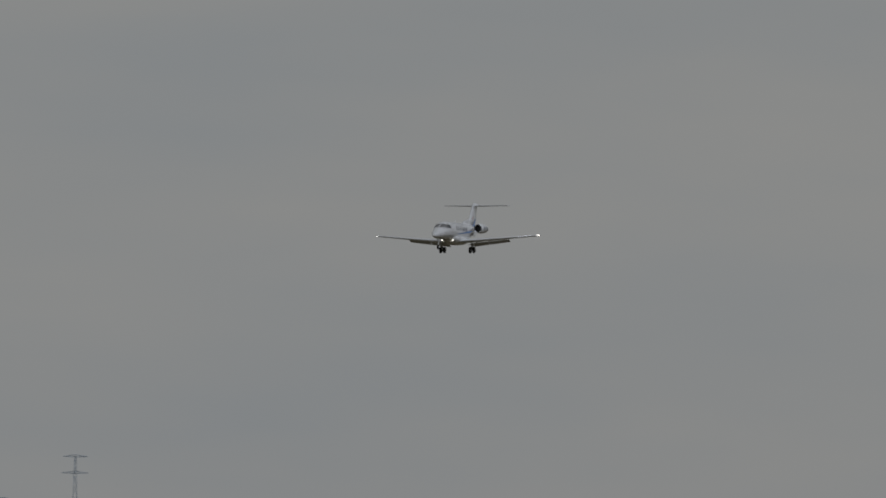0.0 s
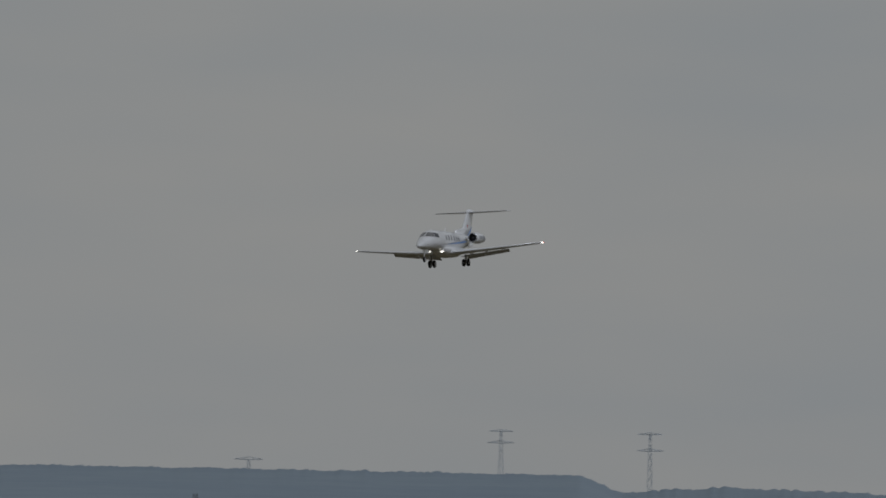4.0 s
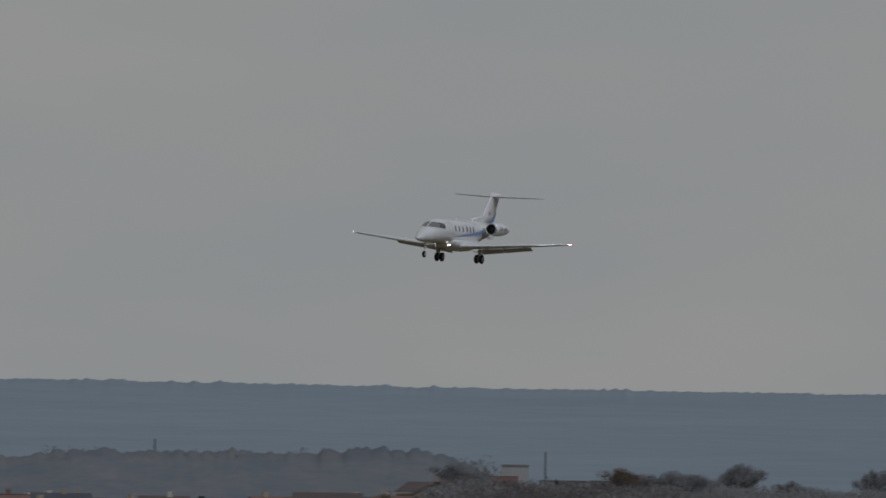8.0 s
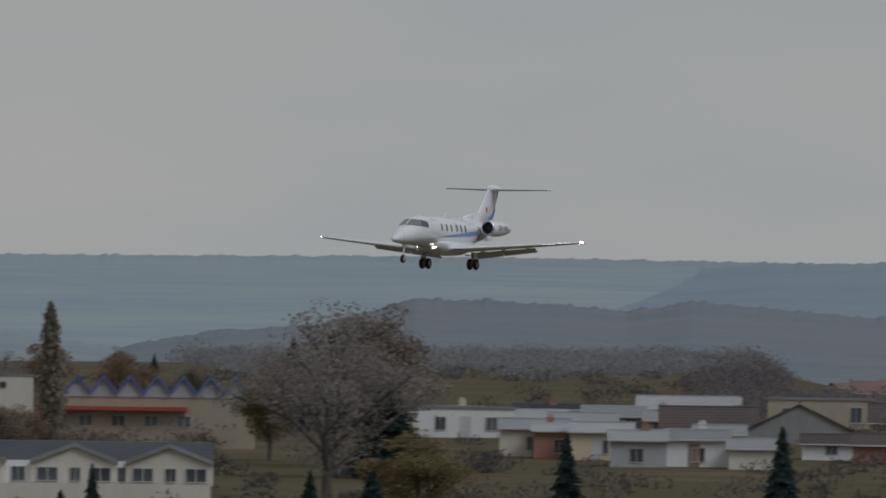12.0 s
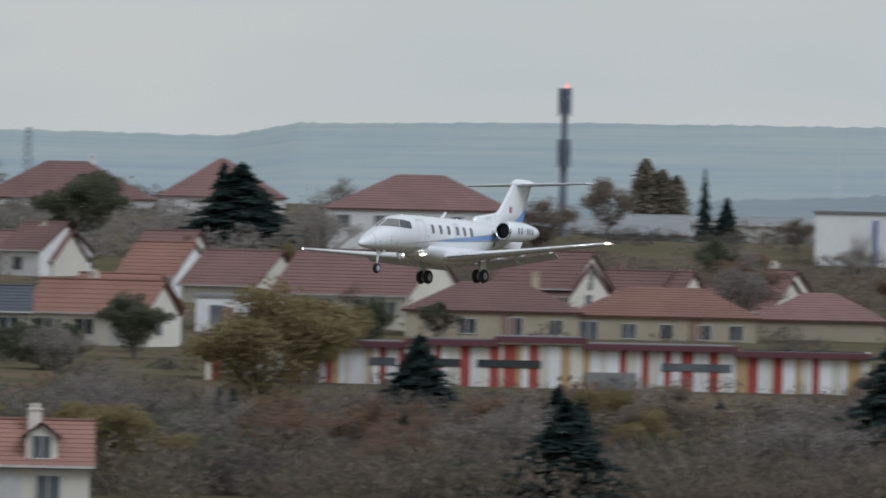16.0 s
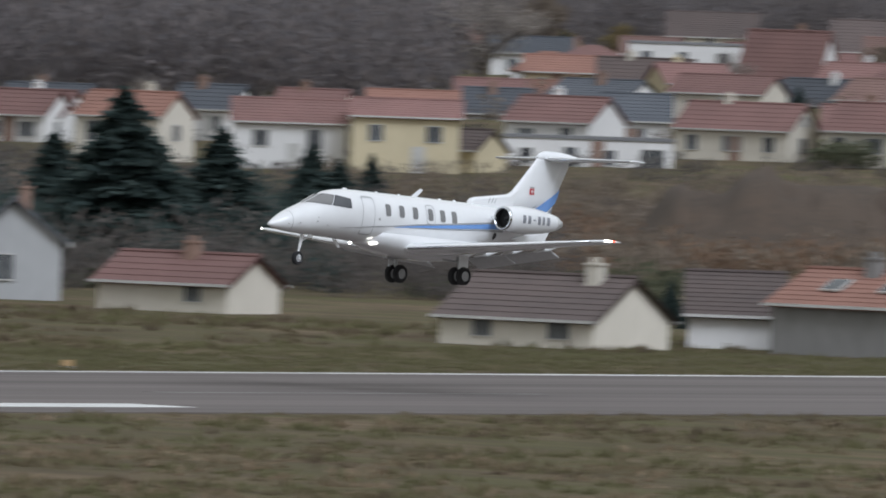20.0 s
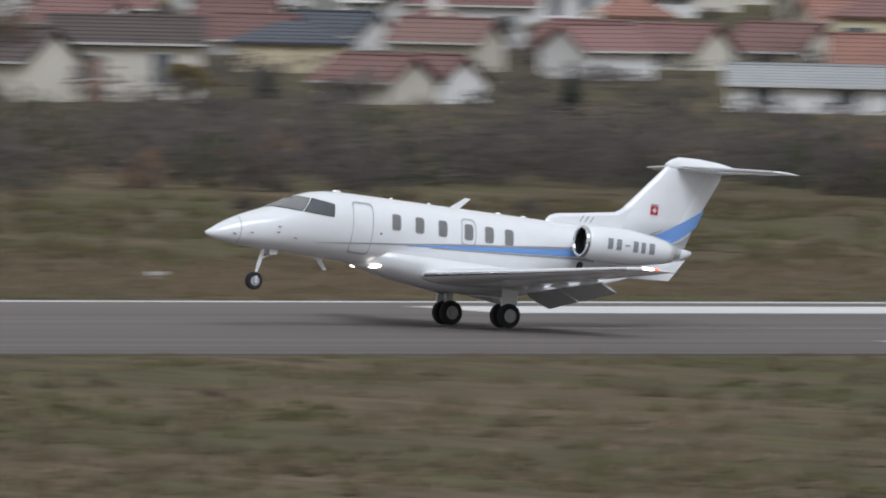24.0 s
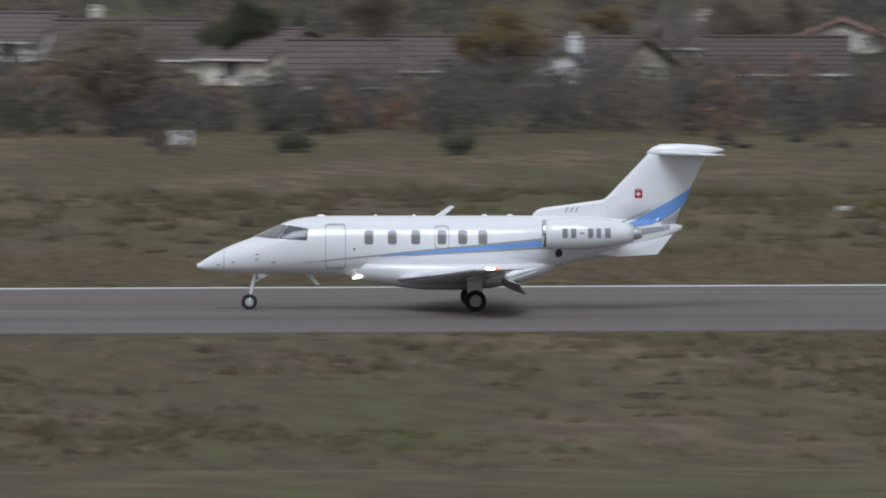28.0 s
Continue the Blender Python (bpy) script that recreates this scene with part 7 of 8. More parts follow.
plant('ochre_tree', 37.592, 720, -1.3, 9.1, 0.90)
plant('bare_tree', 37.486, 680, -0.8, 5.1)
plant('bare_tree', 38.022, 720, -1.7, 10.2, 0.75)
plant('bare_tree', 38.236, 725, -1.7, 9.8, 0.75)
plant('bare_tree', 38.471, 720, -1.5, 10.0, 0.75)
plant('bare_tree', 37.808, 720, -1.8, 9.4, 0.75)
plant('bare_tree', 38.685, 720, -1.5, 10.2, 0.75)
plant('bare_tree', 38.566, 560, 1.9, 1.7, 2.00)
plant('bare_tree', 40.923, 540, 1.9, 2.2, 1.60)
plant('bare_tree', 39.699, 640, 1.1, 4.5, 1.20)
plant('autumn_tree', 41.243, 570, 1.8, 2.8, 1.20)
plant('autumn_tree', 40.275, 750, 0.3, 2.0, 1.60)
plant('ochre_tree', 38.101, 900, 3.7, 2.4, 1.30)
plant('ochre_tree', 38.379, 900, 3.9, 2.5, 1.30)
plant('ochre_tree', 38.721, 900, 4.0, 2.7, 1.20)
plant('conifer', 33.709, 774, -0.0, 3.2, 1.30)
plant('olive_tree', 32.746, 766, -0.0, 2.6, 1.30)
plant('bare_tree', 34.137, 780, -0.0, 3.5, 1.20)
plant('conifer', 34.909, 660, 1.5, 2.1, 2.00)
plant('bare_tree', 35.168, 650, 0.8, 6.6, 1.10)
plant('bare_tree', 35.532, 650, 0.9, 4.4, 1.20)
plant('bare_tree', 33.680, 1100, 1.2, 3.3, 1.30)
plant('autumn_tree', 34.001, 1100, 1.4, 3.7, 1.30)
plant('conifer', 31.245, 740, -0.0, 2.2, 1.20)
plant('conifer', 30.088, 770, -0.0, 1.7, 1.50)
plant('ochre_tree', 29.789, 748, -0.0, 2.0, 1.20)
plant('bare_tree', 30.452, 758, -0.0, 1.7, 1.30)
plant('ochre_tree', 30.705, 950, 0.2, 2.0)
plant('ochre_tree', 31.112, 936, 0.2, 1.9)
plant('ochre_tree', 30.833, 932, 0.2, 1.4)
plant('olive_tree', 28.187, 736, -0.0, 2.1, 1.60)
plant('bare_tree', 26.924, 738, -0.0, 2.2)
plant('autumn_tree', 28.934, 750, 2.1, 2.8, 1.60)
plant('ochre_tree', 23.010, 610, 1.9, 2.5, 1.30)
plant('olive_tree', 23.620, 610, 1.1, 3.9, 1.50)
plant('autumn_tree', 23.903, 605, 1.2, 4.1, 1.30)
plant('bare_tree', 24.208, 605, 1.5, 3.4, 1.40)
plant('olive_tree', 24.709, 590, 1.7, 4.3, 1.40)
plant('bare_tree', 24.992, 590, 1.5, 4.0)
plant('ochre_tree', 25.453, 560, 1.3, 2.1, 2.00)
plant('bare_tree', 22.818, 550, 0.1, 3.3, 1.10)
plant('bare_tree', 23.341, 545, 0.1, 3.1, 1.20)
plant('ochre_tree', 17.328, 688, -0.0, 2.1, 1.20)
plant('bare_tree', 18.058, 680, -0.0, 3.0, 1.40)
plant('olive_tree', 17.032, 686, -0.0, 3.5, 1.30)
plant('autumn_tree', 19.457, 576, 1.8, 3.9, 1.20)
plant('shrub', 18.410, 536, -0.0, 1.3, 1.30)
plant('shrub', 19.383, 536, -0.0, 1.4, 1.20)
plant('shrub', 16.533, 546, -0.0, 0.9, 1.20)
plant('olive_tree', 15.749, 696, -0.0, 3.1, 1.20)
plant('bare_tree', 14.274, 694, -0.0, 2.8, 1.60)
plant('bare_tree', 12.728, 706, -0.0, 2.6, 1.50)
plant('autumn_tree', 5.361, 566, -0.0, 5.1, 1.40)
plant('ochre_tree', 7.562, 764, 0.7, 1.5, 1.80)
plant('autumn_tree', 8.339, 764, 0.7, 2.0, 1.20)
plant('conifer', 6.193, 764, 0.7, 1.5, 1.30)
plant('shrub', 6.947, 534, -0.0, 1.0)
plant('shrub', 6.190, 538, -0.0, 0.9, 1.20)


# ---- scrub, banks and mounds ----
def along(x):
    return lerp(x, [(-200, 580), (40, 562), (100, 558), (125, 583), (172, 533), (220, 486), (266, 478), (291, 487), (310, 482), (371, 492), (430, 510)])


def hedge(x0, x1, depth, n, r, h, shift=0.0):
    out = []
    for _ in range(n):
        x = NP.uniform(x0, x1)
        y = along(x) + shift + NP.uniform(0, depth)
        if 36.4 < math.degrees(math.atan2(x, y)) < 37.5:
            continue
        k = NP.uniform(0.6, 1.3) * (0.75 + 0.5 * noise.noise((x * 0.045, 3.0, shift)))
        out.append((x, y, ground_z(x, y) - 0.2, r * k, h * k))
    return out


scatter("scrub", "dark leafless scrub along the far side of the airfield", "scrub", hedge(-150, 420, 42, 1100, 2.6, 4.2), M["scrub_dark"], 0.20, 220)
scatter("scrub", "brown autumn scrub with dry leaves", "scrub", hedge(-150, 420, 60, 420, 2.2, 3.6, 8), M["scrub"], 0.19, 210, 0.45)
scatter("scrub", "rust-coloured bushes along the airfield edge", "scrub", hedge(-150, 420, 60, 110, 2.0, 3.4, 2), M["leaf_rust"], 0.26, 110, 0.5)
scatter("scrub", "dark olive bushes along the airfield edge", "scrub", hedge(-150, 420, 50, 110, 2.2, 3.4, 0), M["leaf_olive"], 0.26, 110, 0.5)
scatter("woodland", "wall of tall bare trees behind the runway hedge", "woodland", strip(37.3, 40.6, 690, 760, 150, 2.0, 9.0, 0.2), M["scrub_dark"], 0.34, 260, 0.3)
scatter("scrub", "dark undergrowth round the conifers", "scrub", strip(48.2, 50.7, 730, 900, 420, 2.4, 3.6), M["scrub_dark"], 0.22, 180)
scatter("scrub", "brown bushes over the earth heap", "scrub", strip(50.6, 52.6, 800, 935, 170, 1.8, 2.0), M["scrub"], 0.26, 90, 0.4)
scatter("scrub", "rust-coloured bushes by the earth heap", "scrub", strip(50.2, 52.6, 780, 935, 60, 1.8, 2.2), M["leaf_rust"], 0.26, 100, 0.5)
scatter("scrub", "low hedge at the foot of the town", "scrub", strip(53.2, 58.2, 1000, 1090, 170, 1.8, 0.9), M["scrub_dark"], 0.22, 70)
scatter("scrub", "low weeds on the earth bank", "scrub", strip(50.8, 56, 880, 1040, 620, 1.6, 0.9), M["scrub"], 0.18, 90, 0.4)
scatter("scrub", "dark brambles on the earth bank", "scrub", strip(50.8, 56.2, 890, 1050, 260, 1.5, 1.1), M["scrub_dark"], 0.18, 110, 0.4)
scatter("scrub", "dense green garden trees behind the runway houses", "scrub", strip(52.15, 53.35, 695, 765, 80, 2.2, 3.0), M["leaf_olive"], 0.17, 300, 0.5)
scatter("scrub", "dark evergreen shrubs behind the runway houses", "scrub", strip(52.3, 53.4, 700, 770, 36, 2.0, 3.2), M["needle"], 0.17, 300, 0.5)
scatter("scrub", "single low bushes in the field", "scrub", hedge(-150, 420, 30, 60, 1.1, 1.3, -36), M["scrub_dark"], 0.2, 80)
scatter("scrub", "brown thicket between the runway houses and the town", "scrub", strip(57.4, 66.5, 760, 920, 900, 3.0, 3.2), M["scrub"], 0.20, 240, 0.4)
scatter("scrub", "dark thicket with bare twigs", "scrub", strip(58.6, 66.5, 780, 930, 560, 3.0, 3.8), M["scrub_dark"], 0.20, 250)
scatter("scrub", "low brown scrub under the town", "scrub", strip(57.4, 62.7, 930, 1050, 260, 2.4, 1.2), M["scrub"], 0.28, 80, 0.4)
scatter("scrub", "brown bushes before the terrace", "scrub", strip(62.7, 66.6, 930, 1085, 420, 2.6, 2.4), M["scrub"], 0.20, 200, 0.4)
scatter("scrub", "rust-coloured bushes in the thicket", "scrub", strip(58.5, 66.6, 790, 1000, 90, 2.8, 3.0), M["leaf_rust"], 0.28, 120, 0.5)
scatter("scrub", "ochre bushes in the thicket", "scrub", strip(58.5, 66.6, 790, 1000, 70, 2.6, 2.8), M["leaf_ochre"], 0.28, 120, 0.5)
scatter("scrub", "dark green bushes in the thicket", "scrub", strip(58.5, 66.6, 780, 940, 90, 2.6, 3.4), M["leaf_olive"], 0.28, 120, 0.5)
scatter("scrub", "olive bushes on the slope", "scrub", strip(55.5, 63, 790, 920, 130, 2.4, 2.8), M["leaf_olive"], 0.25, 120, 0.6)
scatter("scrub", "dark green bushes behind the runway houses", "scrub", strip(56.8, 60.2, 785, 900, 190, 2.6, 3.3), M["leaf_olive"], 0.19, 220, 0.5)
scatter("scrub", "brown thicket below the town", "scrub", strip(46.5, 52.5, 800, 1080, 420, 2.4, 2.2), M["scrub"], 0.28, 90)
scatter("scrub", "dark thicket below the conifers", "scrub", strip(46.5, 49.6, 790, 1050, 260, 2.6, 3.2), M["scrub_dark"], 0.3, 100)
scatter("scrub", "garden bushes behind the runway houses", "scrub", strip(46, 58, 735, 800, 130, 1.6, 1.5), M["leaf_olive"], 0.2, 90, 0.6)
scatter("scrub", "grey hedges and gardens between the houses", "scrub", strip(46, 63, 1060, 1900, 1700, 1.8, 1.7), M["scrub_dark"], 0.20, 100)
scatter("scrub", "brown hedges and small trees of the town", "scrub", strip(46, 63, 1150, 1950, 260, 1.8, 2.8), M["leaf_brown"], 0.22, 90, 0.5)
scatter("scrub", "brown trees between the buildings", "scrub", strip(61, 66.5, 1310, 1430, 560, 2.8, 2.6), M["scrub"], 0.26, 130, 0.4)
scatter("scrub", "grey bare trees between the buildings", "scrub", strip(58.8, 61.0, 1340, 1640, 150, 3.0, 3.2), M["leaf_grey"], 0.28, 130, 0.4)
scatter("scrub", "dark scrub between the flat-roofed houses", "scrub", strip(66, 71, 1040, 1700, 420, 2.4, 1.7), M["scrub_dark"], 0.26, 80)
# village trees: haze is put into the wood_far and wood_haze colours
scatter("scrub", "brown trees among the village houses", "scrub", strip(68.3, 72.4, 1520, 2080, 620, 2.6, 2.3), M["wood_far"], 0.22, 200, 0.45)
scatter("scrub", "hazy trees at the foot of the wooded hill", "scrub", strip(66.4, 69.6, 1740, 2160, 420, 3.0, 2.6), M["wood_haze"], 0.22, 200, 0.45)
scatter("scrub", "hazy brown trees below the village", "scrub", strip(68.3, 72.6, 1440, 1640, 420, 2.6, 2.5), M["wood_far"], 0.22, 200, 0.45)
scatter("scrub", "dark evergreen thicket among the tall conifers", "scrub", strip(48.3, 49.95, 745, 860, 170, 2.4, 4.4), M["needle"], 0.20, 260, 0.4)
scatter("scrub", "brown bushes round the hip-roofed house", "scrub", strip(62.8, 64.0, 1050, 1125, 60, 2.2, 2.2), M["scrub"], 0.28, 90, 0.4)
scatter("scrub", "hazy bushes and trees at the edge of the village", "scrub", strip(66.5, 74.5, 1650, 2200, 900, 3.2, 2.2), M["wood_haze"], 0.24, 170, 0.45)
scatter("scrub", "gardens and hedges among the far houses", "scrub", strip(20, 46, 640, 1300, 1900, 2.1, 1.9), M["scrub_dark"], 0.22, 110)
scatter("scrub", "dark trees and hedges behind the last houses", "scrub", strip(-4, 20, 740, 1150, 1000, 2.6, 3.0), M["scrub_dark"], 0.24, 110)
scatter("scrub", "gardens and small trees among the houses", "scrub", strip(-4, 30, 600, 900, 900, 2.0, 2.6), M["scrub_dark"], 0.25, 90)


def tufts(n, x0, x1, y0, y1, r, h):
    out = []
    for _ in range(n):
        x, y = NP.uniform(x0, x1), NP.uniform(y0, y1)
        out.append((x, y, ground_z(x, y) - 0.05, r * NP.uniform(0.5, 1.4), h * NP.uniform(0.5, 1.4)))
    return out


def patchy(n, y0, y1, seed):
    """Tufts that gather in patches a few metres across."""
    out = []
    while len(out) < n:
        x, y = NP.uniform(-60, 520), NP.uniform(y0, y1)
        if math.hypot(x, y) < 225 or noise.noise((x * 0.11, y * 0.045, seed * 9.7)) + 0.5 * noise.noise((x * 0.45, y * 0.15, seed)) < NP.uniform(-0.1, 0.35):
            continue
        out.append((x, y, ground_z(x, y) - 0.06, NP.uniform(0.4, 1.1), NP.uniform(0.12, 0.34)))
    return out


scatter("grass_tufts", "dry grass tufts along the runway edge", "grass", tufts(1100, -40, 620, 330, 335.8, 0.6, 0.16), M["tuft"], 0.10, 30, 0.25)
scatter("grass_tufts", "tall dry straw-coloured grass beyond the runway", "grass", tufts(6500, -60, 330, 378.5, 407, 1.2, 0.34), M["tuft_dry"], 0.15, 20, 0.25)
scatter("grass_tufts", "fresh green grass along the runway edge", "grass", tufts(1500, -60, 640, 374.6, 377.5, 0.8, 0.10), M["tuft_green"], 0.12, 20, 0.25)
scatter("grass_tufts", "green grass of the far verge", "grass", tufts(6500, 300, 640, 376, 404, 1.1, 0.16), M["tuft_green"], 0.13, 20, 0.25)
scatter("grass_tufts", "grass tufts on the far verge", "grass", tufts(700, -40, 640, 375, 384, 0.8, 0.18), M["tuft"], 0.12, 20, 0.25)
scatter("grass_tufts", "coarse brown grass of the meadow", "grass", patchy(5200, 225, 331, 1), M["tuft"], 0.20, 14, 0.3)
scatter("grass_tufts", "dry straw-coloured grass of the meadow", "grass", patchy(3200, 225, 331, 2), M["tuft_dry"], 0.20, 14, 0.3)
scatter("grass_tufts", "greener grass of the meadow", "grass", patchy(5200, 225, 331, 3), M["tuft_green"], 0.20, 14, 0.3)
scatter("grass_tufts", "dark withered grass of the meadow", "grass", patchy(1300, 225, 331, 4), M["tuft_dark"], 0.20, 14, 0.3)
scatter("grass_tufts", "coarse brown grass of the far field", "grass", patchy(4000, 398, 480, 5), M["tuft"], 0.26, 14, 0.3)
scatter("grass_tufts", "greener grass of the far field", "grass", patchy(3000, 398, 480, 6), M["tuft_green"], 0.26, 14, 0.3)
scatter("grass_tufts", "dark withered grass of the far field", "grass", patchy(1400, 398, 480, 7), M["tuft_dark"], 0.26, 14, 0.3)


def mound(name, label, b0, b1, d0, d1, h, mat_, seed):
    bm = bmesh.new()
    nb, nd = 70, 12
    grid = []
    for j in range(nd + 1):
        row = []
        for i in range(nb + 1):
            u, v = i / nb, j / nd
            x, y = polar(b0 + (b1 - b0) * u, d0 + (d1 - d0) * v)
            k = min(1, 5 * u, 5 * (1 - u)) * min(1.0, 2.2 * v) * min(1.0, 3 * (1 - v) + 0.0)
            k = max(0.0, k)
            q = 0.75 + 0.45 * noise.noise((u * 7, v * 2, seed)) + 0.18 * noise.noise((u * 30, v * 9, seed))
            row.append(bm.verts.new((x, y, ground_z(x, y) - 0.3 + (h * q + 0.3) * k * k * (3 - 2 * k))))
        grid.append(row)
    for g0, g1 in zip(grid, grid[1:]):
        for i in range(nb):
            bm.faces.new((g0[i], g0[i + 1], g1[i + 1], g1[i]))
    return tagged(part(name, bm, mat_, smooth=True), label, "mound", kind="structure")


mound("earth_bank", "bare brown earth bank above the field", 50.6, 56.0, 900, 1040, 3.4, M["soil"], 2)
mound("grass_mound", "low green grass mound", 54.8, 57.4, 800, 900, 2.0, M["grass_green"], 5)
mound("earth_heap", "dark heap of bare earth", 50.9, 52.6, 850, 930, 4.6, M["soil"], 8)
mound("grass_mound", "pale green slope behind the low houses", 48.6, 50.8, 790, 880, 1.6, M["grass_green"], 11)


# ---- more houses of the estate, filling the rows behind ----
def estate_house_rows(b0, b1, rows, gap, clear, seed, open_field=True, size=0.8):
    """The close rows behind, house by house, where no house stands yet."""
    used = [o.matrix_basis.translation.copy() for o in scene.objects if "house" in o.name and o.parent is None]
    rr = random.Random(seed)
    for d in rows:
        b = b0 + rr.uniform(0, 0.4)
        while b < b1:
            dist, turn = d + rr.uniform(-14, 14), rr.choice((-35, -20, 0, 0, 20, 32, 32, 90))
            x, y = polar(b, dist)
            p = Vector((x, y, ground_z(x, y)))
            at = b
            b += rr.uniform(*gap)
            if min((p - q).length for q in used) < clear or (open_field and dist < 1330 and not 53.3 < b < 58):
                continue
            used.append(p)
            eave = rr.choice((2.6, 2.8, 4.4)) if dist < 1350 else rr.choice((1.8, 2.2, 2.6))
            hip = rr.random() < 0.3
            house(at, dist, p.z, rr.uniform(7.6, 11.2) * size, rr.uniform(6.8, 8.8) * size, eave * (size + 0.1), rr.uniform(1.7, 2.2) * size, 0 if hip else turn,
                  rr.choice(("red", "red", "red", "russet", "russet", "orange", "slate", "brown")), rr.choice(("white", "white", "cream", "cream", "pale", "yellow")), hip=hip)


estate_house_rows(50.6, 58.4, range(1180, 1640, 46), (0.42, 0.70), 11.0, 21)
estate_house_rows(28.6, 38.6, (850, 905, 965), (0.5, 0.85), 11.0, 9, False, 0.6)


# ---- the far village ----
def village_rows(name, b0, b1, rows, gap, clear, seed, size=0.72, walls=(0, 0, 0, 1, 1, 8), roofs=(3, 3, 3, 4, 4, 4, 5, 6, 6, 9)):
    """The close-packed houses behind, too many to count: one mass of gabled houses with their roofs and windows."""
    used = [o.matrix_basis.translation.copy() for o in scene.objects if "house" in o.name and o.parent is None]
    rr = random.Random(seed)
    names = ["wall_white", "wall_cream", "wall_ochre", "roof_red", "roof_russet", "roof_orange", "roof_slate", "pane", "wall_yellow", "roof_brown"]
    vs, fs, mi = [], [], []

    def put(pts, slot):
        fs.append(tuple(range(len(vs), len(vs) + len(pts))))
        vs.extend(pts)
        mi.append(slot)
    for d in rows:
        b = b0 + rr.uniform(0, 0.4)
        while b < b1:
            dist, turn = d + rr.uniform(-14, 14), rr.choice((-35, -20, 0, 0, 20, 35, 90))
            x, y = polar(b, dist)
            p = Vector((x, y, ground_z(x, y)))
            b += rr.uniform(*gap)
            if min((p - q).length for q in used) < clear:
                continue
            used.append(p)
            m = pose(p.x, p.y, p.z, 0, 0, -b - turn)
            L, W, e, r = rr.uniform(3.8, 5.6), rr.uniform(3.4, 4.4), rr.choice((1.6, 1.9, 2.2, 2.6)), rr.uniform(1.6, 2.1)
            L, W, r = L * size, W * size, r * size
            wall, roof = rr.choice(walls), rr.choice(roofs)
            for sy in (-1, 1):
                put([m @ Vector(q) for q in ((-L, sy * W, -1), (L, sy * W, -1), (L, sy * W, e), (-L, sy * W, e))], wall)
                put([m @ Vector(q) for q in ((sy * L, -W, -1), (sy * L, W, -1), (sy * L, W, e), (sy * L, 0, e + r), (sy * L, -W, e))], wall)
                o = r * 0.4 / W
                for dz in (0.0, 0.16):
                    put([m @ Vector(q) for q in ((-L - 0.3, sy * (W + 0.4), e - o + dz), (L + 0.3, sy * (W + 0.4), e - o + dz), (L + 0.3, 0, e + r + dz), (-L - 0.3, 0, e + r + dz))], roof)
                put([m @ Vector(q) for q in ((-L - 0.3, sy * (W + 0.4), e - o), (L + 0.3, sy * (W + 0.4), e - o), (L + 0.3, sy * (W + 0.4), e - o + 0.16), (-L - 0.3, sy * (W + 0.4), e - o + 0.16))], 0)
            for z in ([1.4, 4.0] if e > 4 else [1.5]):
                for k in range(3):
                    xx = L * (-0.62 + 0.62 * k) + rr.uniform(-0.2, 0.2)
                    put([m @ Vector(q) for q in ((xx - 0.5, -W - 0.03, z - 0.55), (xx + 0.5, -W - 0.03, z - 0.55), (xx + 0.5, -W - 0.03, z + 0.55), (xx - 0.5, -W - 0.03, z + 0.55))], 7)
                for sx in (-1, 1):
                    yy = rr.uniform(-0.4, 0.4) * W
                    put([m @ Vector(q) for q in ((sx * (L + 0.03), yy - 0.45, z - 0.55), (sx * (L + 0.03), yy + 0.45, z - 0.55), (sx * (L + 0.03), yy + 0.45, z + 0.55), (sx * (L + 0.03), yy - 0.45, z + 0.55))], 7)
            if rr.random() < 0.5:
                xx = rr.uniform(-0.6, 0.6) * L
                c = [m @ Vector((xx + i * 0.3, j * 0.3, k)) for k in (e + 0.6 * r, e + r + 0.7) for i, j in ((-1, -1), (1, -1), (1, 1), (-1, 1))]
                for q in ((0, 1, 5, 4), (1, 2, 6, 5), (2, 3, 7, 6), (3, 0, 4, 7), (4, 5, 6, 7)):
                    put([c[i] for i in q], wall)
    me = bpy.data.meshes.new(name)
    me.from_pydata([tuple(v) for v in vs], [], fs)
    for q in names:
        me.materials.append(M[q])
    me.polygons.foreach_set("material_index", mi)
    tagged(new(name, me), "close rows of white and cream houses with red tiled roofs", "houses", kind="stuff")


# the village's dull walls and roofs have the haze put into their colours
village_rows("village_houses", 68.9, 71.5, range(1600, 2040, 48), (0.32, 0.55), 10.0, 5, 0.72, (1, 2, 2), (4, 4, 9, 9, 6))
village_rows("far_houses", 28.0, 39.5, range(1020, 1420, 44), (0.4, 0.65), 10.0, 6, 0.72)


# the rows of houses and the thicket go on between the conifers and the depot
def joining_rows():
    rr = random.Random(8)
    for b in (41.9, 42.7, 43.4, 44.3, 45.1, 45.9):
        d = 655 + rr.uniform(-15, 15)
        x, y = polar(b, d)
        house(b, d, ground_z(x, y), rr.uniform(8, 11), rr.uniform(6.5, 8), rr.uniform(2.2, 2.9), rr.uniform(1.7, 2.2), rr.choice((-30, 0, 0, 30)), rr.choice(("brown", "red", "slate", "orange")), rr.choice(("white", "cream", "cream")))
    for b in (41.2, 41.7, 42.3, 42.9, 43.5, 44.0, 44.6, 45.2, 45.8, 46.3):
        d = 1090 + rr.uniform(-25, 25)
        x, y = polar(b, d)
        house(b, d, ground_z(x, y), rr.uniform(8, 11), rr.uniform(7, 8.5), rr.choice((2.8, 4.6)), rr.uniform(1.8, 2.3), rr.choice((-30, 0, 20, 30)), rr.choice(("red", "red", "slate", "russet")), rr.choice(("white", "cream", "cream")))


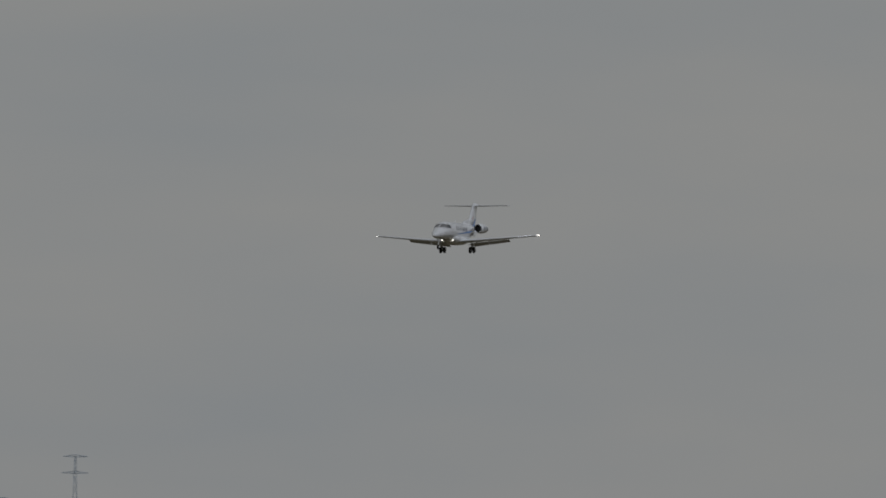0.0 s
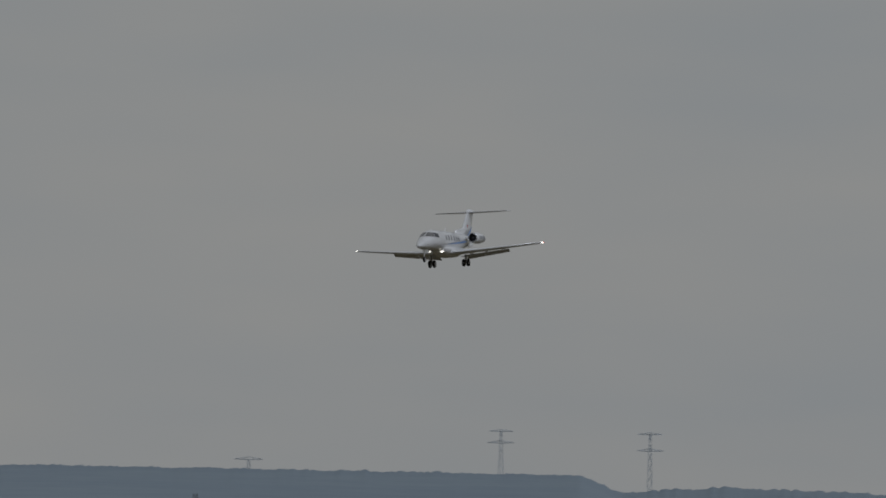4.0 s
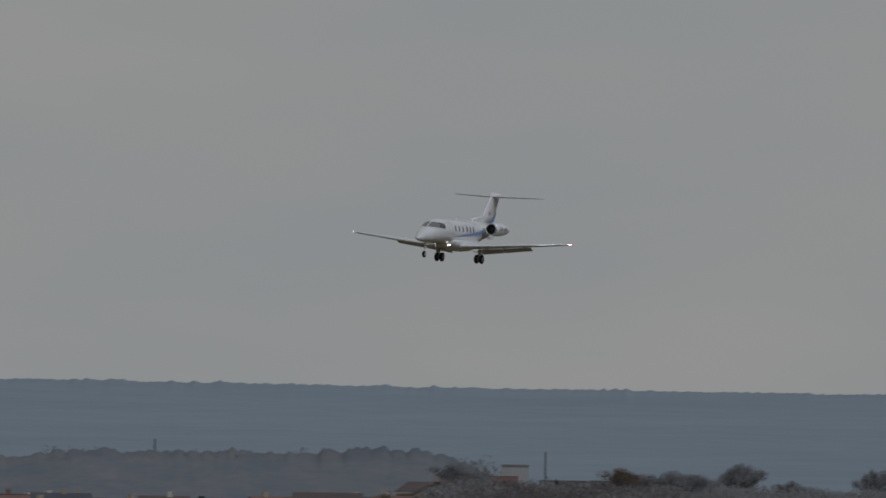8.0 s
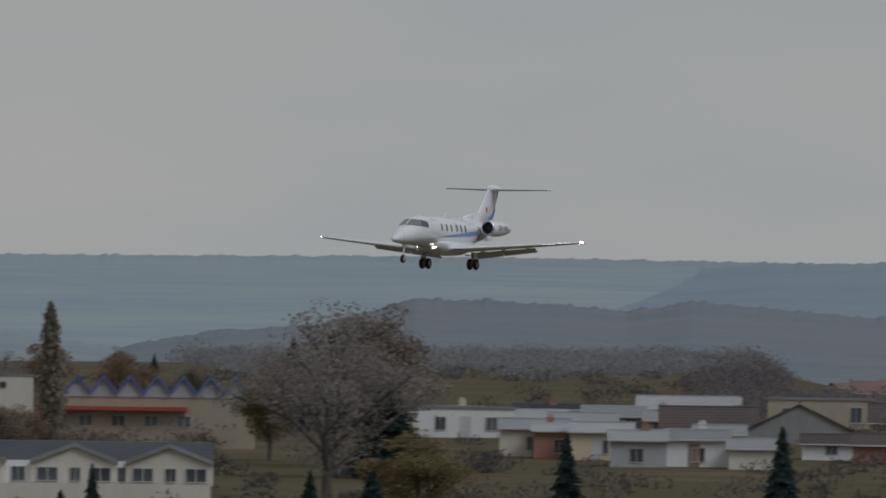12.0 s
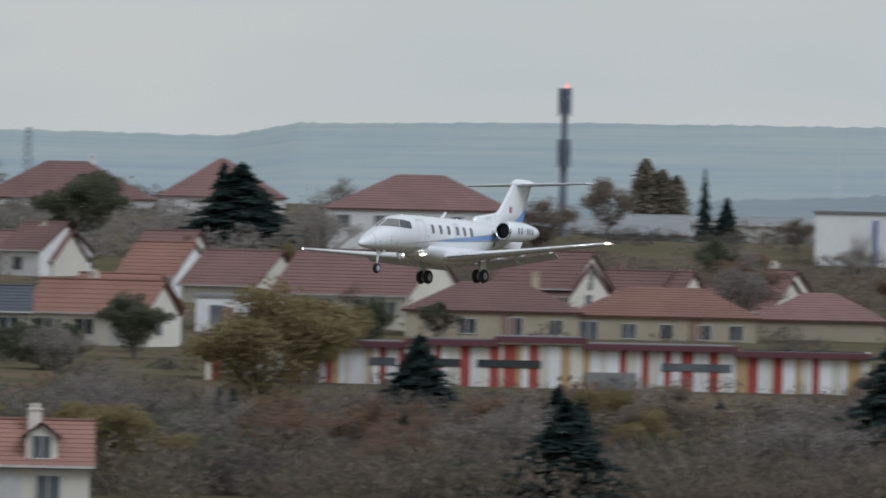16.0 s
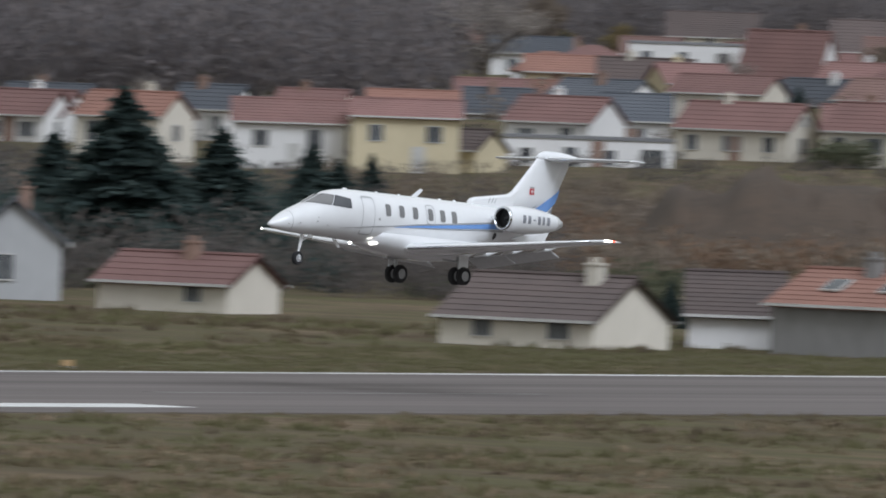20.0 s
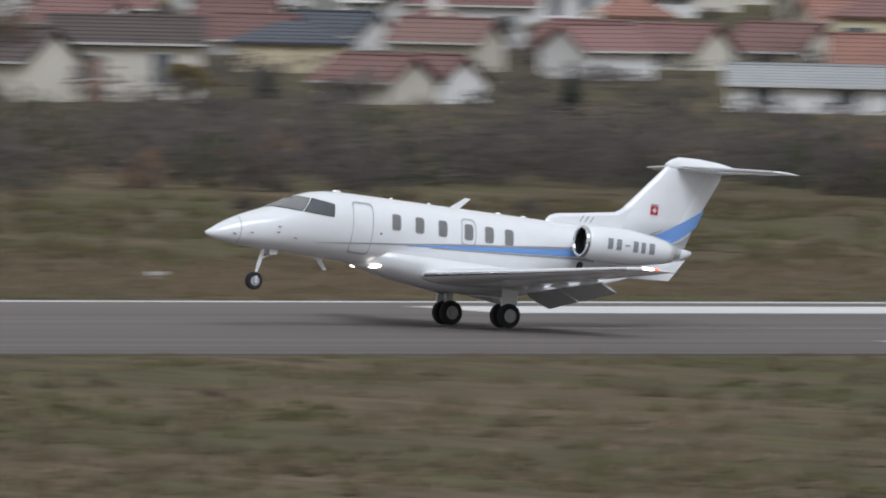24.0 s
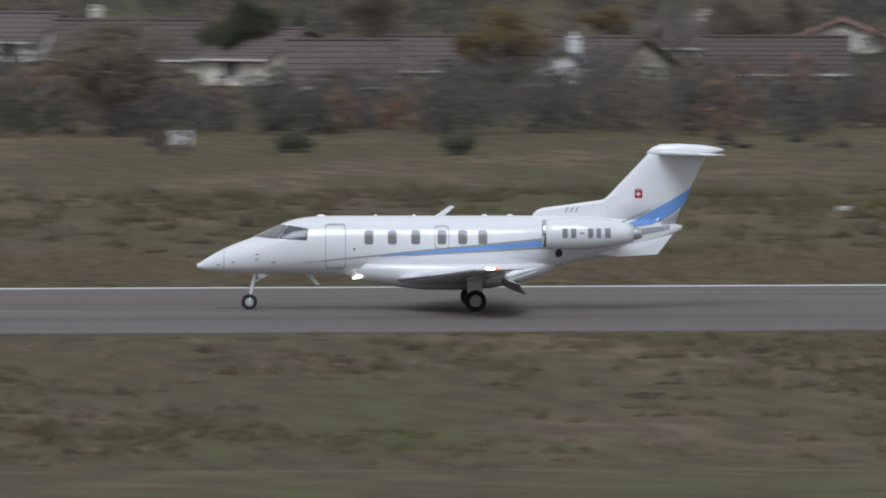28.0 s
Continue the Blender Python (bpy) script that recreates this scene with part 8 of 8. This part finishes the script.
joining_rows()
scatter("scrub", "brown thicket above the low houses", "scrub", strip(40.6, 46.7, 700, 1060, 700, 2.4, 2.4), M["scrub"], 0.28, 90, 0.4)
scatter("scrub", "dark thicket above the low houses", "scrub", strip(40.6, 46.7, 690, 950, 420, 2.4, 2.8), M["scrub_dark"], 0.28, 100)
scatter("woodland", "bare wood behind the upper houses", "woodland", strip(40.2, 46.8, 1300, 1600, 700, 4.2, 10.5, 0.3), M["wood_far"], 0.5, 140, 0.4)

# trees of the gardens and of the thicket
def garden_trees(n, b0, b1, d0, d1, h0, h1, kinds, wide=1.2):
    rr = random.Random(n + int(b0))
    for _ in range(n):
        b, d = rr.uniform(b0, b1), rr.uniform(d0, d1)
        x, y = polar(b, d)
        plant(rr.choice(kinds), b, d, ground_z(x, y), rr.uniform(h0, h1), wide * rr.uniform(0.85, 1.3))


garden_trees(26, 40.8, 46.5, 700, 1050, 3.5, 6.5, ("bare_tree", "autumn_tree", "conifer", "bare_tree", "olive_tree"), 1.1)
garden_trees(60, 46, 61.5, 1150, 1750, 2.4, 4.2, ("bare_tree", "autumn_tree", "conifer", "olive_tree", "ochre_tree"))
garden_trees(34, 58.6, 62.6, 780, 900, 3.4, 5.2, ("bare_tree", "bare_tree", "autumn_tree", "rust_tree", "conifer", "ochre_tree"), 1.15)
garden_trees(44, 62.6, 66.6, 800, 1060, 2.4, 4.2, ("bare_tree", "bare_tree", "bare_tree", "autumn_tree", "rust_tree", "conifer"), 1.2)
garden_trees(30, 62.0, 66.6, 1230, 1480, 4.0, 7.0, ("bare_tree", "bare_tree", "bare_tree", "autumn_tree", "rust_tree"), 1.0)
garden_trees(30, 33, 43, 680, 1000, 2.6, 4.4, ("bare_tree", "autumn_tree", "bare_tree", "olive_tree", "ochre_tree"), 1.1)
garden_trees(46, 20, 28.7, 600, 900, 3.5, 6.5, ("bare_tree", "autumn_tree", "bare_tree", "olive_tree", "ochre_tree"), 1.15)
garden_trees(56, -3, 24, 590, 780, 3.0, 5.5, ("bare_tree", "autumn_tree", "olive_tree", "ochre_tree"), 1.15)


# ---- larger buildings ----
def place_empty(name, label, category, bearing, dist, z, turn=0.0):
    x, y = polar(bearing, dist)
    return tagged(empty(name, pose(x, y, z, 0, 0, -bearing - turn)), label, category)


def slab(parent, name, mat_, x0, x1, y0, y1, z0, z1, label=""):
    bm = bmesh.new()
    box(bm, x0, x1, y0, y1, z0, z1)
    return part(name, bm, mat_, parent, label)


def gable_bay(parent, xc, half, y0, y1, z0, ze, zp, wall, barge, roof):
    bm = bmesh.new()
    loft(bm, [[Vector((xc - half, yy, z0)), Vector((xc + half, yy, z0)), Vector((xc + half, yy, ze)), Vector((xc, yy, zp)), Vector((xc - half, yy, ze))] for yy in (y0, y1)])
    bay = part("gable_bay", bm, wall, parent)
    for s in (-1, 1):
        slope_part(bay, roof, (xc + s * (half + 0.02), y0 - 0.3, ze + 0.02), (xc + s * (half + 0.02), y1, ze + 0.02), (xc, y1, zp + 0.1), (xc, y0 - 0.3, zp + 0.1), 4, 0.03, 0.08)
        bm = bmesh.new()
        a, b = Vector((xc + s * half, y0 - 0.34, ze + 0.05)), Vector((xc, y0 - 0.34, zp + 0.12))
        up = Vector((0, 0, 0.16))
        vs = [bm.verts.new(q) for q in (a - up, b - up, b + up, a + up, a - up + Vector((0, 0.06, 0)), b - up + Vector((0, 0.06, 0)), b + up + Vector((0, 0.06, 0)), a + up + Vector((0, 0.06, 0)))]
        for q in ((0, 1, 2, 3), (7, 6, 5, 4), (0, 4, 5, 1), (1, 5, 6, 2), (2, 6, 7, 3), (3, 7, 4, 0)):
            bm.faces.new([vs[i] for i in q])
        part("barge_board", bm, barge, bay)
    return bay


def terrace_building():
    t = place_empty("terrace_building", "cream terraced building with slate gables and a long balcony", "building", 64.41, 1110, 3.0)
    w, g = M["wall_cream"], M["roof_slate"]
    slab(t, "ground_floor", M["wall_concrete"], -13.2, 13.4, 0, 9, -1.5, 2.3)
    slab(t, "end_wall", w, -13.2, -8.2, -0.1, 9, -1.5, 4.95)
    slab(t, "upper_floor", w, -8.2, 13.4, 0.6, 9, 2.3, 4.95)
    slab(t, "balcony_wall", M["frame"], -8.2, 5.0, -0.9, -0.7, 2.2, 3.45, "long white balcony parapet")
    slab(t, "balcony_wall", w, 5.0, 13.4, -0.9, -0.7, 2.2, 3.45)
    slab(t, "balcony_floor", M["frame"], -8.2, 13.4, -0.9, 0.6, 2.1, 2.25)
    slope_part(t, g, (-13.5, -0.4, 4.9), (13.6, -0.4, 4.9), (13.6, 5, 6.7), (-13.5, 5, 6.7), 12)
    # second gable is an open balcony; its shade is put in as a dark wall
    for xc, dark in ((-6.0, 0), (-2.1, 1), (3.4, 0), (8.05, 0), (12.8, 0)):
        bay = gable_bay(t, xc, 2.3, -0.55 if not dark else 0.0, 5, 3.2, 4.95, 6.45, w if not dark else M["shade"], M["frame"], g)
        if not dark:
            for q in (-0.95, 0.95):
                window(bay, pose(xc + q, -0.58, 4.2), 0.55, 0.62)
    for xc in (-5.5, -2.5, 0.8, 4.6):
        slab(t, "opening", M["pane"], xc - 1.2, xc + 1.2, -0.05, 0.1, 0.2, 1.9, "dark glazed ground-floor opening")
    for xc in (-8.0, 5.4, 13.2):
        slab(t, "pillar", w, xc - 0.3, xc + 0.3, -0.95, -0.5, -1.5, 2.2)
    r = place_empty("terrace_building", "pale terraced building with grey gables and dark roofs", "building", 65.75, 1140, 3.7)
    slab(r, "ground_floor", M["wall_concrete"], -17, 14.6, 0, 9, -2.0, 1.2)
    slab(r, "parapet", w, -17, 14.6, -0.6, 0.0, 1.0, 2.3, "long cream parapet")
    slab(r, "upper_floor", M["wall_white"], -17, 14.6, 0.5, 9, 1.2, 4.0)
    slope_part(r, g, (-17.2, 1.2, 3.95), (14.8, 1.2, 3.95), (14.8, 6, 5.5), (-17.2, 6, 5.5), 10)
    for xc in (-11.5, -4.1, 4.3, 11.5):
        bay = gable_bay(r, xc, 3.3, 0.2, 5, 2.2, 3.9, 5.1, M["wall_cream"], M["wall_concrete"], g)
        for q, sx in ((-2.0, 1.4), (0.1, 0.7), (2.0, 1.4)):
            window(bay, pose(xc + q, 0.16, 3.0), sx, 0.85)
    for xc in (-7.8, 0.1, 7.9):
        window(r, pose(xc, 0.46, 3.0), 0.9, 0.9)


terrace_building()


def red_building():
    t = place_empty("apartment_block", "flat-roofed block with a red facade and grey cladding", "building", 64.55, 1172, 4.45)
    for x0, x1, m in ((-17.8, -11.7, "cladding"), (-11.7, -10.3, "wall_pale"), (-10.3, 4.5, "facade_red"), (4.5, 7.2, "wall_pale"), (7.2, 11.6, "cladding"), (11.6, 17.8, "cladding")):
        slab(t, "facade", M[m], x0 + 0.01, x1 - 0.01, 0, 10, -3, 7.55)
    for k in range(14):
        slab(t, "slat", M["cladding"], 11.6, 17.8, -0.06, 0.0, 1.2 + 0.44 * k, 1.45 + 0.44 * k)
        slab(t, "slat", M["cladding"], -17.8, -11.7, -0.06, 0.0, 1.2 + 0.44 * k, 1.45 + 0.44 * k)
    slab(t, "roof", M["roof_grey"], -12.2, 18.0, -0.3, 10.3, 7.56, 7.85)
    slab(t, "roof_box", M["wall_pale"], -5.6, -2.8, 2, 6, 7.86, 8.7)
    slab(t, "roof_edge", M["facade_red"], 1.0, 10.0, -0.34, -0.28, 7.6, 7.8)
    for x in (-6.3, -4.0, -2.1, -0.5):
        w = window(t, pose(x, -0.03, 6.0), 0.5, 1.0)
    # no recess is cut: the loggias' shade is put in as dark sheets
    for x0, x1 in ((-10.0, -8.3), (2.4, 4.3), (8.0, 11.3), (-15.2, -13.0)):
        slab(t, "loggia", M["pane"], x0, x1, -0.05, 0.05, 4.9, 6.9, "flat dark sheet for the shade of a recessed balcony")
        slab(t, "loggia_rail", M["frame"], x0, x1, -0.1, -0.06, 4.85, 5.0)
    for x in (-11.0, 5.7, -16.6):
        window(t, pose(x, -0.03, 6.0), 0.5, 1.1)


red_building()


def school():
    t = place_empty("school", "low school with red, tan and white striped walls", "building", 61.43, 1082, 2.67)
    rr = random.Random(4)
    x, m = -23.6, ""
    while x < 23.5:
        w = rr.choice((0.3, 0.4, 0.5, 0.7, 0.9))
        last = m
        while m == last:
            m = rr.choice(("wall_white", "wall_white", "wall_white", "wall_cream", "wall_cream", "stripe_tan", "stripe_red", "stripe_red"))
        slab(t, "wall_strip", M[m], x, x + w - 0.02, 0.02 * rr.random(), 8, -1.2, 3.1)
        x += w
    for x0, x1, z in ((-24.0, -16.0, 3.1), (-16.2, -9.3, 2.75), (-9.4, -2.8, 3.0), (-3.0, 3.6, 3.3), (3.4, 14.5, 2.9), (14.3, 24.0, 2.6)):
        slab(t, "roof_fascia", M["maroon"], x0, x1, -0.5, 8.3, z, z + 0.42, "dark red roof edge")
        slab(t, "roof_deck", M["roof_grey"], x0 + 0.4, x1 - 0.4, 0, 7.8, z + 0.42, z + 0.5)
    for x0, x1 in ((-8.2, -5.4), (-4.2, 0.4), (9.0, 14.0), (-12.0, -10.0)):
        slab(t, "window_band", M["pane"], x0, x1, -0.06, 0.1, 1.5, 2.05)
    slab(t, "porch", M["wall_concrete"], 3.6, 7.2, -0.4, 2, -1.0, 1.3)


school()


def warehouse():
    t = place_empty("warehouse", "long pale warehouse with blue posts", "building", 63.4, 1490, 12.6)
    slab(t, "hall", M["wall_white"], -24, 21, 0, 25, -4, 3.9)
    slab(t, "roof_edge", M["roof_grey"], -24.2, 21.2, -0.2, 25, 3.9, 4.15)
    for x in (-7.5, 9.0, 17.1, -18):
        slab(t, "post", M["shutter"], x - 0.15, x + 0.15, -0.3, 0, -2, 3.3)
    t = place_empty("warehouse", "low industrial hall with a pale sloping metal roof", "building", 64.6, 1512, 12.6)
    bm = bmesh.new()
    loft(bm, [[Vector((-9.2, y, -4)), Vector((9.6, y, -4)), Vector((9.6, y, 1.0)), Vector((3, y, 2.6)), Vector((-9.2, y, 3.4))] for y in (0, 24)])
    part("hall", bm, M["metal_roof"], t)
    slab(t, "front", M["shutter"], -9.0, 9.5, -0.1, 0.0, -0.6, 0.3, "blue strip along the hall")
    for x in (-6, -1, 4):
        slab(t, "rooflight", M["frame"], x - 0.8, x + 0.8, 3, 9, 2.2 + 0.09 * (6 - x) * 0.8, 2.75 + 0.09 * (6 - x) * 0.8)
    t = place_empty("hall", "plain cream rendered hall with round vents", "building", 65.61, 1386, 9.75)
    slab(t, "wall_block", M["wall_cream"], -4.8, 4.8, 0, 14, -4, 4.4)
    slab(t, "coping", M["roof_grey"], -4.9, 4.9, -0.1, 14.1, 4.4, 4.55)
    for x, z in ((2.0, 3.6), (3.4, 0.6), (-3.2, 0.8)):
        bm = bmesh.new()
        lathe(bm, [(-0.12, 0.30), (0.05, 0.32)], Matrix.Translation((x, 0, z)) @ pose(0, 0, 0, 0, 0, 90), 14)
        part("vent", bm, M["shade"], t)
    t = place_empty("workshop", "row of saw-tooth workshop roofs in blue-grey metal", "building", 66.2, 1336, 9.2)
    slab(t, "wall_block", M["wall_ochre"], -8.8, 10.5, 0, 12, -4, 3.4)
    for k in range(8):
        gable_bay(t, -7.6 + 2.35 * k, 1.17, -0.1, 8, 3.2, 3.5, 4.9, M["wall_pale"], M["shutter"], M["roof_slate"])
    slab(t, "canopy", M["stripe_red"], -8.8, 4.5, -1.2, 0, 2.0, 2.35, "faded red canopy")
    for k in range(5):
        window(t, pose(-7.4 + 2.9 * k, -0.03, 1.1), 1.1, 0.8)


warehouse()


def depot():
    t = place_empty("depot", "large grey corrugated depot hall", "building", 40.11, 866, 0.85)
    slab(t, "wall_block", M["cladding"], -19, 21, 0, 30, -2, 5.0)
    for k in range(40):
        slab(t, "rib", M["cladding"], -18.9 + k, -18.75 + k, -0.07, 0.0, -1, 4.95)
    slab(t, "parapet_rail", M["frame"], -19, 21, -0.06, 0.0, 5.05, 5.2)
    # opening in the wall, its shade put in as a flat dark slab
    slab(t, "roller_door", M["shade"], 3.7, 8.7, -0.1, 0, -1.0, 1.0)
    slab(t, "panel", M["wall_pale"], 16.3, 21, -0.12, 0, 1.6, 4.2)
    slab(t, "window_band", M["pane"], 17.0, 21, -0.14, -0.12, 2.4, 3.3)


depot()


def telecom_mast():
    x, y = polar(61.52, 1650)
    t = tagged(empty("telecom_mast", pose(x, y, ground_z(x, y))), "slim grey telecom mast with two antenna clusters", "mast")
    k = 14.25 - ground_z(x, y)
    bm = bmesh.new()
    tube(bm, (0, 0, -0.5), (0, 0, k + 15.6), 0.52, 0.30, 12)
    part("pole", bm, M["mast"], t)
    for z in (k + 14.2, k + 8.6):
        for i in range(6):
            a = i * math.pi / 3
            m = Matrix.Translation((0.55 * math.cos(a), 0.55 * math.sin(a), z)) @ Matrix.Rotation(a, 4, "Z")
            bm = bmesh.new()
            box(bm, 0, 0.18, -0.17, 0.17, -1.35, 1.45, m)
            part("antenna", bm, M["mast"], t)
        bm = bmesh.new()
        lathe(bm, [(-0.05, 0.5), (-0.05, 0.95), (0.05, 0.95), (0.05, 0.5)], Matrix.Translation((0, 0, z - 1.5)) @ pose(0, 0, 0, 0, -90, 0), 12)
        part("platform", bm, M["mast"], t)
    bm = bmesh.new()
    tube(bm, (0.3, 0, k + 15.6), (0.3, 0, k + 16.1), 0.08, 0.08, 6)
    part("beacon", bm, M["lamp_red"], t)


telecom_mast()


# ---- pylons and poles ----
def pylon(bearing, dist, slope_base, height, arm, far=True, arms=1, base=None):
    x, y = polar(bearing, dist)
    z = 13.5 + slope_base * dist
    g = ground_z(x, y)
    drop = 6.0
    m = pose(x, y, z - drop, 0, 0, -bearing)
    top = height + drop
    al = [(top - 0.02 * top, arm)] + ([(top - 0.30 * height, arm * 1.1)] if arms > 1 else [])
    return lattice_tower("pylon", "hazy grey lattice power pylon", m, top, base or max(1.2, arm * 0.5), max(0.5, arm * 0.12), M["far_lattice"] if far else M["lattice"], al if arm else [], 8, 0.16 if arm > 3 else 0.12)


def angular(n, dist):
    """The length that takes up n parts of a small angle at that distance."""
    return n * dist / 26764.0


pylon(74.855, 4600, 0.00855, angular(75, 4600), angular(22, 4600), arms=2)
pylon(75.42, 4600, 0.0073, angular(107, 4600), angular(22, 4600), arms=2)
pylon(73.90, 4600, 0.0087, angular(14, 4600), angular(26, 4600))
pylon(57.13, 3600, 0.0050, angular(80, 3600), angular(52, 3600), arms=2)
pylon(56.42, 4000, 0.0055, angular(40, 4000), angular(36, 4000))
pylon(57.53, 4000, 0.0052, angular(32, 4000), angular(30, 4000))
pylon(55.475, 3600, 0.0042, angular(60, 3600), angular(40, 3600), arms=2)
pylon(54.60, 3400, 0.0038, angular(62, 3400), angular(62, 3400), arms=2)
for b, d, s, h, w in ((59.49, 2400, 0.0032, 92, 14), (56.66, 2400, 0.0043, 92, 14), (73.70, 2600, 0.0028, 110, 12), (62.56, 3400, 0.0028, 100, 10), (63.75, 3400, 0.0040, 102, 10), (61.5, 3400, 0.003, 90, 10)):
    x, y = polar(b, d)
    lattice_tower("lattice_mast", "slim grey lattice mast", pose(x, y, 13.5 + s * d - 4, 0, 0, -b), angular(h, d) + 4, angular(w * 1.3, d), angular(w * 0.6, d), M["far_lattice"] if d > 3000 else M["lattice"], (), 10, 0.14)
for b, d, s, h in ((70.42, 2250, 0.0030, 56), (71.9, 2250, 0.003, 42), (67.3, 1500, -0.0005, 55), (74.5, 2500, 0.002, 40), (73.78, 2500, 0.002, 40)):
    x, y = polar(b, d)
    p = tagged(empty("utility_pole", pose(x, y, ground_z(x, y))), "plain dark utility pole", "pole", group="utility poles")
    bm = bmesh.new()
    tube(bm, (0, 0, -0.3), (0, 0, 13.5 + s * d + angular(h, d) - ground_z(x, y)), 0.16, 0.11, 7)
    part("shaft", bm, M["bark"], p)


# ---- airfield furniture ----
def marker_pole():
    x, y = polar(47.37, 340)
    g = ground_z(x, y)
    p = tagged(empty("marker_pole", pose(x, y, g, 0, 0, -47.4)), "red and white banded marker pole with a crossbar", "pole")
    top = 4.75 - g
    z, k = -0.3, 0
    edges = [0.0, 0.62, 1.23, 1.85, 2.46, 3.08, 3.70]
    edges = [top - 0.38 - q for q in edges][::-1]
    for z0, z1 in zip(edges, edges[1:]):
        bm = bmesh.new()
        tube(bm, (0, 0, max(z0, -0.3)), (0, 0, z1), 0.145, 0.145, 14)
        part("band", bm, M["stripe_red"] if k % 2 else M["frame"], p)
        k += 1
    bm = bmesh.new()
    tube(bm, (0, 0, -0.3), (0, 0, max(edges[0], 0.1)), 0.145, 0.145, 14)
    part("foot", bm, M["frame"], p)
    bm = bmesh.new()
    tube(bm, (0, 0, top - 0.38), (0, 0, top), 0.09, 0.09, 10)
    part("lamp_housing", bm, M["stripe_red"], p)
    slab(p, "crossbar", M["frame"], -0.75, 0.3, -0.05, 0.05, top - 1.0, top - 0.94)


marker_pole()


def board(bearing, dist, w, h, mat_, name, label):
    x, y = polar(bearing, dist)
    b = tagged(empty(name, pose(x, y, ground_z(x, y), 0, 0, -bearing)), label, "sign", group="airfield boards")
    slab(b, "panel", mat_, -w / 2, w / 2, -0.04, 0.04, 0.12, 0.12 + h)
    for s in (-1, 1):
        slab(b, "leg", M["steel"], s * w * 0.35 - 0.03, s * w * 0.35 + 0.03, -0.03, 0.03, -0.2, 0.12)


board(5.67, 546, 0.95, 0.62, M["frame"], "cabinet_board", "white equipment panel in the grass")
for b, d, w, h in ((8.82, 454, 0.5, 0.16), (40.55, 564, 0.5, 0.12), (36.27, 498, 0.45, 0.12), (29.69, 452, 0.45, 0.12), (33.6, 470, 0.45, 0.12)):
    board(b, d, w, h, M["frame"], "edge_board", "small white runway edge board")
for x, y in ((432.7, 377.2), (492, 377.4), (372, 377.2), (312, 377.2), (590, 374.8), (598, 374.8), (606, 374.8), (614, 374.8), (622, 374.8), (630, 374.8)):
    d = math.hypot(x, y)
    board(math.degrees(math.atan2(x, y)), d, 0.42, 0.22, M["stripe_tan"] if x < 580 else M["leaf_ochre"], "runway_light", "yellow runway edge light housing")


# ---- vehicles in the town ----
def van(bearing, dist, z, length, mat_, turn, low=False):
    x, y = polar(bearing, dist)
    v = tagged(empty("car" if low else "van", pose(x, y, max(z, ground_z(x, y)), 0, 0, -bearing - turn)), "parked grey car by the houses" if low else "parked white delivery van", "car" if low else "van", group="parked vehicles")
    h = 1.35 if low else 1.9
    prof = [(-0.5, 0.3), (-0.5, 0.55), (-0.49, h * 0.92), (-0.46, h), (0.10, h), (0.24, h * 0.93), (0.36, h * 0.60), (0.48, h * 0.50), (0.5, 0.4), (0.5, 0.3)]
    bm = bmesh.new()
    loft(bm, [[Vector((a * length, s * 0.8, b)) for a, b in prof] for s in (-1, 1)])
    part("body", bm, mat_, v)
    for s in (-1, 1):
        slab(v, "side_window", M["pane"], 0.08 * length, 0.25 * length, s * 0.81 - 0.01, s * 0.81 + 0.01, h * 0.62, h * 0.9)
        for a in (-0.32, 0.32):
            bm = bmesh.new()
            lathe(bm, [(-0.1, 0.1), (-0.1, 0.32), (0.1, 0.32), (0.1, 0.1)], Matrix.Translation((a * length, s * 0.74, 0.3)) @ pose(0, 0, 0, 0, 0, 90), 14)
            part("wheel", bm, M["tyre"], v)


van(56.10, 1109, 3.0, 3.3, M["frame"], 10)
van(56.47, 1106, 3.0, 3.7, M["frame"], -6)
van(55.75, 1107, 3.0, 3.2, M["jet_line"], 0, True)


def tank():
    x, y = polar(47.52, 822)
    t = tagged(empty("storage_tank", pose(x, y, ground_z(x, y), 0, 0, -47.5)), "grey metal storage tank lying on cradles", "tank")
    bm = bmesh.new()
    lathe(bm, [(-1.7, 0.1), (-1.65, 0.5), (-1.5, 0.72), (1.5, 0.72), (1.65, 0.5), (1.7, 0.1)], Matrix.Translation((0, 0, 1.6)), 22)
    part("shell", bm, M["metal_roof"], t)
    for s in (-1, 1):
        slab(t, "cradle", M["wall_concrete"], s - 0.15, s + 0.15, -0.5, 0.5, -0.3, 1.0)


tank()


# ---- what moves ----
def motions():
    walk(jet, [(t, jet_pose(*row)) for t, *row in FLIGHT])
    # the main legs hang down in the air and take up the weight on the ground
    for leg in [q for q in jet.children if q.name.startswith("main_gear")]:
        walk(leg, [(0.0, pose(0, 0, -0.2)), (24.0, pose(0, 0, -0.2)), (25.0, pose(0, 0, -0.18)), (26.0, pose(0, 0, -0.1)), (27.0, pose(0, 0, -0.02)), (28.0, pose(0, 0, 0))])


motions()
